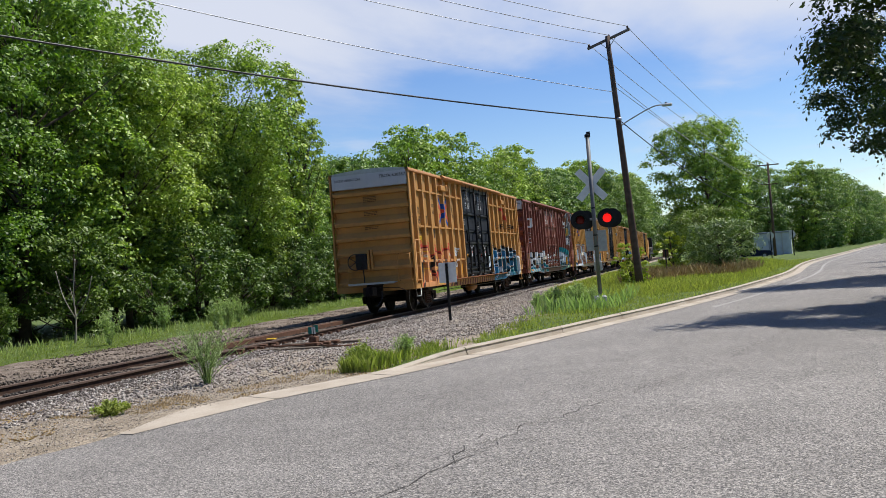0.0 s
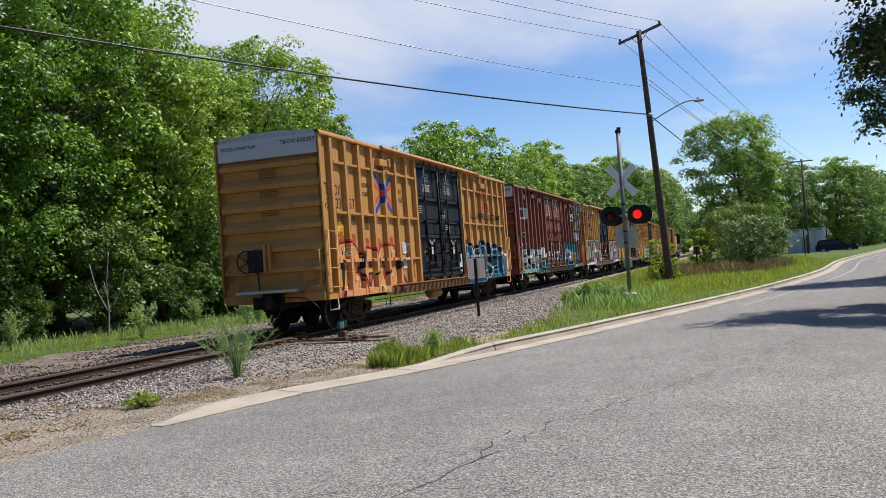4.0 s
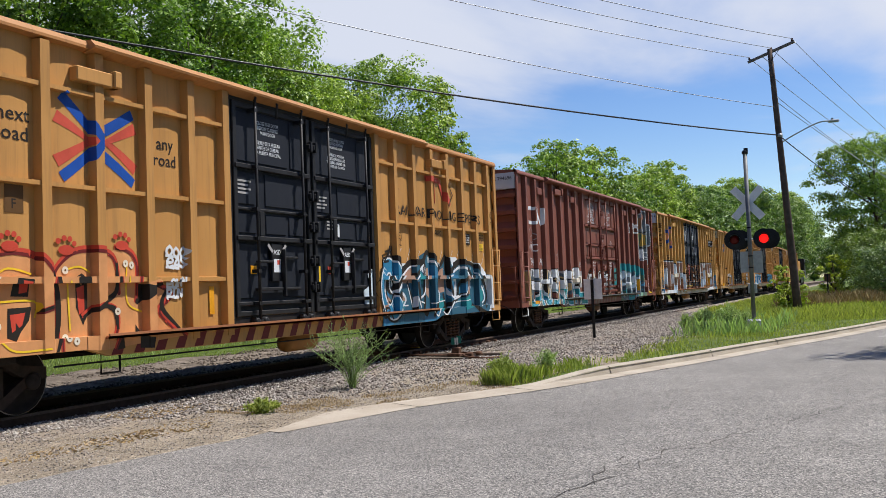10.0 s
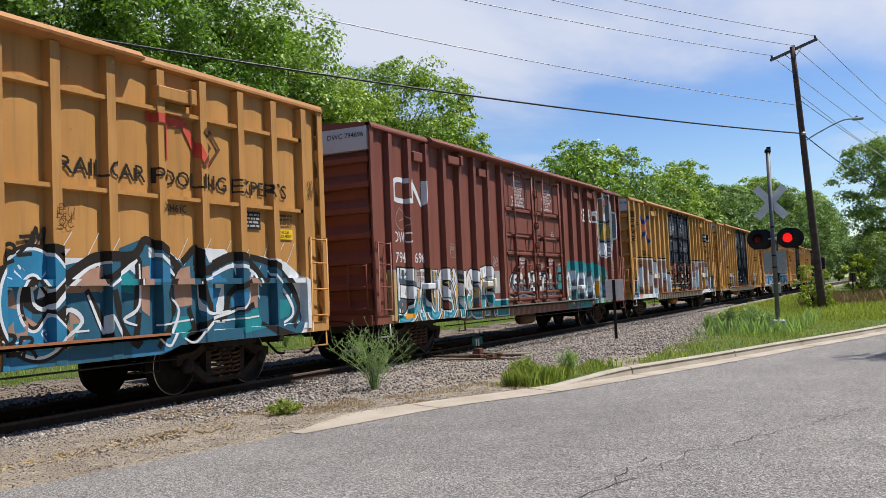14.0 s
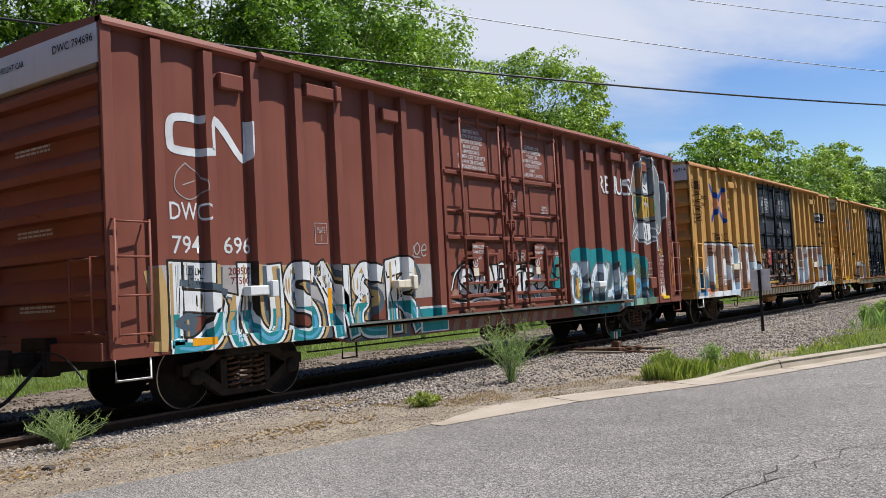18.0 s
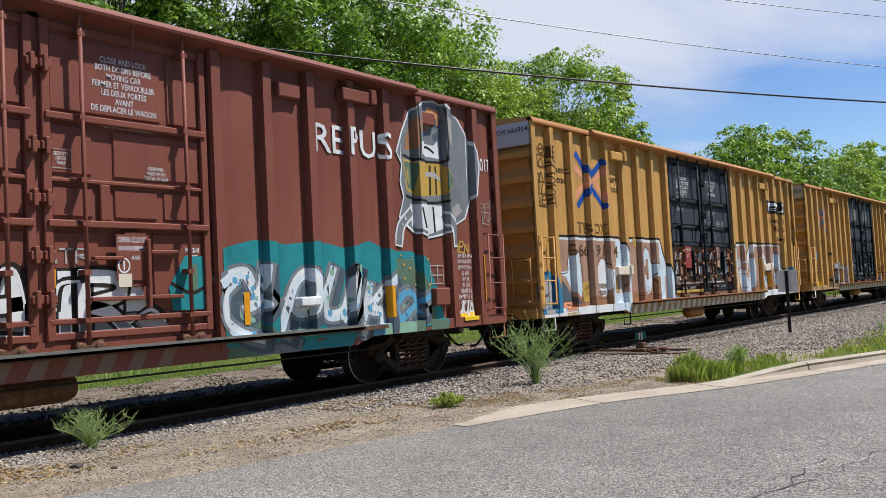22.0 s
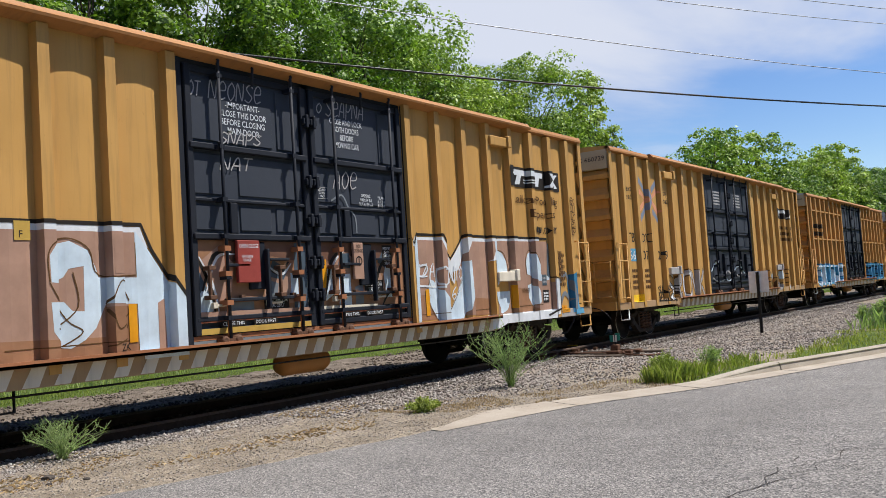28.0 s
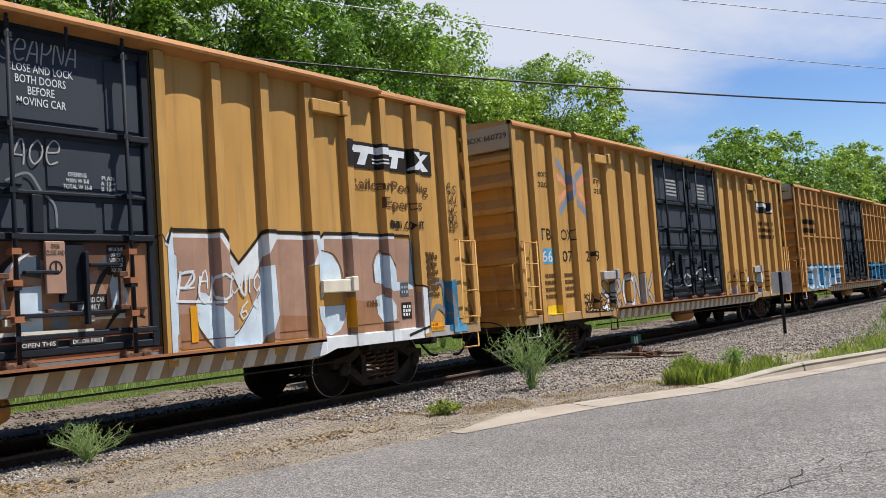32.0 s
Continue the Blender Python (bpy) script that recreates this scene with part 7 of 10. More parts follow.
    shapes(SPRAY_ICE, [(14.62, 2.5), (14.76, 2.5), (14.78, 2.36), (15.0, 2.27), (15.15, 2.1), (15.2, 1.85), (14.9, 1.8), (14.62, 1.6)], [(14.56, 1.48), (15.25, 1.48), (15.22, 1.25), (15.1, 1.1), (14.9, 1.03), (14.7, 1.1), (14.58, 1.3)], [(15.98, 1.82), (15.97, 2.1), (16.06, 2.26), (16.18, 2.3), (16.32, 2.22), (16.42, 2.0), (16.5, 1.82), (16.95, 1.76), (16.97, 1.68), (16.3, 1.66), (16.2, 1.78)], [(15.98, 1.58), (16.2, 1.62), (16.36, 1.42), (16.35, 1.2), (16.18, 1.13), (16.0, 1.3)])
    ov = [(3.0 + 0.31 * math.cos(t) * (1 - 0.12 * math.sin(t)), 1.63 + 0.45 * math.sin(t)) for t in np.linspace(0, 2 * math.pi, 21)[:-1]]
    shapes(SPRAY_WHITE, ov, [(12.9, 2.45), (13.15, 2.1), (13.62, 2.5), (13.4, 2.05), (13.15, 1.85)])
    shapes(SPRAY_PINK, [(3.5, 1.25), (3.5, 1.75), (4.15, 1.72), (4.2, 1.25)], [(6.57, 0.95), (6.57, 1.6), (6.68, 1.65), (6.7, 0.95)], [(5.9, 1.98), (5.9, 2.42), (6.2, 2.42), (6.2, 1.98)])
    shapes(SPRAY_GOLD, [(3.52, 1.28), (3.52, 1.6), (3.7, 1.6), (3.75, 1.28)])
    shapes(SPRAY_SHADE, [(1.0, 1.65), (1.72, 1.06), (1.02, 1.12)], [(16.85, 1.78), (16.95, 2.5), (17.05, 2.5), (17.05, 1.7)])
    blue = [(0.45 + 0.4 * math.cos(t), 1.2 + 0.62 * math.sin(t)) for t in np.linspace(0, math.pi, 11)] + [(0.05, 0.9), (0.85, 0.9)]
    shapes(SPRAY_BLUE, blue, [(17.85, 0.9), (17.8, 1.75), (18.2, 1.85), (18.3, 0.9)])
    shapes(SPRAY_SILVER, [(0.18, 0.9), (0.25, 1.5), (0.45, 1.72), (0.6, 1.5), (0.55, 0.9)])
    shapes(SPRAY_SKY, [(0.02, 1.0), (0.02, 1.5), (0.16, 1.55), (0.14, 1.0)], [(17.95, 0.86), (18.0, 1.1), (18.25, 1.2), (18.4, 0.86)])
    s.drape("graffiti", stroke2d([[(17.35, 0.95), (17.45, 1.6), (17.75, 1.8), (18.0, 1.4), (18.0, 1.0)], [(17.35, 1.0), (17.6, 1.35), (17.9, 1.2)]], 0.1), SPRAY_GREY, "faded blue-grey swirl")
    ol = [[(0.9, 2.58), (3.95, 2.6), (4.2, 2.38), (4.42, 2.08), (4.46, 1.9)], [(4.3, 2.42), (4.4, 2.6), (6.36, 2.6), (6.5, 2.28), (6.95, 1.68)], [(11.86, 2.5), (11.93, 2.42), (12.0, 2.6), (12.84, 2.6), (13.15, 2.16), (13.64, 2.61), (14.66, 2.6), (14.74, 2.48), (14.86, 2.61), (16.95, 2.6), (17.02, 1.75), (17.26, 1.7), (17.26, 1.02), (16.7, 0.9)]]
    s.drape("graffiti", stroke2d(ol, 0.05, soft=False), INK, "black sprayed outline")
    thin = [[(0.8, 1.76), (1.3, 1.78), (1.34, 2.05), (1.55, 2.23), (1.82, 2.2), (1.95, 1.95), (1.98, 1.3), (1.8, 1.08)], [(2.68, 1.4), (2.68, 1.85), (2.85, 2.08), (3.1, 2.08), (3.3, 1.85), (3.32, 1.3)], [(5.05, 1.9), (5.04, 2.2), (5.15, 2.36), (5.37, 2.41), (5.62, 2.28), (5.74, 1.97), (6.25, 1.96)], [(5.05, 1.88), (5.3, 1.45), (5.5, 1.3), (5.25, 1.15)], [(5.4, 2.0), (5.45, 1.6), (5.15, 1.35)], [(5.84, 1.62), (6.0, 1.9), (6.15, 1.65)], [(5.85, 1.55), (5.95, 1.3), (6.18, 1.52), (6.05, 1.2), (5.85, 1.1)],
            [(15.96, 1.82), (15.95, 2.12), (16.06, 2.3), (16.2, 2.33), (16.4, 2.1), (16.52, 1.83)], [(14.8, 2.34), (15.05, 2.27), (15.2, 2.05), (15.24, 1.88)], [(12.46, 1.8), (12.36, 1.5), (12.5, 1.2), (12.7, 1.0)], [(12.98, 1.2), (13.1, 1.22), (13.52, 1.75)], [(4.0, 1.7), (4.1, 1.4), (4.25, 1.8)]]
    s.drape("graffiti", stroke2d(thin, 0.016), INK_BROWN, "thin dark sprayed lines")
    for a, b in ((1.0, 3.2), (4.55, 6.2), (12.15, 13.0), (13.75, 14.45), (15.3, 16.5)):
        s.drape("seam", rect2d(a, b, 1.14, 1.152), INK_BROWN)
    tag = [[(u + 0.17 * p + 0.03 * q, v + 0.24 * q) for p, q in ln] for ch, u, v in (("Z", 12.22, 1.82), ("A", 12.46, 1.83), ("T", 12.82, 1.72), ("O", 12.98, 1.74), ("M", 13.16, 1.75), ("O", 13.38, 1.76), ("6", 13.12, 1.38), ("9", 13.34, 1.4)) for ln in GLYPH[ch]]
    s.drape("graffiti_tag", stroke2d(tag, 0.024, soft=False), SPRAY_WHITE, "hand-lettered white tag")
    T("ZOK", 5.95, 1.03, 0.09, 0.2)
    T("KNH61", 15.75, 1.42, 0.11, 0.3, INK_BROWN)
    s.drape("plate", rect2d(16.62, 16.82, 1.56, 1.8), SPRAY_SHADE)
    bars(s, 16.64, 16.8, 1.6, 1.76, 2, SPRAY_SILVER, 61)
    s.drape("plate", rect2d(16.62, 16.88, 1.18, 1.46), INK)
    bars(s, 16.65, 16.85, 1.22, 1.42, 3, SPRAY_WHITE, 62, 0.7)
    s.drape("placard", rect2d(17.3, 17.68, 0.92, 1.08), TAPE_ORANGE, "orange warning placard")
    T("THIS CAR\nEXCESS HEIGHT", 17.33, 0.94, 0.11, 0.32)
    bars(s, 17.25, 17.6, 1.6, 2.35, 6, INK_BROWN, 26)
    bars(s, 1.05, 1.5, 0.8, 0.9, 2, SPRAY_GOLD, 63)
    T("6", 1.38, 2.14, 0.27, 0.24, INK_BROWN)
    T("66", 1.86, 2.14, 0.27, 0.5, INK_BROWN)
    T("91", 2.68, 2.14, 0.27, 0.45, INK_BROWN)
    T("4", 3.56, 2.12, 0.27, 0.26, INK_BROWN)
    s.drape("placard", rect2d(1.95, 2.32, 1.1, 1.55), SPRAY_GOLD)
    T("LD LMT\nLT WT", 2.0, 1.22, 0.26, 0.38, INK_BROWN)
    T("208000\n78000", 2.72, 1.22, 0.28, 0.42, INK_BROWN)
    s.drape("placard", rect2d(1.06, 1.5, 0.93, 1.12), SIGN_PINK, "faded warning placard")
    T("THIS CAR\nEXCESS HEIGHT", 1.09, 0.96, 0.12, 0.38)
    s.drape("plate", rect2d(4.7, 4.9, 2.38, 2.6), SPRAY_GOLD)
    T("F", 4.76, 2.41, 0.08)
    for u, v in ((6.14, 1.12), (12.3, 1.12), (15.28, 1.12)):
        s.drape("reflector", rect2d(u, u + 0.11, v, v + 0.48), TAPE_ORANGE)
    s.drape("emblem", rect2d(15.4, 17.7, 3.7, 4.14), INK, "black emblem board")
    # bars joined into the letter shapes of the owner's emblem
    s.drape("emblem", poly2d([(15.5, 3.96), (15.56, 4.08), (16.98, 4.08), (16.94, 3.96)], [(15.72, 3.76), (15.82, 3.96), (16.0, 3.96), (15.9, 3.76)], [(16.56, 3.76), (16.62, 3.96), (16.78, 3.96), (16.72, 3.76)], [(17.02, 3.76), (17.3, 3.98), (17.5, 4.08), (17.62, 4.08), (17.4, 3.9), (17.2, 3.76)], [(17.1, 4.08), (17.28, 4.08), (17.6, 3.78), (17.44, 3.76)], [(16.1, 3.86), (16.1, 3.885), (16.5, 3.885), (16.5, 3.86)], [(16.1, 3.8), (16.1, 3.825), (16.5, 3.825), (16.5, 3.8)]), SPRAY_WHITE, "white letter-shaped bar emblem")
    T("Railcar Pooling", 15.55, 3.3, 0.24, 2.0, INK_BROWN)
    T("Experts", 16.25, 3.0, 0.24, 0.98, INK_BROWN)
    bars(s, 16.35, 16.75, 2.72, 2.86, 1, INK, 64, 0.9)
    T(".com", 16.8, 2.71, 0.15, 0.5)
    scribble(s, 18.0, 18.4, 2.7, 3.6, INK_BROWN, 5, 0.02, 24)
    scribble(s, 12.1, 13.3, 1.65, 2.05, SPRAY_WHITE, 1, 0.035, 25)
    bars(s, 17.3, 17.7, 1.5, 2.3, 6, INK_BROWN, 26)
    D = lambda t, u, v, h, w=None, m=SPRAY_WHITE: door_drape(s, 0, text2d(t, u, v, h, w), m)
    D("-IMPORTANT-\nCLOSE THIS DOOR\nBEFORE CLOSING\nMAIN DOOR", 7.72, 3.95, 0.46, 0.9)
    D("CLOSE AND LOCK\nBOTH DOORS\nBEFORE\nMOVING CAR", 10.0, 3.98, 0.48, 0.8)
    for u, v, w, h, word in ((7.55, 4.42, 1.0, 0.26, "NEONSE"), (7.2, 4.42, 0.22, 0.2, "OT"), (7.7, 3.8, 0.8, 0.16, "SNAPS"), (9.92, 4.48, 0.95, 0.26, "SEAPNA"), (9.7, 4.5, 0.14, 0.16, "O"), (7.7, 3.42, 0.6, 0.18, "NAY"[:2] + "T"), (10.0, 3.3, 0.6, 0.28, "AOE")):
        k = len(word)
        ln = [[(u + w * (j + 0.9 * a + 0.25 * b) / k, v + h * b + 0.05 * w * j / k) for a, b in q] for j, ch in enumerate(word) for q in GLYPH[ch]]
        door_drape(s, 0, stroke2d(ln, 0.02), SPRAY_SILVER, "graffiti_tag", 1.409)
    door_drape(s, 0, stroke2d([[(9.95, 3.1), (10.2, 3.2), (10.35, 3.0), (10.5, 2.85), (10.52, 2.6)]], 0.03), SPRAY_GREY, "graffiti_tag", 1.409)
    bm = stroke2d([[(9.62, 3.12), (9.86, 3.12), (9.86, 3.3), (9.62, 3.3), (9.62, 3.12)]], 0.01, soft=False)
    door_drape(s, 0, bm, SPRAY_SILVER, "stencil", 1.409)
    D("SECURITY\nDEVICE\nONLY", 9.65, 3.14, 0.14, 0.18)
    D("OPENING\nMAIN W 8-0\nTOTAL W 16-0", 10.62, 3.05, 0.2, 0.36)
    D("PLAN\nA 12-4\nB 12-4", 11.1, 3.05, 0.18, 0.2)

    def on_door(name, mat, d, *polys, label=""):
        for p in polys:
            door_drape(s, 0, poly2d(p), mat, name, d)

    # lower halves: rusty brown ground, pale and dark sprayed sweeps
    on_door("graffiti", SPRAY_BROWN, 1.4065, [(7.15, 1.38), (7.15, 2.42), (9.36, 2.42), (9.36, 1.38)], [(9.56, 1.38), (9.56, 2.42), (11.75, 2.42), (11.75, 1.38)])
    on_door("graffiti", SPRAY_UMBER, 1.407, [(7.6, 2.1), (7.8, 2.42), (9.3, 2.42), (9.3, 2.1), (8.6, 2.2)], [(9.6, 2.1), (9.6, 2.42), (11.6, 2.42), (11.4, 2.15), (10.4, 2.2)])
    on_door("graffiti", SPRAY_PINK, 1.4075, [(7.2, 1.7), (7.3, 2.15), (7.6, 2.35), (7.85, 2.1), (7.8, 1.7), (7.5, 1.5)], [(8.4, 1.5), (8.45, 2.0), (8.7, 2.15), (9.0, 1.9), (9.0, 1.5)], [(9.9, 2.0), (10.1, 2.3), (10.35, 2.2), (10.3, 1.9)], [(10.75, 1.5), (10.8, 2.0), (11.0, 2.1), (11.15, 1.7), (11.0, 1.45)])
    on_door("graffiti", SPRAY_SHADE, 1.408, [(7.15, 1.5), (7.15, 2.2), (7.24, 2.0), (7.4, 1.7), (7.3, 1.4)], [(8.5, 1.9), (8.6, 2.15), (8.9, 2.0), (8.8, 1.85)], [(9.0, 1.4), (9.05, 2.4), (9.3, 2.4), (9.3, 1.4)], [(10.0, 2.05), (10.1, 2.25), (10.3, 2.25), (10.3, 2.0)], [(11.0, 2.1), (11.15, 2.3), (11.4, 2.25), (11.2, 2.0)])
    on_door("graffiti", SPRAY_ICE, 1.4085, [(7.15, 1.6), (7.3, 1.75), (7.5, 1.6), (7.45, 1.42), (7.15, 1.42)], [(10.0, 1.4), (10.02, 1.9), (10.3, 1.92), (10.3, 1.4)], [(11.2, 1.5), (11.15, 1.9), (11.25, 2.15), (11.4, 1.8), (11.35, 1.5)], [(9.3, 1.5), (9.3, 2.0), (9.38, 2.0), (9.38, 1.5)], [(8.95, 1.6), (8.95, 1.95), (9.1, 1.95), (9.1, 1.6)], [(9.7, 1.5), (9.75, 2.0), (9.85, 2.1), (9.9, 1.6)])
    on_door("graffiti", SPRAY_GREY, 1.4085, [(8.45, 1.5), (8.5, 1.85), (8.7, 1.8), (8.65, 1.45)], [(10.4, 1.42), (10.4, 1.7), (10.6, 1.75), (10.6, 1.42)], [(7.7, 1.4), (7.7, 1.55), (8.2, 1.55), (8.2, 1.4)])
    on_door("reflector", TAPE_ORANGE, 1.409, [(9.62, 1.7), (9.62, 2.15), (9.74, 2.15), (9.74, 1.7)])
    sw = [[(7.2, 2.2), (7.35, 1.95), (7.45, 1.7), (7.5, 1.4)], [(7.3, 1.75), (7.5, 2.2), (7.8, 2.25)], [(9.7, 1.6), (9.85, 2.1), (10.1, 2.3)], [(8.4, 2.1), (8.7, 1.95), (8.9, 2.1)], [(10.85, 1.5), (11.05, 2.0), (11.3, 2.2)], [(11.1, 1.4), (11.3, 1.6), (11.6, 1.5)]]
    door_drape(s, 0, stroke2d(sw, 0.07, taper=0.6), INK, "graffiti", 1.4095)
    door_drape(s, 0, stroke2d([[(a + 0.06, b - 0.02) for a, b in q] for q in sw[:4]], 0.045, taper=0.6), SPRAY_WHITE, "graffiti", 1.4105)
    # pale strips along the middle door rails
    on_door("worn_edge", STRIPE, 1.4725, [(7.2, 2.44), (7.2, 2.5), (9.0, 2.505), (8.4, 2.45)], [(9.62, 2.44), (9.62, 2.505), (11.6, 2.505), (11.6, 2.46)])
    on_door("lower_band", RUST_PAINT, 1.447, [(7.15, 1.29), (7.15, 1.35), (9.35, 1.35), (9.35, 1.29)], [(9.58, 1.29), (9.58, 1.35), (11.7, 1.35), (11.7, 1.29)])
    on_door("lower_band", SPRAY_GOLD, 1.448, [(7.15, 1.13), (7.15, 1.21), (9.3, 1.21), (9.3, 1.13)])
    for a, b, t in ((7.55, 8.0, "CLOSE THIS"), (8.15, 8.6, "DOOR FIRST"), (10.0, 10.45, "OPEN THIS"), (10.6, 11.05, "DOOR FIRST")):
        on_door("stencil", INK, 1.449, [(a, 1.22), (a, 1.3), (b, 1.3), (b, 1.22)])
        door_drape(s, 0, text2d(t, a + 0.03, 1.235, 0.05, b - a - 0.06), SPRAY_WHITE, "lettering", 1.4505)
    part("door_placard", boxes((1.44, 1.50, 7.86, 8.28, 1.82, 2.42), bevel=0.008), DULL_RED, car, "dull red lock plate")
    for txt, u, v, h, w in (("OPEN CLOSE", 7.89, 2.31, 0.06, 0.36), ("ANTI-SPIN\nDEVICE", 7.93, 2.12, 0.09, 0.2)):
        door_drape(s, 0, text2d(txt, u, v, h, w), SPRAY_WHITE, "lettering", 1.5035)
    part("door_placard", boxes((1.44, 1.49, 10.32, 10.56, 1.82, 2.42), bevel=0.008), SPRAY_PINK, car, "dusty tan lock plate")
    door_drape(s, 0, stroke2d([[(10.44 + 0.07 * math.cos(t), 2.12 + 0.07 * math.sin(t)) for t in np.linspace(0, 6.283, 17)], [(10.44, 2.07), (10.44, 2.17)]], 0.02, soft=False), INK, "stencil", 1.494)
    door_drape(s, 0, text2d("OPEN\nCLOSE AND", 10.33, 2.26, 0.13, 0.22), INK, "lettering", 1.494)
    for u in (7.64, 9.04, 9.96, 11.4):
        bm = bmesh.new()
        tube(bm, [(1.52, u, 0.98), (1.52, u, 2.44)], 0.0285, 8)
        for z in (1.55, 1.95, 2.3):
            box(bm, 1.40, 1.56, u - 0.055, u + 0.055, z - 0.035, z + 0.035)
        part("lock_rod_sleeve", bm, RUST_TRACK, car, "rusty lower end of a locking rod")
    on_door("lower_band", SPRAY_GREY, 1.4235, [(7.1, 1.0), (7.1, 1.05), (11.85, 1.05), (11.85, 1.0)])
    on_door("lower_band", RUST_TRACK, 1.424, [(7.1, 1.055), (7.1, 1.115), (11.85, 1.115), (11.85, 1.055)])
    on_door("lower_band", SPRAY_PINK, 1.446, [(7.15, 1.36), (7.15, 1.44), (9.3, 1.42), (9.3, 1.36)])
    on_door("lower_band", STRIPE, 1.446, [(9.6, 1.36), (9.6, 1.42), (10.9, 1.4), (10.9, 1.36)])
    for a, b, v, w, t in ((10.66, 11.08, 1.62, 0.15, "STANDARD CAR\nSEAL ONLY"), (8.42, 8.86, 1.45, 0.13, "STANDARD CAR\nSEAL ONLY"), (11.16, 11.36, 2.06, 0.3, "IMPORTANT\nDO NOT\nLUBRICATE\nDOOR OR\nROLLERS")):
        on_door("stencil", INK, 1.412, [(a - 0.03, v - 0.03), (a - 0.03, v + w + 0.03), (b + 0.03, v + w + 0.03), (b + 0.03, v - 0.03)])
        door_drape(s, 0, text2d(t, a, v, w, b - a), SPRAY_WHITE, "lettering", 1.4135)
    for u0, u1 in ((7.2, 9.3), (9.62, 11.7)):
        for k in range(4):
            u = u0 + 0.25 + k * (u1 - u0) / 4.2
            part("hinge_lug", boxes((1.40, 1.47, u - 0.03, u + 0.05, 1.48 + 0.09 * (k % 2), 1.56 + 0.09 * (k % 2)), (1.40, 1.45, u + 0.05, u + 0.28, 1.5 + 0.09 * (k % 2), 1.535 + 0.09 * (k % 2)), bevel=0.006), RUST_STEEL if k % 2 else STRIPE, car, "worn locking lug")
    for u in (7.4, 8.7, 9.85, 11.3):
        part("lock_bracket", boxes((1.42, 1.56, u - 0.1, u + 0.02, 2.0, 2.06), (1.42, 1.56, u - 0.1, u + 0.02, 1.6, 1.66), (1.5, 1.55, u - 0.09, u - 0.05, 1.6, 2.06), bevel=0.006), RUST_STEEL, car, "rusty lock rod bracket")
    for u in (3.88, 15.0):
        track_box(car, u, 4.58, ORANGE2)
        track_box(car, u, 1.78, STRIPE)
    for a, b, m in ((0.1, 0.9, STRIPE), (0.9, 3.9, SPRAY_WHITE), (14.9, 17.2, SPRAY_WHITE), (17.2, 18.2, SPRAY_SILVER)):
        door_drape(s, 0, poly2d([(a, 0.825), (b, 0.825), (b, 0.995), (a, 0.995)]), m, "graffiti", 1.4945)
    sill_stripes(s, STRIPE, 0.38)
    TRAIN.append(car)


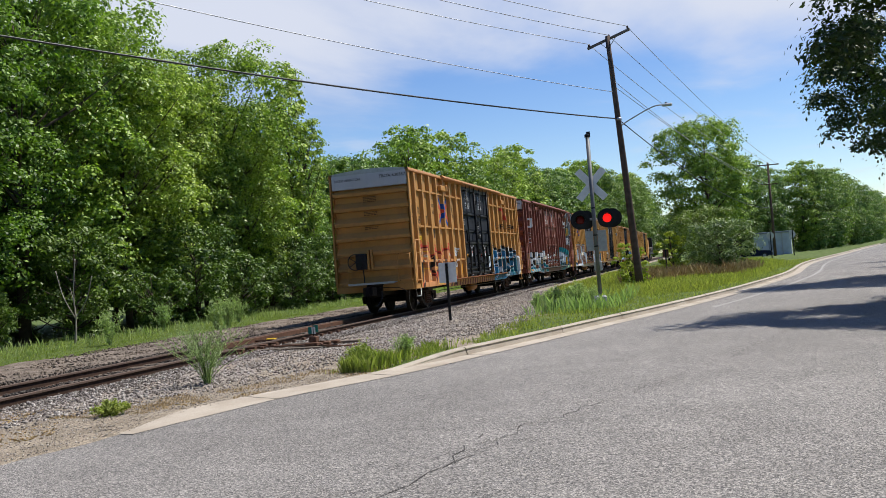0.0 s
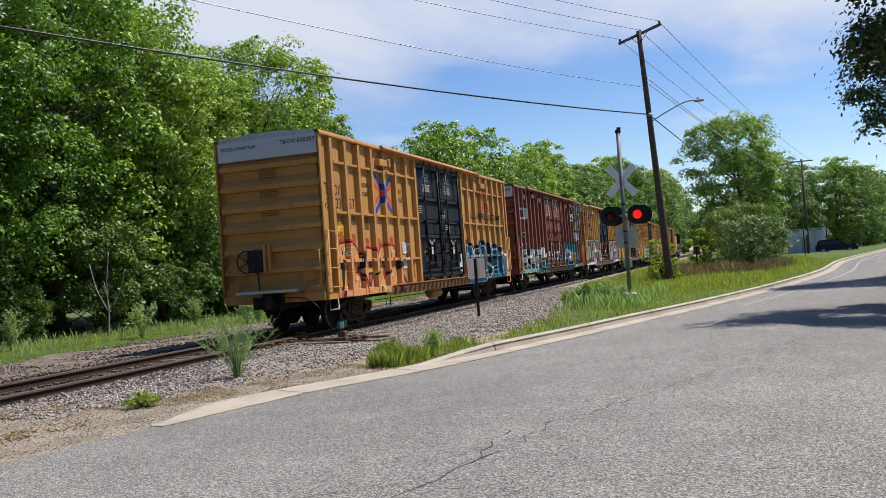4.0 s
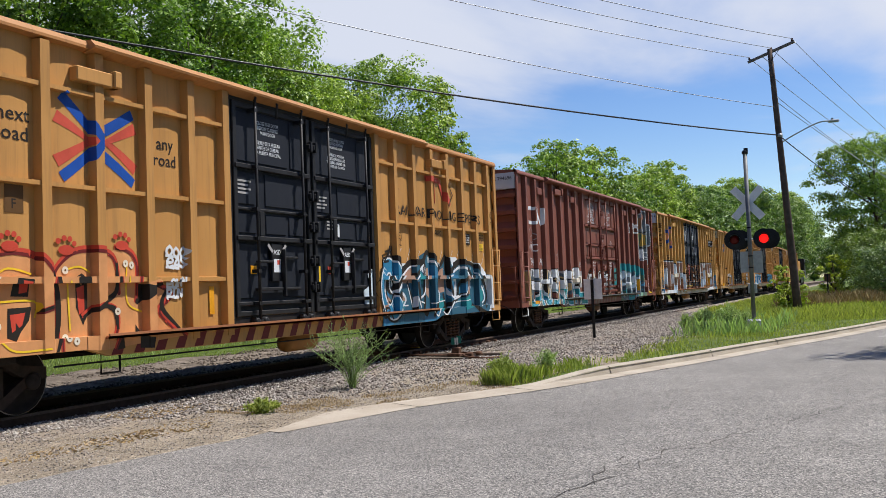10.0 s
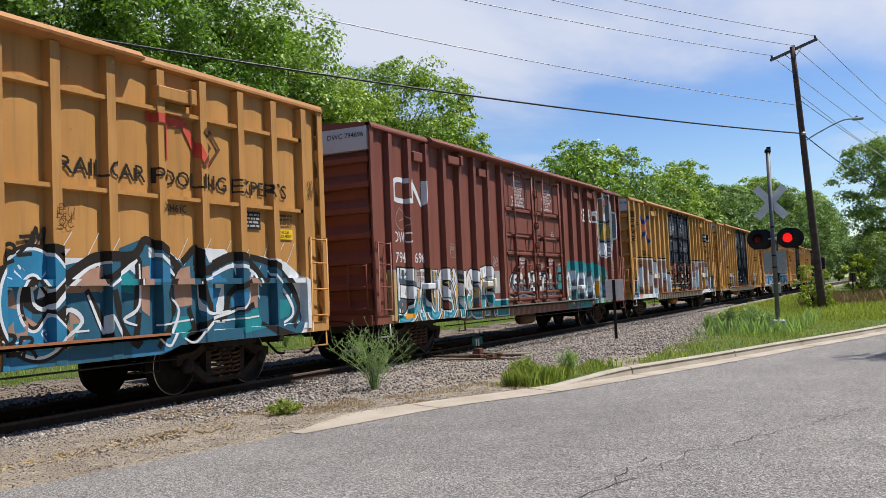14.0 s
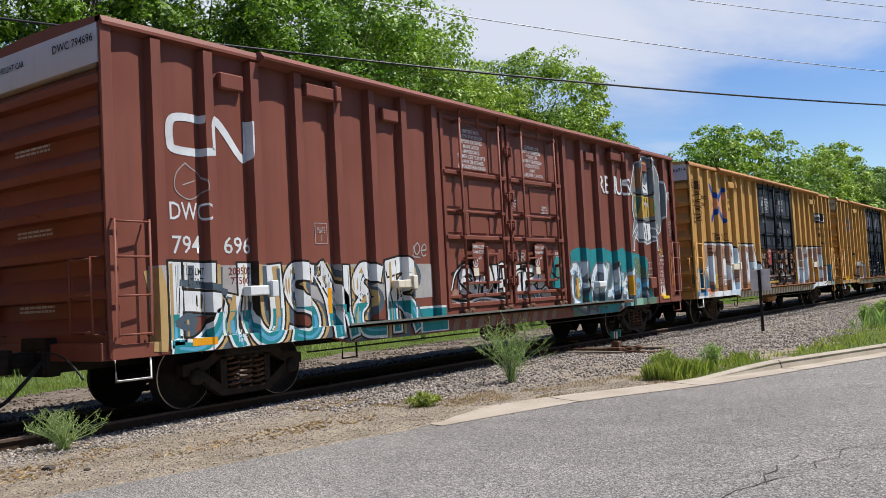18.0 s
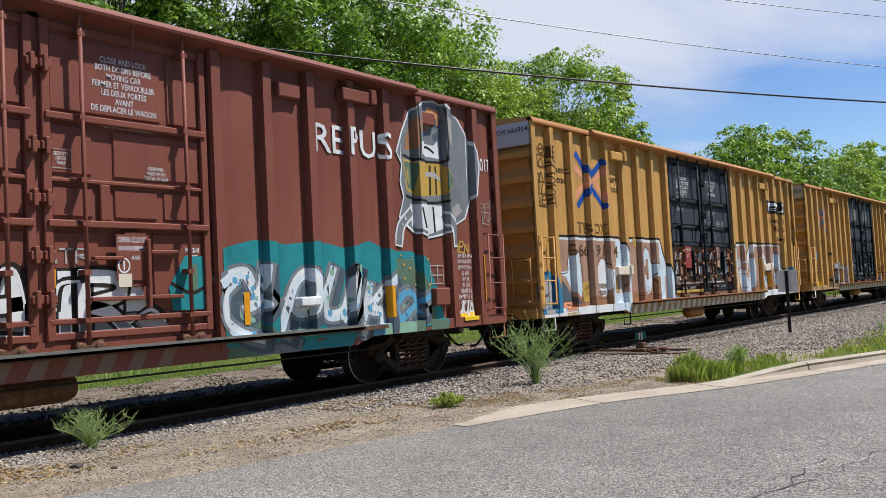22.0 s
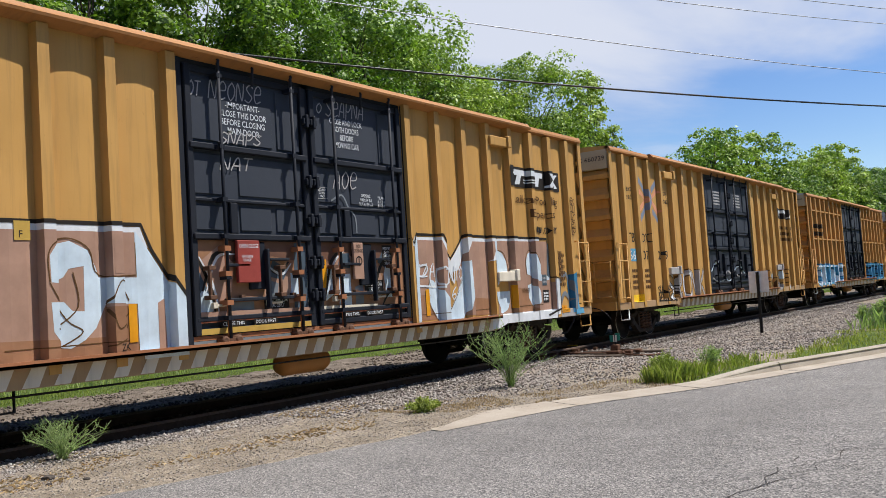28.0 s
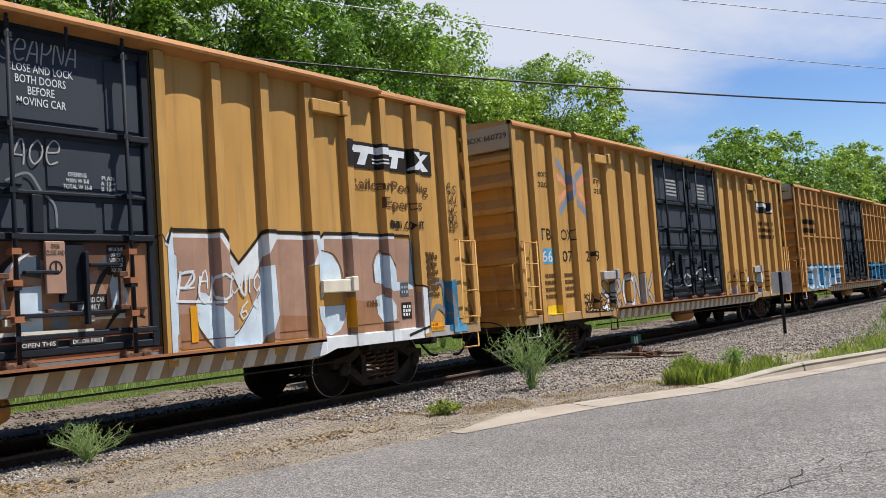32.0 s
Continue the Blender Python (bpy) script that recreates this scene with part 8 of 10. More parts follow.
def car_four():
    car, s, e = make_car("B", ORANGE2, DOOR_GREY, DOOR_BLACK, CREAM, "faded yellow boxcar with dark doors and small grey graffiti", SILL_TAN)
    end_text(e, "TBOX 660729", 0.2, 4.72, 0.12, INK, 1.15)
    T = lambda t, u, v, h, w=None, m=INK: s.drape("lettering", text2d(t, u, v, h, w), m)
    T("next\nload", 0.9, 3.75, 0.36, 0.55)
    T("any\nroad", 3.5, 3.75, 0.36, 0.5)
    arrow_cross(s, 1.75, 3.25, 3.2, 4.4, SIGN_PINK, FADED_BLUE)
    T("TB", 0.93, 2.60, 0.25, 0.5)
    T("OX", 1.85, 2.60, 0.25, 0.55)
    s.drape("placard", rect2d(0.9, 1.5, 2.08, 2.42), SPRAY_SKY, "blue painted number patch")
    T("66", 0.98, 2.12, 0.25, 0.45, SPRAY_WHITE)
    T("07", 1.85, 2.12, 0.25, 0.5)
    T("29", 2.95, 2.12, 0.25, 0.5)
    graffiti(s, "SEONK", 3.4, 6.7, 1.0, 1.75, (SPRAY_WHITE, SPRAY_SILVER), INK_BROWN, 0.11, 0.03)
    scribble(s, 2.6, 4.2, 0.95, 1.4, INK, 2, 0.03, 44)
    scribble(s, 12.1, 17.0, 1.0, 1.8, INK_BROWN, 2, 0.035, 45)
    blotches(s, 12.0, 16.5, 0.9, 1.7, (SPRAY_SILVER, SPRAY_ICE), 8, 0.35, 8)
    s.drape("placard", rect2d(1.05, 1.55, 0.98, 1.18), TAPE_YELLOW, "yellow warning placard")
    bars(s, 0.95, 1.5, 1.3, 1.9, 4, INK_BROWN, 41)
    bars(s, 1.85, 2.3, 1.3, 1.9, 4, INK_BROWN, 42)
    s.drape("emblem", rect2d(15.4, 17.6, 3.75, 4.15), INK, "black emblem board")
    # same letter-shaped bars, simpler
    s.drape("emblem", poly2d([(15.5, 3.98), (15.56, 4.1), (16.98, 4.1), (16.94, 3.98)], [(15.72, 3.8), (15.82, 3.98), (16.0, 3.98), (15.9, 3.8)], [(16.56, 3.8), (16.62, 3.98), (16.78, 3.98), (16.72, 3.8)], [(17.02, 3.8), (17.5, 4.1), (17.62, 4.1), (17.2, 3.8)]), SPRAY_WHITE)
    bars(s, 15.6, 17.5, 2.8, 3.5, 3, INK_BROWN, 43)
    for u, v in ((8.0, 3.95), (10.2, 3.95)):
        bm = bmesh.new()
        for k in range(5):
            bm.faces.new([bm.verts.new(p) for p in ((u, v + 0.1 * k, 0), (u + 0.7, v + 0.1 * k, 0), (u + 0.7, v + 0.1 * k + 0.05, 0), (u, v + 0.1 * k + 0.05, 0))])
        door_drape(s, 0, bm, SPRAY_SILVER, "stencil")
    for k, m in enumerate((SPRAY_SILVER, SPRAY_ICE)):
        rng = random.Random(70 + k)
        ln = [[(7.4 + 0.5 * j + rng.uniform(-0.1, 0.1), 1.6 + rng.uniform(-0.3, 0.4)) for j in range(9)]]
        door_drape(s, 0, stroke2d(ln, 0.06), m, "graffiti", 1.41 + 0.001 * k)
    for u in (3.88, 15.0):
        track_box(car, u, 4.58, ORANGE2)
        track_box(car, u, 1.78, SPRAY_SILVER)
    sill_stripes(s, STRIPE, 0.38)
    TRAIN.append(car)


def car_far(style, mat, seed, label):
    car, s, e = make_car(style, mat, DOOR_GREY, DOOR_BLACK, END_WHITE if seed != 5 else CREAM, label, mat)
    end_bars(e, 0.5, 1.3, 4.8, 1, INK, seed, -0.16)
    bars(s, 0.95, 3.0, 3.1, 3.8, 2, INK, seed)
    if seed == 5:
        s.drape("graffiti", poly2d([(1.0, 0.9), (6.4, 0.9), (6.4, 1.7), (3.0, 1.9), (1.0, 1.7)]), SPRAY_SKY, "blue sprayed field")
        graffiti(s, "SKANE", 1.0, 6.6, 0.98, 1.75, (SPRAY_ICE, SPRAY_WHITE), SPRAY_BLUE, 0.2, 0.06)
        s.drape("graffiti", poly2d([(12.0, 0.9), (17.6, 0.9), (17.4, 1.8), (12.2, 1.9)]), SPRAY_SKY, "blue sprayed field")
        graffiti(s, "ROSE", 12.2, 17.4, 0.98, 1.75, (SPRAY_SKY, SPRAY_BLUE), INK, 0.2, 0.06)
    else:
        blotches(s, 1.0, 6.5, 0.9, 1.7, (SPRAY_SILVER, SPRAY_ICE), 10, 0.4, seed)
    sill_stripes(s, STRIPE, 0.4)
    TRAIN.append(car)


def locomotive():
    lo = thing("locomotive", "dark and orange road switcher locomotive pushing the cars", "locomotive", group="freight train")
    part("frame", boxes((-1.5, 1.5, 0, 18, 1.15, 1.5), bevel=0.02), BLACK, lo)
    part("long_hood", boxes((-0.85, 0.85, 0.9, 13.2, 1.5, 4.1), bevel=0.08), ORANGE, lo, "orange engine hood")
    part("cab", boxes((-1.5, 1.5, 13.3, 15.9, 1.5, 4.5), bevel=0.06), BLACK, lo, "dark painted cab")
    part("short_hood", boxes((-0.9, 0.9, 15.9, 17.4, 1.5, 3.2), bevel=0.08), ORANGE, lo)
    part("fuel_tank", boxes((-1.3, 1.3, 6.5, 11.0, 0.45, 1.15), bevel=0.1), BLACK, lo)
    for k in range(8):
        part("hood_door", boxes((0.85, 0.87, 1.2 + k * 1.45, 2.5 + k * 1.45, 1.7, 3.7)), ORANGE, lo)
    bm = bmesh.new()
    for s in (-1, 1):
        tube(bm, [(s * 1.45, 0.2, 2.5), (s * 1.45, 13.0, 2.5)], 0.02, 6)
        for k in range(8):
            tube(bm, [(s * 1.45, 0.2 + 1.8 * k, 1.5), (s * 1.45, 0.2 + 1.8 * k, 2.5)], 0.018, 5)
    part("handrail", bm, WHITE, lo)
    for y in (4.0, 8.0, 11.0):
        bm = bmesh.new()
        lathe(bm, [(4.08, 0.5), (4.22, 0.52), (4.24, 0.3)], "z", 18, (0, y, 0))
        part("roof_fan", bm, BLACK, lo)
    part("cab_window", boxes((1.5, 1.515, 13.7, 15.4, 3.2, 4.0)), WIN_GLASS, lo)
    truck(lo, 3.0)
    truck(lo, 15.0)
    TRAIN.append(lo)


WIN_GLASS = plain("dark_glass", (0.03, 0.035, 0.04), 0.08, 0, 0.1, 2, 0.0)
car_one()
car_two()
car_three()
car_four()
car_far("A", ORANGE, 5, "yellow-orange boxcar with dark doors and blue graffiti")
car_far("A", ORANGE, 6, "yellow-orange boxcar with dark doors near the engine")
car_far("B", ORANGE2, 7, "faded yellow boxcar coupled to the engine")
locomotive()


# ---- trees ----
GROUND_Z = -0.36
# darker copy of the leaf colour, painting in shade at the wood's foot
SHRUB_SHADED = leaf_mat("shaded_shrub_leaf", (0.026, 0.055, 0.011), (0.16, 0.25, 0.042), 0.18)
LEAF_OLIVE = leaf_mat("olive_leaf", (0.09, 0.13, 0.025), (0.27, 0.34, 0.07))


def plant(src, x, y, s=1.0, turn=0.0, z=GROUND_Z, group="", first=False):
    m = pose(x, y, z, 0, 0, turn) @ Matrix.Diagonal((s, s, s, 1))
    if first:
        src.matrix_basis = m
        ob = src
    else:
        ob = copy_thing(src, pose(x, y, z, 0, 0, turn))
        ob.scale = (s, s, s)
    if group:
        ob["group"] = group
    return ob


def wood_height(x, y):
    """Tree scale by bearing from the camera, shaped to fit the skyline in its view."""
    return float(np.interp(math.degrees(math.atan2(11.0 - x, y)), (20, 23.5, 25.5, 27.5, 31), (0.42, 0.5, 0.74, 0.96, 1.06)))


def woods():
    rng = random.Random(11)
    kinds = [
        make_tree("tree", 1, 17.0, 4.6, 38000, 0.2, LEAF, "tall broadleaf tree with dense dark green leaves", clumps=300, low=0.08),
        make_tree("tree", 2, 16.0, 5.0, 36000, 0.2, LEAF_LIGHT, "tall leafy tree with sunlit light green crown", clumps=280, low=0.1),
        make_tree("tree", 3, 14.5, 3.9, 30000, 0.19, LEAF, "broadleaf tree with layered drooping branches", clumps=230, low=0.08),
        make_tree("tree", 4, 18.0, 4.4, 30000, 0.19, LEAF, "tall open tree with bare forked limbs showing", clumps=190, low=0.22, trunk=0.28, twigs=26),
    ]
    used = set()
    # the wood behind the track: front row, then rows behind it
    spots = []
    y = -6.0
    while y < 66:
        spots.append((-17.5 + rng.uniform(-1.3, 1.0), y, 1.0))
        y += rng.uniform(3.4, 4.8)
    y = -6.0
    while y < 70:
        spots.append((-22.5 + rng.uniform(-1.5, 1.5), y, 1.03))
        y += rng.uniform(4.4, 6.2)
    for i, (x, y, f) in enumerate(spots):
        k = rng.choice((0, 0, 2, 3) if y < 34 else (1, 1, 1, 2)) if f == 1.0 else rng.choice((0, 0, 2, 3) if y < 36 else (1, 1, 1, 2))
        s = f * rng.uniform(0.84, 1.08) * wood_height(x, y)
        if y > 51 and x > -20:
            continue
        plant(kinds[k], x, y, s, rng.uniform(0, 360), group="trees behind the track", first=k not in used)
        used.add(k)
    for x, y, s, k in ((-17.0, 51.5, 0.72, 1), (-18.5, 56.0, 0.62, 1), (-17.4, 61.0, 0.5, 0), (-16.8, 65.0, 0.5, 1), (-21.5, 54.5, 0.8, 1), (-20.0, 48.0, 0.92, 1)):
        plant(kinds[k], x, y, s, rng.uniform(0, 360), group="trees behind the track")
    y = -4.0
    while y < 66:
        x = -27.5 + rng.uniform(-1.5, 1.5)
        plant(kinds[2], x, y, rng.uniform(0.85, 1.0) * wood_height(x, y), rng.uniform(0, 360), group="trees behind the track")
        y += rng.uniform(4.5, 6.0)
    # a slim young tree standing out against the sky
    young = make_tree("young_tree", 7, 14.6, 2.5, 8000, 0.2, LEAF_LIGHT, "slim young tree with sparse light green leaves", clumps=100, low=0.3, trunk=0.09, slim=0.6)
    plant(young, -16.3, 57.0, 1.15, 20, group="trees behind the track", first=True)
    plant(young, -15.3, 58.0, 0.9, 140, group="trees behind the track")
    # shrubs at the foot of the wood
    sh = [make_tree("shrub", 21, 4.2, 2.3, 9000, 0.15, SHRUB_SHADED, "shrub at the edge of the wood, leaves coloured dark as if shaded", "shrub", low=0.0, clumps=120, trunk=0.05),
          make_tree("shrub", 22, 3.0, 1.8, 7000, 0.13, SHRUB_SHADED, "leafy green shrub at the edge of the wood", "shrub", low=0.0, clumps=100, trunk=0.04)]
    first = [True, True]
    y = 4.0
    for k in (0, 1):
        plant(sh[k], -15.0, 2.0 + 2 * k, 1.0, 0, group="shrubs along the wood", first=True)
        first[k] = False
    y = 6.0
    while y < 95:
        plant(sh[0], -18.5 + rng.uniform(-1.0, 1.0), y + 1.0, rng.uniform(0.9, 1.4), rng.uniform(0, 360), group="shrubs along the wood")
        k = rng.choice((0, 0, 1))
        plant(sh[k], -14.6 + rng.uniform(-1.2, 0.9), y, rng.uniform(0.7, 1.25), rng.uniform(0, 360), group="shrubs along the wood", first=first[k])
        first[k] = False
        y += rng.uniform(3.6, 5.2)
    # trees further down the line
    far = [make_tree("far_tree", 31, 15.0, 5.2, 17000, 0.34, LEAF_FAR, "distant broadleaf tree beside the railway", clumps=240, low=0.04, trunk=0.25),
           make_tree("far_tree", 32, 17.0, 4.8, 17000, 0.34, LEAF_LIGHT, "distant green tree beside the railway", clumps=240, low=0.04, trunk=0.25)]
    first = [True, True]

    def put_far(k, x, y, s):
        plant(far[k], x, y, s, rng.uniform(0, 360), group="distant trees", first=first[k])
        first[k] = False
    y = 68
    while y < 330:
        put_far(rng.choice((0, 0, 1)), -17 + rng.uniform(-2, 3) + (y - 68) * 0.025, y, rng.uniform(0.74, 0.9) + (y - 68) * 0.0034)
        put_far(0, -25 + rng.uniform(-3, 3), y + 3, rng.uniform(0.76, 0.92) + (y - 68) * 0.0034)
        y += rng.uniform(5, 8)
    for x, y, s in ((-9, 190, 1.35), (-4.5, 215, 1.25), (0, 330, 1.0), (6, 330, 0.9), (12, 320, 1.0), (3, 360, 1.1)):
        put_far(0, x, y, s)
    for k in range(9):
        put_far(k % 2, -12 + 5.5 * k, 345 + rng.uniform(-12, 12), rng.uniform(1.0, 1.25))
    # big open tree and its neighbours beside the road
    big = make_tree("roadside_tree", 41, 14.2, 5.4, 40000, 0.24, LEAF_LIGHT, "large open-crowned tree beyond the road verge", clumps=230, low=0.14, trunk=0.3, twigs=24)
    plant(big, 12.0, 92, 1.0, 40, first=True, group="trees beside the road")
    for x, y, s, k in ((16.5, 130, 0.95, 0), (20.5, 134, 0.74, 0), (25.5, 138, 0.78, 1), (27.5, 140, 0.8, 0), (31, 152, 0.85, 0), (34, 166, 0.8, 1), (38, 178, 0.8, 0), (43, 200, 0.8, 0), (48, 222, 0.8, 0), (12.5, 126, 0.9, 0), (22, 150, 0.9, 0), (56, 260, 0.9, 0), (64, 300, 0.9, 1), (74, 340, 0.9, 0), (84, 390, 1.0, 0)):
        put_far(k, x, y, s)
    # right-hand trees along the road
    # crown uses the leaf colour with shade painted in
    over = make_tree("overhanging_tree", 51, 11.5, 5.8, 70000, 0.19, LEAF_SHADED, "leafy tree overhanging the road, leaves coloured as if in shade", clumps=230, low=0.34, trunk=0.3, twigs=20, gap=lambda c: c[0] < -2.6 and abs(c[2] - 7.0 - 0.12 * c[0]) < 0.5)
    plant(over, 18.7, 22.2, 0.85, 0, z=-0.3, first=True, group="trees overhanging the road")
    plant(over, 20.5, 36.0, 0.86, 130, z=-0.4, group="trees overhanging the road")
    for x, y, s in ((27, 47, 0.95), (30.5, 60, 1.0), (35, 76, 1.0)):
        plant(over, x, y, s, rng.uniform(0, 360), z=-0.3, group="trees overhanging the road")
    # unseen trees added across the road and behind the standpoint to cut sky fill
    for k in range(9):
        plant(kinds[(0, 2)[k % 2]], 23.5 + rng.uniform(-1, 2.5), 16 - 5.2 * k, rng.uniform(0.75, 0.9), rng.uniform(0, 360), z=-0.3, group="trees across the road")
    for k in range(6):
        plant(kinds[(2, 0)[k % 2]], 19 - 5.5 * k, -29 + rng.uniform(-2, 2), rng.uniform(0.75, 0.9), rng.uniform(0, 360), z=-0.3, group="trees across the road")
    # shrubs on the verge
    gs = make_tree("round_shrub", 61, 3.5, 2.45, 16000, 0.13, LEAF_GREY, "rounded grey-green shrub on the verge", "shrub", low=0.0, clumps=200, trunk=0.07)
    plant(gs, 12.2, 62, 1.0, 0, first=True)
    g2 = make_tree("round_shrub", 62, 5.1, 2.9, 14000, 0.17, LEAF_OLIVE, "rounded olive shrub behind a paler one", "shrub", low=0.0, clumps=170, trunk=0.07)
    plant(g2, 11.7, 74, 1.0, 0, first=True)
    yb = make_tree("yellow_shrub", 63, 2.3, 1.0, 5000, 0.12, LEAF_YELLOW, "yellow-green bush at the foot of a utility pole", "shrub", low=0.0, clumps=90, trunk=0.03)
    plant(yb, 7.5, 46.2, 1.0, 0, first=True)
    plant(yb, 8.8, 74, 1.42, 90)
    for x, y, s in ((24.0, 152, 0.42), (26.5, 156, 0.4), (29.0, 160, 0.45)):
        put_far(0, x, y, s)


woods()


# ---- verge, kerb, loose ground ----
GRASS_LINE = [(-20, 60.0), (13.1, 60.0), (13.3, 5.1), (15.6, 5.8), (15.7, 60.0), (16.0, 60.0), (16.1, 6.5), (16.4, 6.5), (18.0, 6.4), (20.0, 6.4), (24.0, 6.3), (32.0, 5.6), (45.0, 3.8), (52.0, 2.8), (70.0, 3.0), (110.0, 2.2), (400.0, 2.2)]


def grass_x(y):
    return float(np.interp(y, [p[0] for p in GRASS_LINE], [p[1] for p in GRASS_LINE]))


def verge_z(x, y):
    """Height of the strip between the ballast and the kerb."""
    xk = kerb_x(y) - 0.3
    top = ROAD_Z + 0.012 + 0.11 * ramp01(13.2, 15.6, y)
    base = -0.14 - 0.04 * ramp01(14.0, 26.0, y)
    f = ramp01(0.0, 1.0, (x - 1.5) / max(0.4, xk - 1.5))
    return base + (top - base) * f + 0.014 * (1 - ramp01(10.2, 10.8, y))


def verge():
    ys = list(np.arange(-14, 34, 0.33)) + list(np.arange(34, 90, 1.2)) + list(np.arange(90, 420, 10.0))
    cols = 22
    verts, faces, mi = [], [], []
    for y in ys:
        xk = kerb_x(y) + 0.02
        x0 = min(1.35 - 0.5 * (1 - ramp01(9.0, 12.5, y)), xk - 0.3)
        for c in range(cols):
            f = c / (cols - 1)
            x = x0 + (xk - x0) * f
            z = verge_z(x, y) + (0.005 + 0.013 * ramp01(12, 15, y)) * noise.noise(Vector((x * 1.3, y * 1.3, 7))) * (1 - ramp01(0.9, 1.0, f))
            if c == 0:
                z -= 0.05
            if y < 10.6:
                # sand has washed over the end of the gutter
                x += f * f * (0.62 * (1 - ramp01(8.3, 10.4, y)) + 0.1 * (1 - ramp01(9.6, 10.6, y)) * noise.noise(Vector((y * 1.7, 0, 5))))
                if c == cols - 1:
                    z = ROAD_Z - 0.03
            verts.append((x, y, z))
    rng = random.Random(3)
    for r in range(len(ys) - 1):
        for c in range(cols - 1):
            a = r * cols + c
            faces.append((a, a + 1, a + cols + 1, a + cols))
            x, y = verts[a][0], verts[a][1]
            w = 0.7 * noise.noise(Vector((x * 0.8, y * 0.8, 2))) + rng.uniform(-0.12, 0.12)
            if x + w > grass_x(y):
                mi.append(2)
            elif x + 1.4 * w > 1.9 + 0.32 * max(0, y - 8.5):
                mi.append(1)
            else:
                mi.append(0)
    me = mesh_of("verge", verts, faces, [GRAVEL, SAND, SOIL])
    for p, m in zip(me.polygons, mi):
        p.material_index = m
        p.use_smooth = True
    tagged(new("verge", me), "sandy and gravelly verge between the rails and the kerb", "verge", kind="structure")


def kerb():
    """Concrete gutter pan and kerb, cast in lengths; the kerb face fades out towards the crossing."""
    root = thing("kerb", "pale concrete gutter and kerb with open joints", "kerb", kind="structure")
    i0 = next(i for i, p in enumerate(KC) if p.y > 8.6)
    i1 = next(i for i, p in enumerate(KC) if p.y > 160)

    def ring(i, f=0.0):
        p = KC[i].lerp(KC[i + 1], f)
        n = KN[i].lerp(KN[i + 1], f)
        h = 0.13 * ramp01(13.2, 15.3, p.y)
        wd = 0.68 - 0.16 * ramp01(9.6, 11.6, p.y) - 0.1 * ramp01(13, 16, p.y)
        bk = 1.0
        out = []
        for o, z in ((-wd, 0.012), (-0.03, 0.016), (0.0, 0.018 + h * 0.85), (0.03 * bk, 0.02 + h), (0.16 * bk, 0.02 + h), (0.18 * bk, -0.1)):
            q = p + n * o
            out.append((q.x, q.y, ROAD_Z + z))
        return out
    for i in range(i0, i1):
        long = (KC[i + 1] - KC[i]).length
        gap = min(0.03 / max(long, 0.1), 0.2) if i % 4 == 0 else 0.0
        a, b = ring(i, gap), ring(i, 0.999)
        verts = a + b
        faces = [(k, k + 1, k + 7, k + 6) for k in range(5)]
        part("kerb_stone", mesh_of("kerb_stone", verts, faces, CONCRETE), None, root)


def crack_line(rng, pts, wander=0.14):
    out = []
    for (x0, y0), (x1, y1) in zip(pts, pts[1:]):
        n = max(3, int(math.hypot(x1 - x0, y1 - y0) / 0.16))
        for k in range(n):
            f = k / n
            out.append((x0 + (x1 - x0) * f + rng.uniform(-wander, wander) * 0.5, y0 + (y1 - y0) * f + rng.uniform(-wander, wander) * 0.5))
    return out + [pts[-1]]


def road_marks():
    rng = random.Random(8)
    tar = plain("open_crack", (0.06, 0.055, 0.05), 0.9)
    root = thing("road_crack", "dark jagged cracks in the asphalt", "crack", kind="structure")
    runs = [[(8.3, 4.6), (8.81, 5.81), (9.16, 7.44), (9.29, 8.3), (9.55, 8.71), (9.96, 9.64), (11.12, 12.69), (11.64, 14.26), (12.88, 18.2), (14.4, 25.0)], [(9.3, 8.1), (8.2, 8.4), (7.4, 8.1)], [(6.0, 9.0), (7.4, 10.4), (9.0, 11.2)], [(11.4, 13.8), (9.6, 14.6), (8.2, 14.3)], [(6.8, 3.6), (7.6, 5.2), (8.6, 6.0)], [(8.97, 6.77), (8.95, 7.4), (9.22, 7.61), (9.57, 7.71), (10.4, 7.9)], [(8.86, 8.0), (9.05, 7.7)], [(9.1, 8.2), (9.45, 8.43), (10.2, 8.6)], [(12.9, 18.2), (10.9, 19.3)], [(14.5, 25), (16.3, 36), (18.5, 52)], [(7.6, 12.4), (8.8, 12.9)]]
    for pts in runs:
        ln = crack_line(rng, pts)
        verts, faces = [], []
        for i, (x, y) in enumerate(ln):
            w = rng.uniform(0.002, 0.006)
            z = ROAD_Z + 0.006 + 0.03 * math.sin(math.pi * min(1, max(0, (x - kerb_x(y)) / 11.2)))
            verts += [(x - w, y + w * 0.4, z), (x + w, y - w * 0.4, z)]
        for i in range(len(ln) - 1):
            faces.append((2 * i, 2 * i + 1, 2 * i + 3, 2 * i + 2))
        part("crack", mesh_of("crack", verts, faces, tar), None, root)
    line = Mat("worn_white_line", 0.8)
    line.color(line.ramp(line.noise(6, 7, 0.7), (0.45, (0.23, 0.22, 0.21)), (0.65, (0.40, 0.39, 0.37))))
    verts, faces = [], []
    ii = [i for i, p in enumerate(KC) if 24 < p.y < 150]
    for i in ii:
        for o in (-1.25, -1.37):
            q = KC[i] + KN[i] * o
            verts.append((q.x, q.y, ROAD_Z + 0.012))
    for k in range(len(ii) - 1):
        faces.append((2 * k, 2 * k + 1, 2 * k + 3, 2 * k + 2))
    tagged(new("edge_line", mesh_of("edge_line", verts, faces, line.m)), "worn white edge line on the asphalt", "road marking", kind="structure")


verge()
kerb()
road_marks()

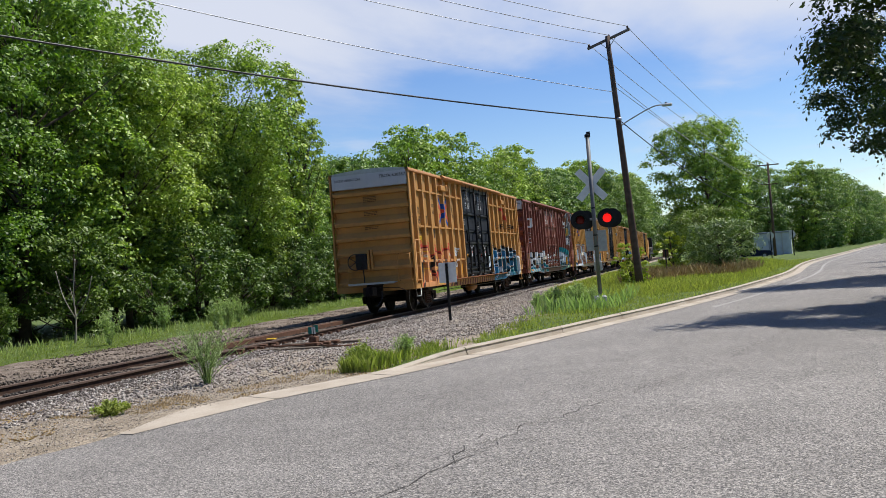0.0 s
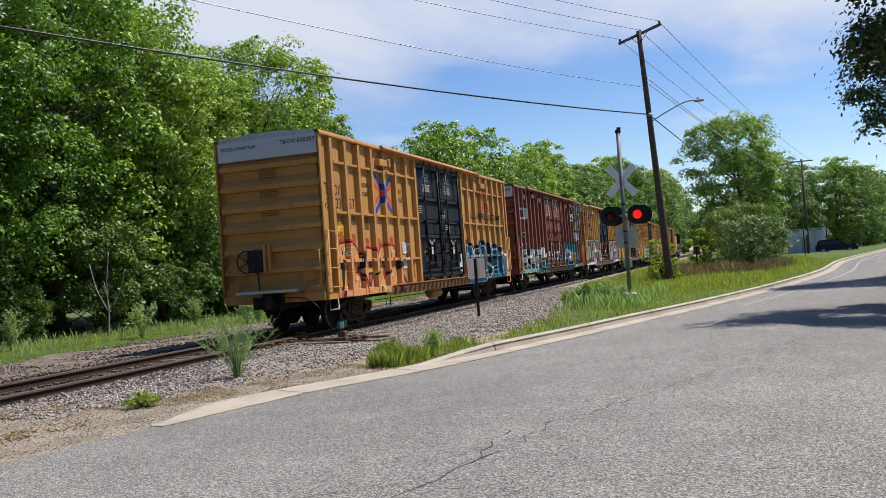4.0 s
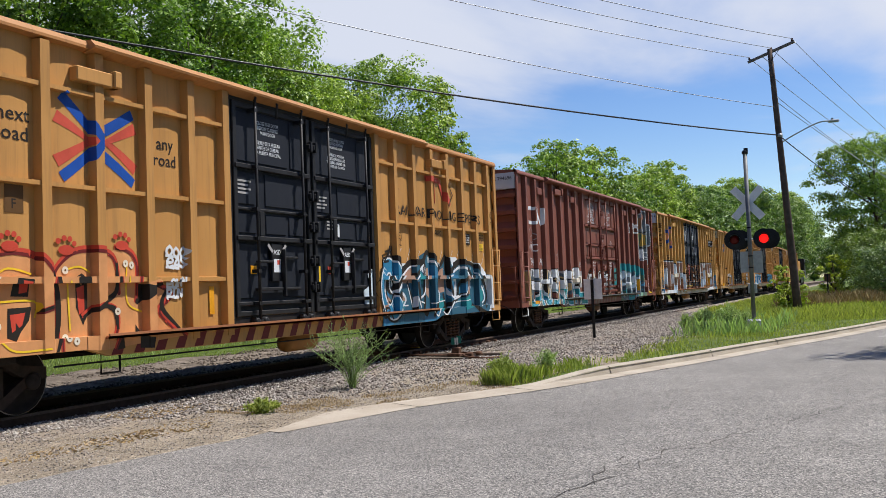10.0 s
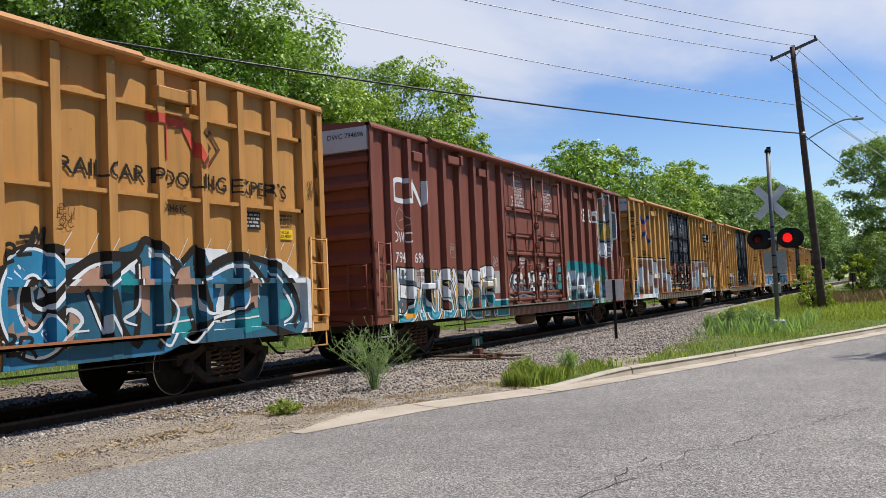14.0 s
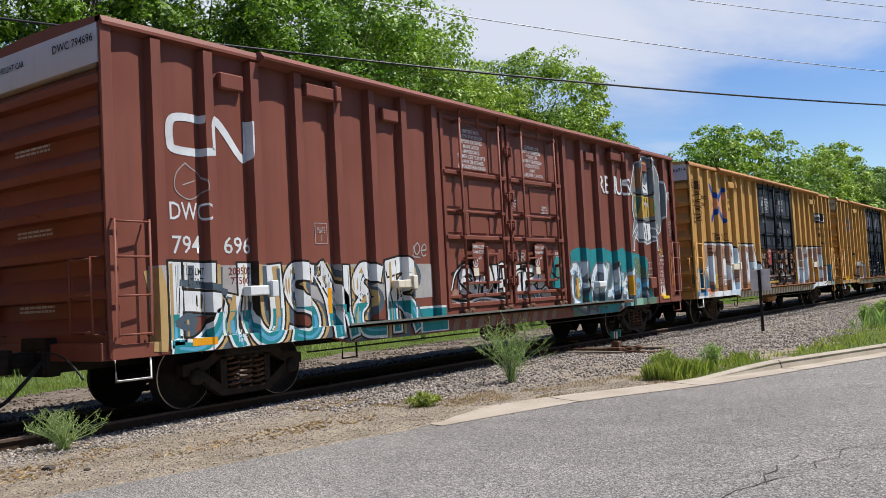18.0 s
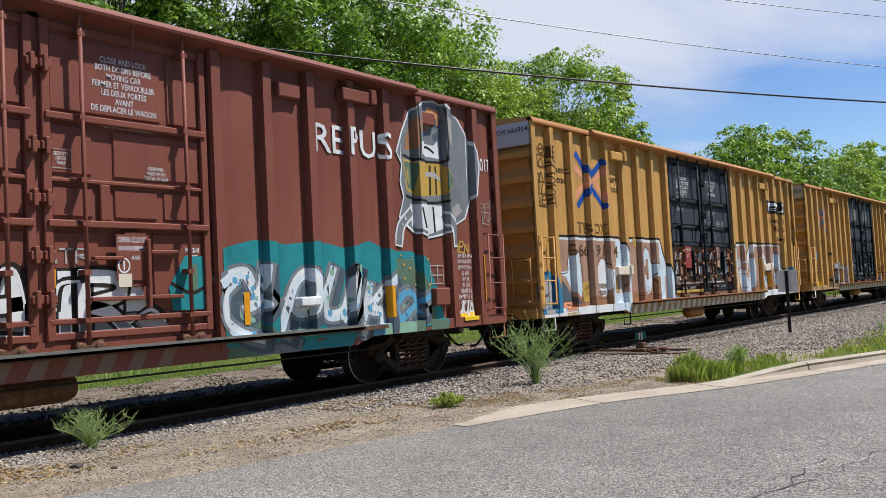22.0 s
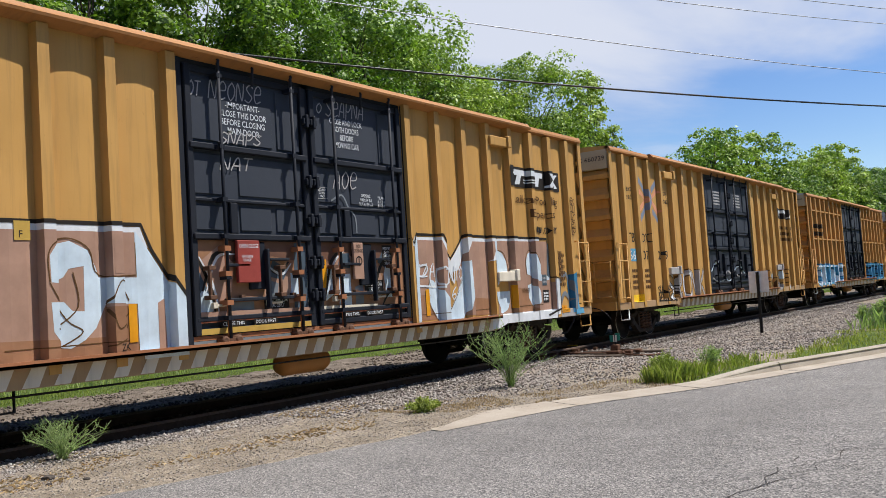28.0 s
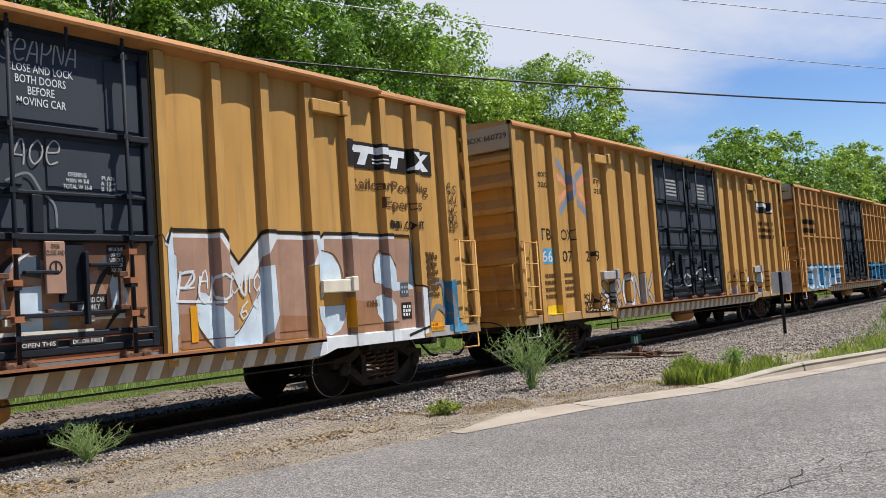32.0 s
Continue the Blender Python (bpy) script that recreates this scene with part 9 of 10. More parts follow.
# loose stones
stones("dirt_clods", 15000, (-6.4, -1.7, 2.0, 70.0), 0.036, 9, "dark clods and stones beside the track", -0.19, mat=DIRT)
stones("ballast_stones", 26000, (-2.4, 0.95, 2.0, 60.0), 0.03, 1, "ballast stones round the rails, coloured dark for the train's shade", -0.15, lambda x, y: abs(abs(x) - 0.7525) > 0.09, SHADE_STONE)
stones("ballast_shoulder", 13000, (0.85, 1.75, 2.0, 60.0), 0.026, 4, "loose pale ballast stones at the shoulder", -0.13)


def scatter(name, n, area, size, seed, label, keep):
    ob = stones(name, n, area, size, seed, label, 0.0, keep)
    me = ob.data
    co = np.empty(len(me.vertices) * 3, dtype=np.float32)
    me.vertices.foreach_get("co", co)
    co = co.reshape(-1, 6, 3)
    cx, cy = co[:, :, 0].mean(1), co[:, :, 1].mean(1)
    co[:, :, 2] += np.array([verge_z(x, y) for x, y in zip(cx, cy)], dtype=np.float32)[:, None]
    me.vertices.foreach_set("co", co.ravel())
    me.update()
    return ob


scatter("gravel_stones", 30000, (1.5, 7.0, 9.0, 48.0), 0.028, 2, "loose grey gravel between rails and kerb", lambda x, y: x < min(grass_x(y) + 0.3, kerb_x(y) - 0.3) and x < 1.9 + 0.42 * max(0, y - 7.5) + random.uniform(-0.3, 0.3))
scatter("pebbles", 24000, (0.9, 5.6, 1.0, 14.0), 0.011, 3, "small pebbles strewn over sandy dirt", lambda x, y: x < kerb_x(y) - 0.1 + 0.6 * (1 - ramp01(8.3, 10.0, y)))
scatter("edge_gravel", 7000, (0.9, 2.3, 2.5, 10.5), 0.014, 21, "pale gravel thinning out along the rail", lambda x, y: x < 1.2 + 1.0 * random.random() ** 2)
scatter("grit", 9000, (1.2, 5.4, 1.0, 12.0), 0.0075, 22, "fine grit on the sandy dirt", lambda x, y: x < kerb_x(y) + 0.1 + 0.5 * (1 - ramp01(8.3, 10.0, y)))


# ---- grass and weeds ----
def blades(name, pts, height, width, mat, label, seed, category="grass", lay=1.0):
    """Bent grass blades as one mesh."""
    rng = np.random.default_rng(seed)
    P = np.array(pts)
    n = len(P)
    a = rng.uniform(0, 2 * np.pi, n)
    h = height * rng.uniform(0.45, 1.25, n) * (P[:, 3] if P.shape[1] > 3 else 1)
    lean = rng.uniform(0.1, 0.55, n) * h * lay
    b = rng.uniform(0, 2 * np.pi, n)
    w = width * rng.uniform(0.7, 1.3, n)
    dx, dy = np.cos(a) * w, np.sin(a) * w
    lx, ly = np.cos(b) * lean, np.sin(b) * lean
    B = P[:, :3]
    V = np.stack([B + np.stack([-dx, -dy, 0 * h - 0.02], 1), B + np.stack([dx, dy, 0 * h - 0.02], 1), B + np.stack([lx * 0.35 + dx * 0.7, ly * 0.35 + dy * 0.7, h * 0.6], 1), B + np.stack([lx, ly, h], 1)], 1)
    F = np.arange(4 * n).reshape(n, 4)
    return tagged(new(name, big_mesh(name, V.reshape(-1, 3), F, mat)), label, category, kind="stuff")


def patch(n, area, keep, zf, seed, thin=0.0):
    rng = random.Random(seed)
    out = []
    while len(out) < n:
        x, y = rng.uniform(area[0], area[1]), area[2] + (area[3] - area[2]) * rng.random() ** 1.5
        if keep(x, y):
            k = 0.75 + 0.6 * noise.noise(Vector((x * 0.7, y * 0.7, seed)))
            if rng.random() < 0.35 + k * 0.6:
                out.append((x, y, zf(x, y), max(0.25, k)))
    return out


def on_verge(x, y):
    w = 0.5 * noise.noise(Vector((x * 0.9, y * 0.9, 4)))
    return grass_x(y) + w < x < kerb_x(y) - 0.22


def behind(x, y):
    return x < -6.7 + 0.7 * noise.noise(Vector((0, y * 0.4, 9)))


blades("verge_grass", patch(52000, (2.5, 20.0, 13.2, 75), on_verge, verge_z, 5), 0.12, 0.007, GRASS, "bright green grass along the kerb", 5)
blades("tall_verge_grass", patch(1300, (3.0, 9.5, 13.3, 15.7), lambda x, y: on_verge(x, y) and x < kerb_x(y) - 0.35 and x > grass_x(y) + 0.15, verge_z, 6), 0.26, 0.0035, GRASS, "taller tufts of grass at the start of the kerb", 6)
blades("mast_weeds", patch(900, (4.6, 8.8, 24.0, 34), lambda x, y: on_verge(x, y) and x < kerb_x(y) - 0.9, verge_z, 7), 0.5, 0.005, WEED, "tall weeds round the signal mast", 7, "weeds")
blades("field_grass", patch(46000, (3.0, 17.0, 32, 100), lambda x, y: grass_x(y) < x < kerb_x(y) - 1.0, verge_z, 8), 0.28, 0.011, GRASS, "long meadow grass on the wide verge", 8)
blades("seeding_grass", patch(6000, (6.5, 14.5, 48, 66), lambda x, y: x < kerb_x(y) - 2.0, verge_z, 9), 0.62, 0.016, GRASS_DRY, "pale seeding grass tops on the verge", 9)
blades("track_grass", patch(110000, (-15.5, -6.0, 4, 95), behind, lambda x, y: -0.36, 10), 0.075, 0.008, GRASS, "green grass strip before the wood", 10)
blades("track_weeds", patch(5200, (-15.0, -10.0, 4, 80), behind, lambda x, y: -0.36, 11), 0.36, 0.009, WEED, "grey-green weeds at the foot of the wood", 11, "weeds")
blades("dry_grass", patch(5000, (2.4, 6.0, 9.6, 15.5), lambda x, y: 0.12 < kerb_x(y) - x < 1.7 and noise.noise(Vector((x * 1.7, y * 1.3, 5))) > 0.0, verge_z, 12), 0.04, 0.004, GRASS_DRY, "trampled straw-coloured grass on the sand", 12)
blades("straw", patch(3000, (1.3, 4.4, 2.0, 11.0), lambda x, y: x < kerb_x(y) - 0.3 and noise.noise(Vector((x * 1.4, y * 0.8, 15))) > 0.05, verge_z, 13), 0.024, 0.0035, GRASS_DRY, "scattered dry straw on the dirt", 13, lay=9.0)


def weed(name, x, y, h, spread, stems, seed, label, dense=26, leaf=0.045, mat=WEED, twig=1.0):
    """A bushy weed: many thin forking stems set with small leaves."""
    rng = random.Random(seed)
    ob = thing(name, label, "weed", group="weeds in the gravel", at=pose(x, y, verge_z(x, y) - 0.01))
    bm = bmesh.new()
    pos = []
    for i in range(stems):
        a = rng.uniform(0, 2 * math.pi)
        r = spread * rng.random() ** 0.6
        hh = h * (1 - 0.45 * (r / spread) ** 2) * rng.uniform(0.75, 1.08)
        tip = Vector((r * math.cos(a), r * math.sin(a), hh))
        mid = Vector((tip.x * 0.35, tip.y * 0.35, hh * 0.55))
        pts = smooth3([Vector((rng.uniform(-0.04, 0.04), rng.uniform(-0.04, 0.04), 0)), mid, tip], 4)
        tube(bm, pts, [0.007 - 0.005 * k / (len(pts) - 1) for k in range(len(pts))], 4, False)
        for k in range(6):
            f = rng.uniform(0.35, 0.95)
            q = pts[min(len(pts) - 1, int(f * len(pts)))]
            e = q + Vector((rng.uniform(-1, 1), rng.uniform(-1, 1), rng.uniform(0.4, 1.2))).normalized() * h * twig * rng.uniform(0.12, 0.28)
            tube(bm, [q, e], [0.004, 0.002], 3, False)
            for m in range(dense // 3):
                pos.append(q.lerp(e, rng.random()) + Vector((rng.gauss(0, 0.012), rng.gauss(0, 0.012), rng.gauss(0, 0.012))))
        for m in range(dense):
            q = pts[rng.randint(1, len(pts) - 1)].lerp(pts[rng.randint(1, len(pts) - 1)], 0.1)
            pos.append(q + Vector((rng.gauss(0, 0.02), rng.gauss(0, 0.02), rng.gauss(0, 0.03))))
    part("stem", bm, mat, ob)
    V, F = leaves(np.array([tuple(p) for p in pos]), np.full(len(pos), leaf), np.random.default_rng(seed), up=0.2, aspect=0.3)
    part("foliage", big_mesh("foliage", V, F, mat), None, ob)
    return ob


weed("weed_bush", 3.14, 12.75, 1.05, 0.92, 46, 1, "tall feathery grey-green weed growing from gravel", dense=15, leaf=0.036, twig=1.1)
weed("weed_bush", 1.52, 5.64, 0.48, 0.5, 42, 2, "low bushy grey-green weed beside the track", leaf=0.026, dense=14)
weed("weed_tuft", 3.56, 9.75, 0.18, 0.26, 34, 3, "small green weed tuft on the sand", mat=GRASS, leaf=0.05)
weed("weed_bush", 5.4, 13.9, 0.45, 0.3, 30, 4, "leafy green weed at the kerb", mat=GRASS)
weed("weed_bush", 5.9, 14.7, 0.4, 0.28, 26, 5, "leafy green weed at the kerb", mat=WEED)
_m = weed("weed_bush", 6.6, 27.2, 0.72, 0.34, 22, 31, "leafy upright weed beside the signal mast", leaf=0.06, dense=20)
_rng = random.Random(33)
for _k in range(16):
    _x, _y = _rng.uniform(5.9, 7.7), _rng.uniform(26.0, 31.0)
    _c = copy_thing(_m, pose(_x, _y, verge_z(_x, _y) - 0.01, 0, 0, _rng.uniform(0, 360)))
    _c.scale = [_rng.uniform(0.7, 1.1)] * 3
for _i, (_x, _y) in enumerate(((-7.2, 30.5), (-7.6, 32.0), (-9.5, 27.0), (-12.0, 34.0), (-10.5, 38.0), (-12.5, 24.0))):
    _w = weed("weed_bush", _x, _y, 1.3, 0.55, 22, 10 + _i, "tall pale weed in the grass before the wood", leaf=0.09)
    _w.location.z = -0.37


def dead_sapling():
    ob = thing("dead_sapling", "bare grey dead sapling before the dark wood", "sapling", at=pose(-12.6, 29.0, -0.37))
    bm = bmesh.new()
    tube(bm, smooth3([(0, 0, 0), (0.1, 0, 1.2), (-0.15, 0.1, 2.2)]), [0.05 - 0.004 * k for k in range(11)], 6)
    for e in ((0.8, 0.2, 2.6), (-0.7, 0, 2.9), (0.4, -0.2, 3.3)):
        tube(bm, smooth3([(0.08, 0, 1.0), (e[0] * 0.6, e[1], e[2] * 0.65), e]), 0.02, 5)
    part("branch", bm, plain("grey_dead_wood", (0.28, 0.25, 0.22), 0.9), ob)


dead_sapling()


def rock(x, y, r, seed):
    bm = bmesh.new()
    bmesh.ops.create_icosphere(bm, subdivisions=2, radius=r)
    for v in bm.verts:
        v.co *= 1 + 0.35 * noise.noise(v.co * (2.2 / r) + Vector((seed, 0, 0)))
        v.co.z *= 0.55
    ob = new("rock", bm_mesh("rock", bm, plain("dark_stone", (0.07, 0.06, 0.052), 0.95, 0, 0.3, 20, 0.5)))
    ob.matrix_basis = pose(x, y, verge_z(x, y) + r * 0.2)
    tagged(ob, "dark lump of asphalt lying on dirt", "rock", group="loose lumps")


rock(2.55, 4.87, 0.065, 1)
rock(2.85, 4.7, 0.03, 2)
rock(3.0, 5.0, 0.035, 3)


# ---- railway fixtures ----
def switch_stand(x, y):
    root = thing("switch_stand", "low rusty switch stand with green and white target", "switch stand", at=pose(x, y, -0.13))
    for dy in (-0.3, 0.28):
        part("headblock_tie", boxes((-2.6, 0.55, dy - 0.11, dy + 0.11, -0.12, 0.03), bevel=0.012), TIE_WOOD, root, "long timber headblock tie")
    bm = boxes((-0.16, 0.16, -0.2, 0.2, 0.03, 0.11), (-0.09, 0.09, -0.09, 0.09, 0.1, 0.24), bevel=0.015)
    part("base", bm, RUST_STEEL, root)
    bm = bmesh.new()
    tube(bm, [(0, 0, 0.2), (0, 0, 0.5)], 0.016, 8)
    part("spindle", bm, BLACK, root)
    teal = plain("green_target_paint", (0.02, 0.16, 0.13), 0.5)
    part("target", boxes((-0.13, -0.01, -0.006, 0.006, 0.30, 0.46)), teal, root, "dark green target blade")
    part("target", boxes((0.01, 0.12, -0.006, 0.006, 0.33, 0.5)), teal, root, "dark green target blade")
    part("target", boxes((-0.04, 0.05, -0.012, -0.0065, 0.3, 0.46)), WHITE, root, "white target blade")
    bm = bmesh.new()
    tube(bm, [(0.1, 0, 0.12), (0.5, 0.1, 0.1), (0.62, 0.12, 0.06)], 0.018, 6)
    part("throw_lever", bm, RUST_STEEL, root)
    bm = bmesh.new()
    tube(bm, [(-0.1, 0.0, 0.06), (-2.2, 0.0, 0.06)], 0.02, 6)
    part("connecting_rod", bm, RUST_STEEL, root)
    part("spare_tie", boxes((-1.1, 0.9, 0.5, 0.68, -0.05, 0.06), bevel=0.012), TIE_WOOD, root, "loose weathered timber")
    bm = bmesh.new()
    tube(bm, smooth3([(0.2, -0.1, 0.08), (0.5, -0.45, 0.05), (0.95, -0.5, 0.03), (1.15, -0.2, 0.03)]), 0.022, 6)
    part("throw_lever", bm, RUST_STEEL, root, "bent lever lying on the ties")
    part("latch_block", boxes((0.36, 0.52, -0.34, -0.2, 0.03, 0.13), (0.38, 0.5, 0.2, 0.34, 0.03, 0.12), bevel=0.015), RUST_STEEL, root)
    for k in range(4):
        part("rail_brace", boxes((-1.55, -1.35, -0.9 + k * 0.55, -0.78 + k * 0.55, -0.02, 0.1), bevel=0.01), RUST_STEEL, root)


switch_stand(2.3, 18.75)


def switch_point():
    """The pair of switch points lying against the running rails, with slide plates, braces and rods."""
    root = thing("switch_point", "rusty steel switch points with slide plates and rods", "rail", kind="structure")
    bm = bmesh.new()
    prism(bm, [(0.60, -0.17), (0.60, -0.02), (0.64, -0.012), (0.668, -0.012), (0.668, -0.17)], "y", 18.9, 26.5)
    part("point_rail", bm, RUST_STEEL, root)
    bm = bmesh.new()
    prism(bm, [(-0.55, -0.17), (-0.55, -0.02), (-0.58, -0.012), (-0.62, -0.012), (-0.62, -0.17)], "y", 18.9, 30.0)
    part("point_rail", bm, RUST_STEEL, root)
    plate = bm_mesh("slide_plate", boxes((-0.22, 0.3, -0.09, 0.09, -0.172, -0.15), (0.16, 0.24, -0.05, 0.05, -0.16, -0.06), bevel=0.006), RUST_STEEL)
    for k in range(13):
        y = 17.6 + 0.56 * k
        part("slide_plate", plate, None, root, place=pose(0.78, y, 0))
        part("slide_plate", plate, None, root, place=pose(-0.78, y, 0, 0, 0, 180))
    for y in (18.55, 19.05, 21.2):
        bm = bmesh.new()
        tube(bm, [(-0.6, y, -0.1), (0.62, y, -0.1)], 0.022, 6)
        part("point_rod", bm, RUST_STEEL, root, "rusty rod between the points")
    part("yellow_block", boxes((-0.45, -0.2, 21.6, 21.75, -0.16, -0.08), bevel=0.01), TAPE_YELLOW, root, "yellow painted block between rails")


switch_point()


def post_sign(x, y, top, w, h, label, turn=0.0, back=PLATE, post=BLACK, base=None, shape="square"):
    z0 = verge_z(x, y) - 0.2 if base is None else base
    root = thing("post_sign", label, "sign", at=pose(x, y, 0, 0, 0, turn))
    part("post", boxes((-0.03, 0.03, -0.07, -0.03, z0, top), (-0.045, -0.03, -0.075, -0.055, z0, top), (0.03, 0.045, -0.075, -0.055, z0, top)), post, root, "dark steel channel post")
    if shape == "square":
        bm = boxes((-w / 2, w / 2, -0.026, -0.02, top - h, top + 0.02), bevel=0.002)
    elif shape == "round":
        bm = bmesh.new()
        lathe(bm, [(-0.026, w / 2), (-0.02, w / 2)], "y", 24, (0, 0, top - h / 2))
    else:
        bm = bmesh.new()
        prism(bm, [(-w / 2, top - h), (w * 0.1, top - h), (w / 2, top - h / 2), (w * 0.1, top), (-w / 2, top)], "y", -0.026, -0.02)
    part("plate", bm, back, root, "plain grey back of a sign plate")
    return root


post_sign(3.55, 26.0, 1.6, 0.62, 0.60, "small grey sign plate on a dark steel post in gravel", -14)
post_sign(17.9, 96.0, 2.6, 0.75, 0.75, "pale round sign on a post by the road", 4, WHITE, BLACK, shape="round")
post_sign(20.5, 101.0, 2.7, 0.7, 0.9, "pale pointed sign on a post by the road", 4, WHITE, BLACK, shape="pointed")
post_sign(8.75, 60.5, 1.55, 0.35, 0.45, "small dark sign on a short post near the track", 0, RUST_STEEL, BLACK)


def crossing_signal(x, y):
    z0 = verge_z(x, y)
    root = thing("crossing_signal", "railway crossing mast with crossbuck and red flashing lamps", "crossing signal", at=pose(x, y, z0, 0, 0, 6.4))
    H = 5.25 - z0
    bm = bmesh.new()
    tube(bm, [(0, 0, -0.1), (0, 0, H)], 0.062, 14)
    part("mast", bm, MAST_STEEL, root, "dull grey round mast")
    part("mast_base", boxes((-0.2, 0.2, -0.2, 0.2, -0.1, 0.28), bevel=0.04), GALV, root)
    bm = bmesh.new()
    lathe(bm, [(H - 0.05, 0.09), (H + 0.02, 0.09), (H + 0.06, 0.05)], "z", 14)
    box(bm, -0.03, 0.09, -0.04, 0.04, H - 0.02, H + 0.12)
    part("bell", bm, BLACK, root, "bell on the mast top")
    cz = 3.72 - z0
    for a, dy in ((48, 0.075), (-48, 0.085)):
        ob = part("crossbuck_blade", boxes((-0.61, 0.61, -0.004, 0.004, -0.115, 0.115)), PLATE, root, "grey back of a crossbuck blade", pose(0, dy, cz, 0, a, 0))
    lz = 2.62 - z0
    bm = bmesh.new()
    tube(bm, [(-0.48, 0, lz), (0.48, 0, lz)], 0.03, 8)
    part("lamp_arm", bm, GALV, root)
    lit = bpy.data.materials.new("lit_red_lens")
    lit.use_nodes = True
    b = lit.node_tree.nodes["Principled BSDF"]
    b.inputs["Base Color"].default_value = (0.6, 0.01, 0.01, 1)
    b.inputs["Emission Color"].default_value = (1.0, 0.012, 0.01, 1)
    b.inputs["Emission Strength"].default_value = 1.1
    dim = plain("unlit_red_lens", (0.14, 0.012, 0.012), 0.25, 0, 0.1, 4, 0)
    for sx, lens in ((-0.43, dim), (0.40, lit)):
        for face in (-1, 1):
            lamp = part("lamp_disc", lathe(bmesh.new(), [(face * 0.1, 0.30), (face * 0.112, 0.30)], "y", 28, (sx + (0.16 if face > 0 else 0), 0, lz)), BLACK, root, "round black lamp background")
            bm = bmesh.new()
            lathe(bm, [(face * 0.0, 0.09), (face * 0.1, 0.13)], "y", 18, (sx + (0.16 if face > 0 else 0), 0, lz))
            part("lamp_case", bm, GALV, lamp)
            bm = bmesh.new()
            n = 18
            prof = [(0.155, 0.0), (0.15, 0.30)]
            rings = []
            for k in range(n + 1):
                th = math.pi * (-0.15 + 1.3 * k / n)
                ring = []
                for r, d in ((0.165, 0.11), (0.16, 0.11 + 0.34 * max(0.25, math.sin(max(0, min(math.pi, th))))), (0.152, 0.11 + 0.34 * max(0.25, math.sin(max(0, min(math.pi, th))))), (0.155, 0.11)):
                    ring.append(bm.verts.new((sx + (0.16 if face > 0 else 0) + r * math.cos(th), face * d, lz + r * math.sin(th))))
                rings.append(ring)
            for p, q in zip(rings, rings[1:]):
                for m in range(3):
                    bm.faces.new((p[m], p[m + 1], q[m + 1], q[m]))
            part("hood", bm, BLACK, lamp, "black lamp hood")
            bm = bmesh.new()
            lathe(bm, [(face * 0.112, 0.135), (face * 0.13, 0.10), (face * 0.14, 0.02)], "y", 22, (sx + (0.16 if face > 0 else 0), 0, lz))
            part("lens", bm, lens if face < 0 else dim, lamp, "glowing red lens" if lens is lit and face < 0 else "unlit red lens")
    part("sign_plate", boxes((-0.30, -0.07, 0.03, 0.04, 1.63 - z0, 2.26 - z0)), ALUM, root)
    part("sign_plate", boxes((0.07, 0.34, 0.03, 0.04, 1.60 - z0, 2.26 - z0)), ALUM, root)
    part("junction_box", boxes((-0.12, 0.14, 0.05, 0.2, 1.0 - z0, 1.3 - z0), bevel=0.02), GALV, root)
    for z in (1.75, 2.1, 2.95):
        part("band", lathe(bmesh.new(), [(z - z0, 0.07), (z - z0 + 0.04, 0.07)], "z", 14), BLACK, root)


crossing_signal(7.9, 27.85)


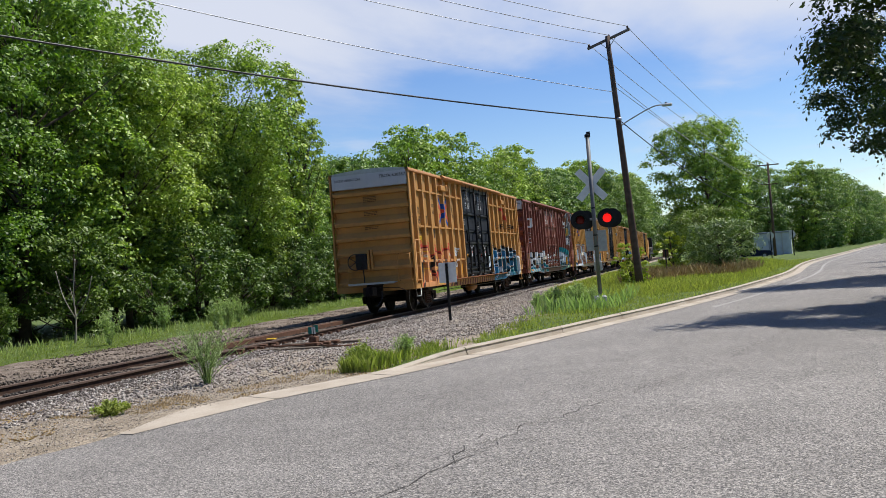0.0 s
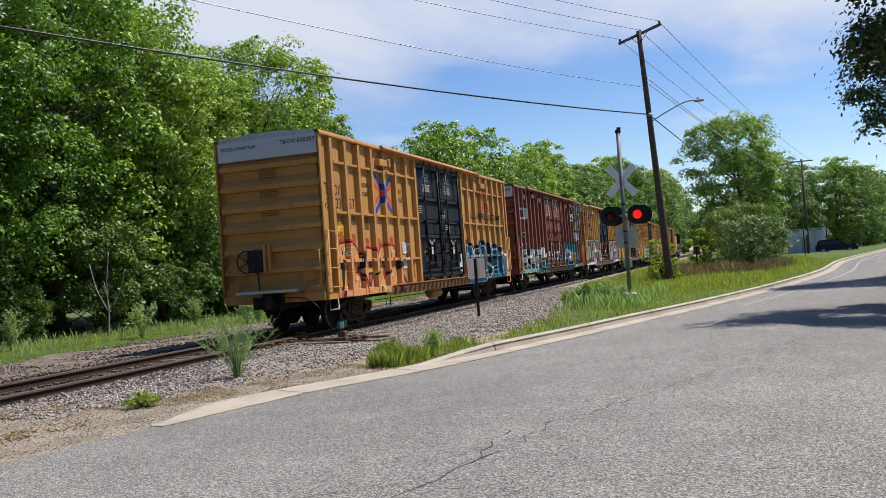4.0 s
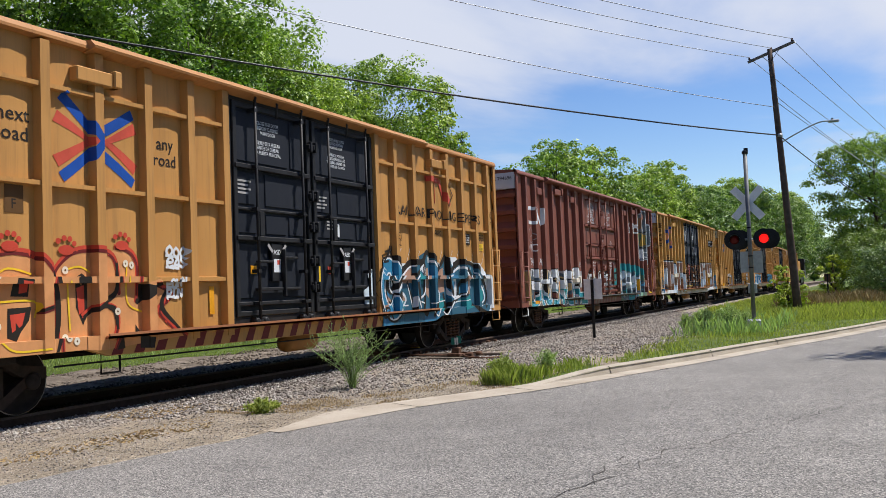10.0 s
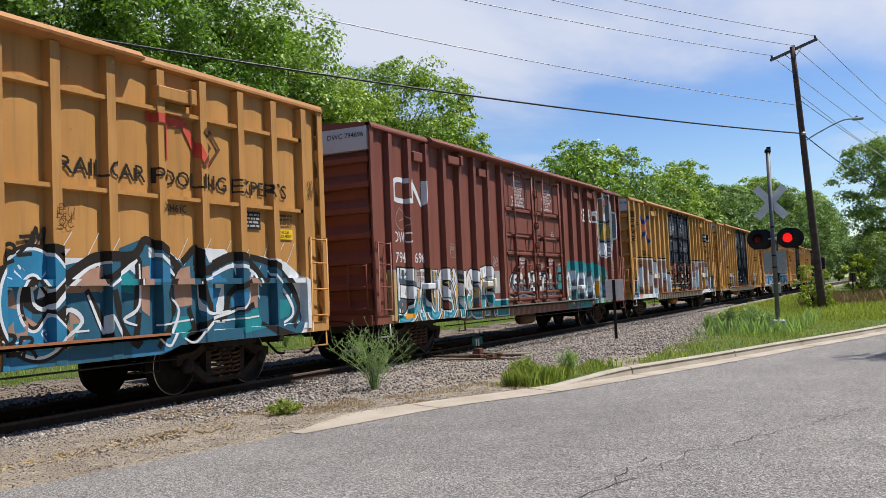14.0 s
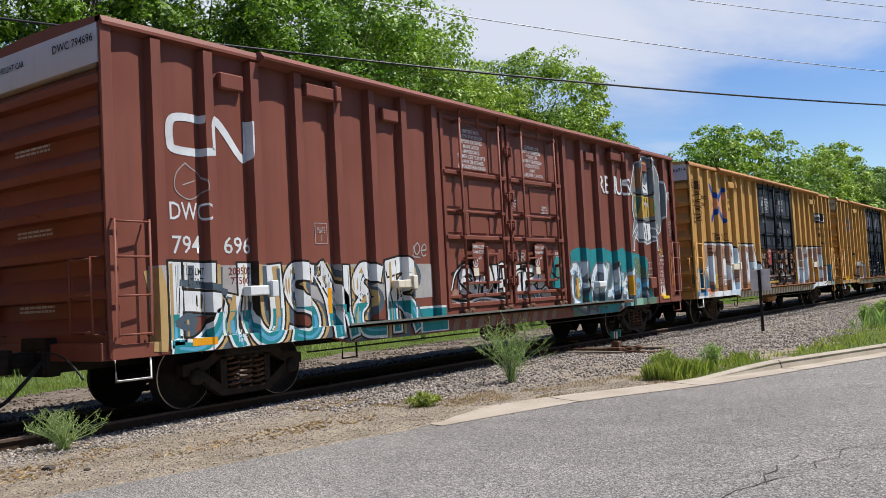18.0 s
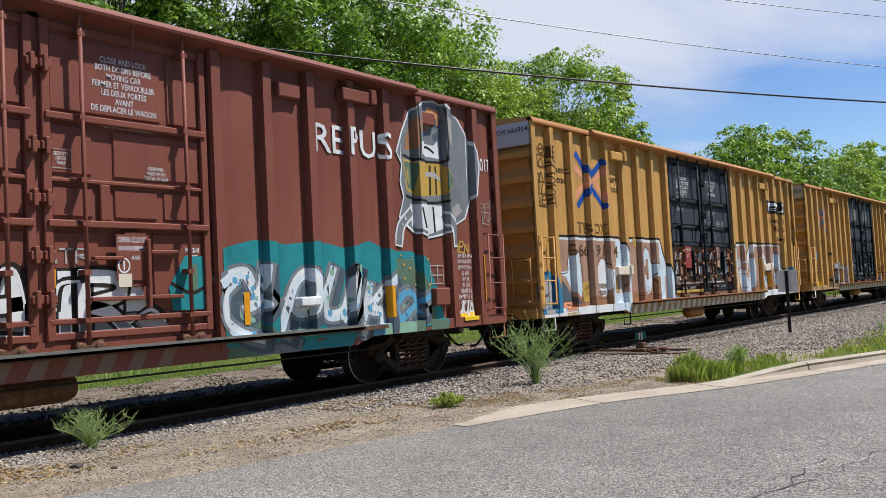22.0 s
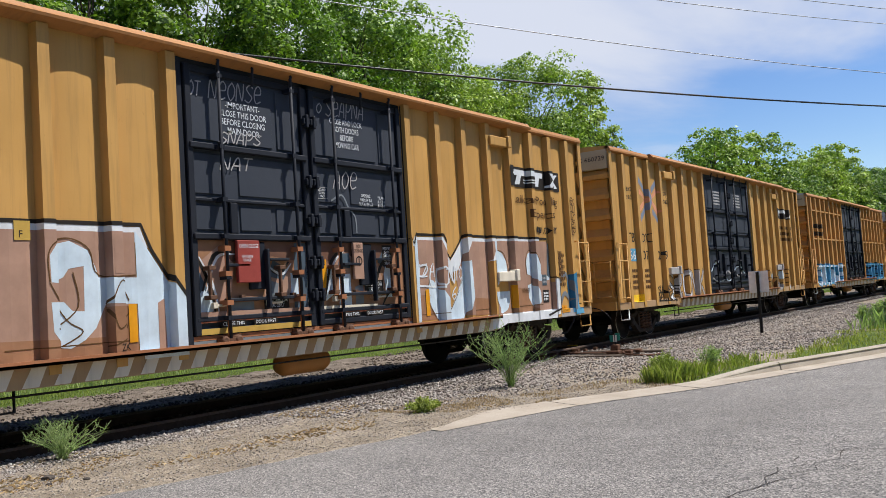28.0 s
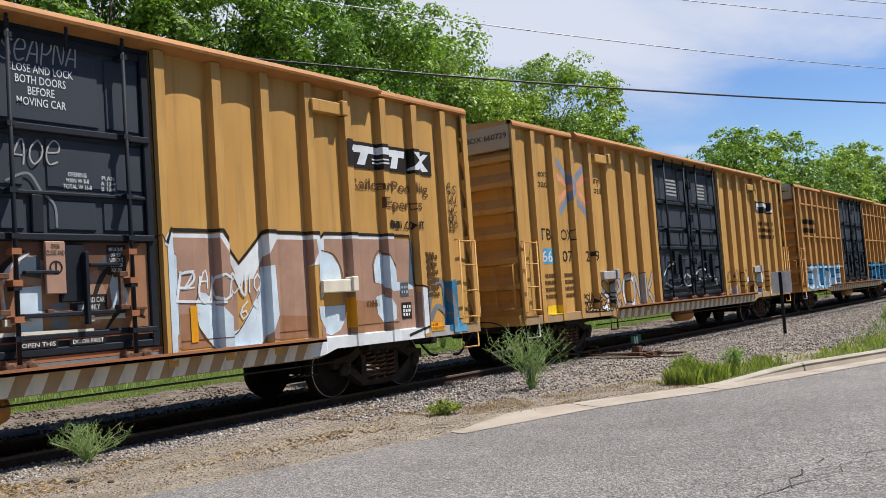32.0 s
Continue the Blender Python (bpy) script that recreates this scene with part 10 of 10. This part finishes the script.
def utility_pole():
    root = thing("utility_pole", "leaning weathered wooden utility pole with crossarm and street lamp", "utility pole")
    base, top = Vector((8.0, 44.9, -0.5)), Vector((7.38, 44.9, 12.45))
    bm = bmesh.new()
    n = 9
    tube(bm, [base.lerp(top, k / n) for k in range(n + 1)], [0.2 - 0.085 * k / n for k in range(n + 1)], 14)
    part("pole", bm, POLE_WOOD, root, "brown weathered tapering pole")
    a, b = Vector((6.28, 45.15, 12.05)), Vector((8.47, 44.55, 12.6))
    d = (b - a).normalized()
    up = Vector((0, 0, 1)) - d * d.z
    bm = bmesh.new()
    sd = d.cross(up).normalized()
    up.normalize()
    vs = [bm.verts.new(p + up * u * 0.06 + sd * (w * 0.05 - 0.16)) for p in (a, b) for u in (-1, 1) for w in (-1, 1)]
    for f in ((0, 1, 3, 2), (4, 6, 7, 5), (0, 4, 5, 1), (2, 3, 7, 6), (0, 2, 6, 4), (1, 5, 7, 3)):
        bm.faces.new([vs[i] for i in f])
    bmesh.ops.recalc_face_normals(bm, faces=bm.faces[:])
    part("crossarm", bm, plain("grey_crossarm", (0.16, 0.14, 0.125), 0.9), root)
    for s in (0.3, 0.7):
        bm = bmesh.new()
        tube(bm, [a.lerp(b, s) - sd * 0.16, a.lerp(b, 0.5) - Vector((0, 0, 0.55))], 0.018, 5)
        part("brace", bm, GALV, root)
    for s in (0.04, 0.52, 0.96):
        p = a.lerp(b, s) - sd * 0.16 + up * 0.05
        bm = bmesh.new()
        lathe(bm, [(0.0, 0.03), (0.06, 0.06), (0.09, 0.045), (0.13, 0.055), (0.17, 0.02)], "z", 12, p)
        part("insulator", bm, plain("dark_porcelain", (0.07, 0.04, 0.035), 0.2), root, "dark porcelain insulator")
    bm = bmesh.new()
    q = Vector((7.62, 44.9, 7.85))
    pts = smooth3([q, (8.3, 44.85, 8.2), (9.3, 44.8, 8.62), (9.85, 44.8, 8.66)])
    tube(bm, pts, 0.032, 8)
    part("lamp_bracket", bm, GALV, root, "curved street lamp bracket")
    part("lamp_head", boxes((9.75, 10.25, 44.7, 44.9, 8.57, 8.70), bevel=0.04), GALV, root, "flat street lamp head")
    bm = bmesh.new()
    lathe(bm, [(8.7, 0.05), (8.78, 0.04)], "z", 10, (9.95, 44.8, 0))
    part("photocell", bm, BLACK, root)
    part("clamp", lathe(bmesh.new(), [(8.15, 0.15), (8.3, 0.15)], "z", 12, (7.6, 44.9, 0)), GALV, root)
    # the next pole along the road, and a further one
    for x, y, h, lab in ((19.3, 110.0, 10.9, "distant wooden utility pole with crossarm"), (43.0, 262.0, 10.0, "distant wooden utility pole")):
        p2 = thing("utility_pole", lab, "utility pole")
        bm = bmesh.new()
        tube(bm, [(x, y, -0.5), (x, y, h)], [0.18, 0.11], 10)
        part("pole", bm, POLE_WOOD, p2)
        part("crossarm", boxes((x - 1.2, x + 1.2, y - 0.22, y - 0.12, h - 0.35, h - 0.22)), POLE_WOOD, p2)
        part("crossarm", boxes((x - 0.9, x + 0.9, y - 0.22, y - 0.12, h - 2.6, h - 2.5)), POLE_WOOD, p2)
    p0 = thing("utility_pole", "wooden utility pole across the track", "utility pole")
    bm = bmesh.new()
    tube(bm, [(-14.0, 0.0, -0.5), (-14.0, 0.0, 12.6)], [0.18, 0.11], 10)
    part("pole", bm, POLE_WOOD, p0)


def wire(p, q, sag, r, label, mat=BLACK):
    p, q = Vector(p), Vector(q)
    pts = [p.lerp(q, k / 24) - Vector((0, 0, 4 * sag * (k / 24) * (1 - k / 24))) for k in range(25)]
    bm = bmesh.new()
    tube(bm, pts, r, 6)
    ob = new("overhead_wire", bm_mesh("overhead_wire", bm, mat))
    tagged(ob, label, "wire", group="overhead wires")


utility_pole()
WIRE_GREY = plain("weathered_wire", (0.32, 0.33, 0.35), 0.5, 0.5)
wire((7.55, 44.85, 8.25), (-14.0, 0.0, 8.9), 0.55, 0.032, "thick black cable strung from the leaning pole", plain("cable_sheath", (0.05, 0.05, 0.05), 0.4))
wire((7.52, 44.85, 9.6), (-14.0, 0.0, 11.2), 0.7, 0.015, "thin grey wire strung between poles", WIRE_GREY)
wire((6.37, 45.1, 12.25), (-15.2, 0.0, 12.6), 0.7, 0.015, "thin grey wire strung between poles", WIRE_GREY)
wire((7.42, 44.85, 12.5), (-14.0, 0.0, 12.75), 0.7, 0.015, "thin grey wire strung between poles", WIRE_GREY)
wire((8.38, 44.6, 12.75), (-12.8, 0.0, 12.6), 0.7, 0.015, "thin grey wire strung between poles", WIRE_GREY)
for _a, _b in (((6.37, 45.1, 12.25), (18.2, 110, 10.6)), ((7.42, 44.85, 12.5), (19.3, 110, 10.9)), ((8.38, 44.6, 12.75), (20.4, 110, 10.6)), ((7.52, 44.9, 9.9), (19.3, 110, 8.4)), ((7.5, 44.9, 10.2), (18.6, 110, 8.4))):
    wire(_a, _b, 0.6, 0.016, "thin grey wire running on along the road", WIRE_GREY)
wire((7.62, 44.9, 8.2), (19.3, 110, 5.6), 1.2, 0.026, "thick black cable running on along the road")
wire((19.3, 110, 5.6), (43, 262, 5.6), 1.5, 0.03, "thick black cable running on along the road")


# ---- shed and car in the distance ----
def shed():
    root = thing("shed", "small pale grey block shed with flat roof among bushes", "shed", at=pose(17.6, 119.6, -0.4, 0, 0, -6))
    grey = plain("pale_blue_grey_paint", (0.46, 0.51, 0.56), 0.8, 0, 0.12, 2)
    part("wall", boxes((0, 4.4, 0, 0.2, 0, 3.1)), grey, root, "pale grey front wall")
    part("wall", boxes((0, 0.2, 0.2, 4.0, 0, 3.1)), grey, root)
    part("wall", boxes((4.2, 4.4, 0.2, 4.0, 0, 3.1)), grey, root)
    part("wall", boxes((0.2, 4.2, 3.8, 4.0, 0, 3.1)), grey, root)
    part("roof", boxes((-0.2, 4.6, -0.2, 4.2, 3.1, 3.3), bevel=0.03), plain("dull_roof", (0.2, 0.24, 0.28), 0.8), root)
    part("door", boxes((1.7, 2.6, -0.03, -0.005, 0.1, 2.2)), plain("grey_door", (0.26, 0.29, 0.32), 0.7), root)
    part("downpipe", boxes((3.3, 3.42, -0.1, -0.01, 0.1, 3.1)), GALV, root)


shed()
SUV_PAINT = plain("dark_blue_car_paint", (0.012, 0.018, 0.06), 0.2, 0.3, 0.1, 3, 0.0)


def suv():
    """A dark blue sport-utility car, 4.7 m long; x is its way forward."""
    root = thing("suv", "dark blue sport utility car crossing behind the shed", "car", at=pose(0, 0, 0))
    bm = bmesh.new()
    prism(bm, [(-2.3, 0.35), (-2.35, 0.75), (-2.25, 1.0), (1.1, 1.02), (2.15, 0.9), (2.35, 0.65), (2.3, 0.35)], "y", -0.9, 0.9)
    bmesh.ops.bevel(bm, geom=bm.edges[:], offset=0.05, segments=2, affect="EDGES")
    part("body", bm, SUV_PAINT, root)
    bm = bmesh.new()
    prism(bm, [(-2.2, 0.98), (-1.95, 1.6), (-1.5, 1.68), (0.1, 1.66), (1.05, 1.0)], "y", -0.76, 0.76)
    bmesh.ops.bevel(bm, geom=bm.edges[:], offset=0.05, segments=2, affect="EDGES")
    part("cabin", bm, SUV_PAINT, root)
    for s in (-1, 1):
        for x0, x1, x2, x3 in ((-1.85, -1.75, -0.95, -0.95), (-0.85, -0.85, 0.05, 0.05), (0.12, 0.12, 0.15, 0.72)):
            bm = bmesh.new()
            prism(bm, [(x0, 1.08), (x1, 1.52), (x2, 1.54), (x3, 1.08)], "y", s * 0.765, s * 0.772)
            part("window", bm, WIN_GLASS, root)
        for x in (-1.45, 1.42):
            bm = bmesh.new()
            lathe(bm, [(s * 0.72, 0.33), (s * 0.93, 0.35), (s * 0.94, 0.30)], "y", 22)
            w = part("wheel", bm, BLACK, root, "", pose(x, 0, 0.35))
            bm = bmesh.new()
            lathe(bm, [(s * 0.94, 0.21), (s * 0.95, 0.19), (s * 0.945, 0.05)], "y", 18)
            part("rim", bm, GALV, w)
        part("headlight", boxes((2.2, 2.33, s * 0.75 - 0.12, s * 0.75 + 0.12, 0.72, 0.84), bevel=0.02), WHITE, root)
        part("taillight", boxes((-2.36, -2.26, s * 0.78 - 0.1, s * 0.78 + 0.1, 0.8, 1.0), bevel=0.02), SPRAY_RED, root)
    return root


SUV = suv()
strip("side_lane", (9.0, 2.0), SAND, "pale dirt lane joining the road", "lane", (-0.33, -0.2), next(i for i, p in enumerate(KC) if p.y > 106), next(i for i, p in enumerate(KC) if p.y > 128))


def train_at(t):
    """The train's place at a time, eased between the rows."""
    ts, ss = [r[0] for r in TRAIN_ROWS], [r[1] for r in TRAIN_ROWS]
    return float(np.interp(t, ts, ss))


def motions():
    for car, off in zip(TRAIN, OFFSETS):
        walk(car, [(t, pose(0, s + off, 0)) for t, s in TRAIN_ROWS])
    s0 = TRAIN_ROWS[0][1]
    times = [k * 0.25 for k in range(129)]
    for axle, a in AXLES:
        walk(axle, [(t, pose(0, a, 0.457, -math.degrees((train_at(t) - s0) / 0.457), 0, 0)) for t in times])

    # the car creeps out from behind the shed and waits at the road
    walk(SUV, [(t, pose(x, 114.3, -0.3, 0, 0, -6)) for t, x in ((0.0, 17.0), (1.5, 18.4), (2.5, 20.8), (4.5, 23.1), (5.0, 23.45), (5.5, 23.6), (6.0, 23.65), (32.0, 23.65))])


motions()
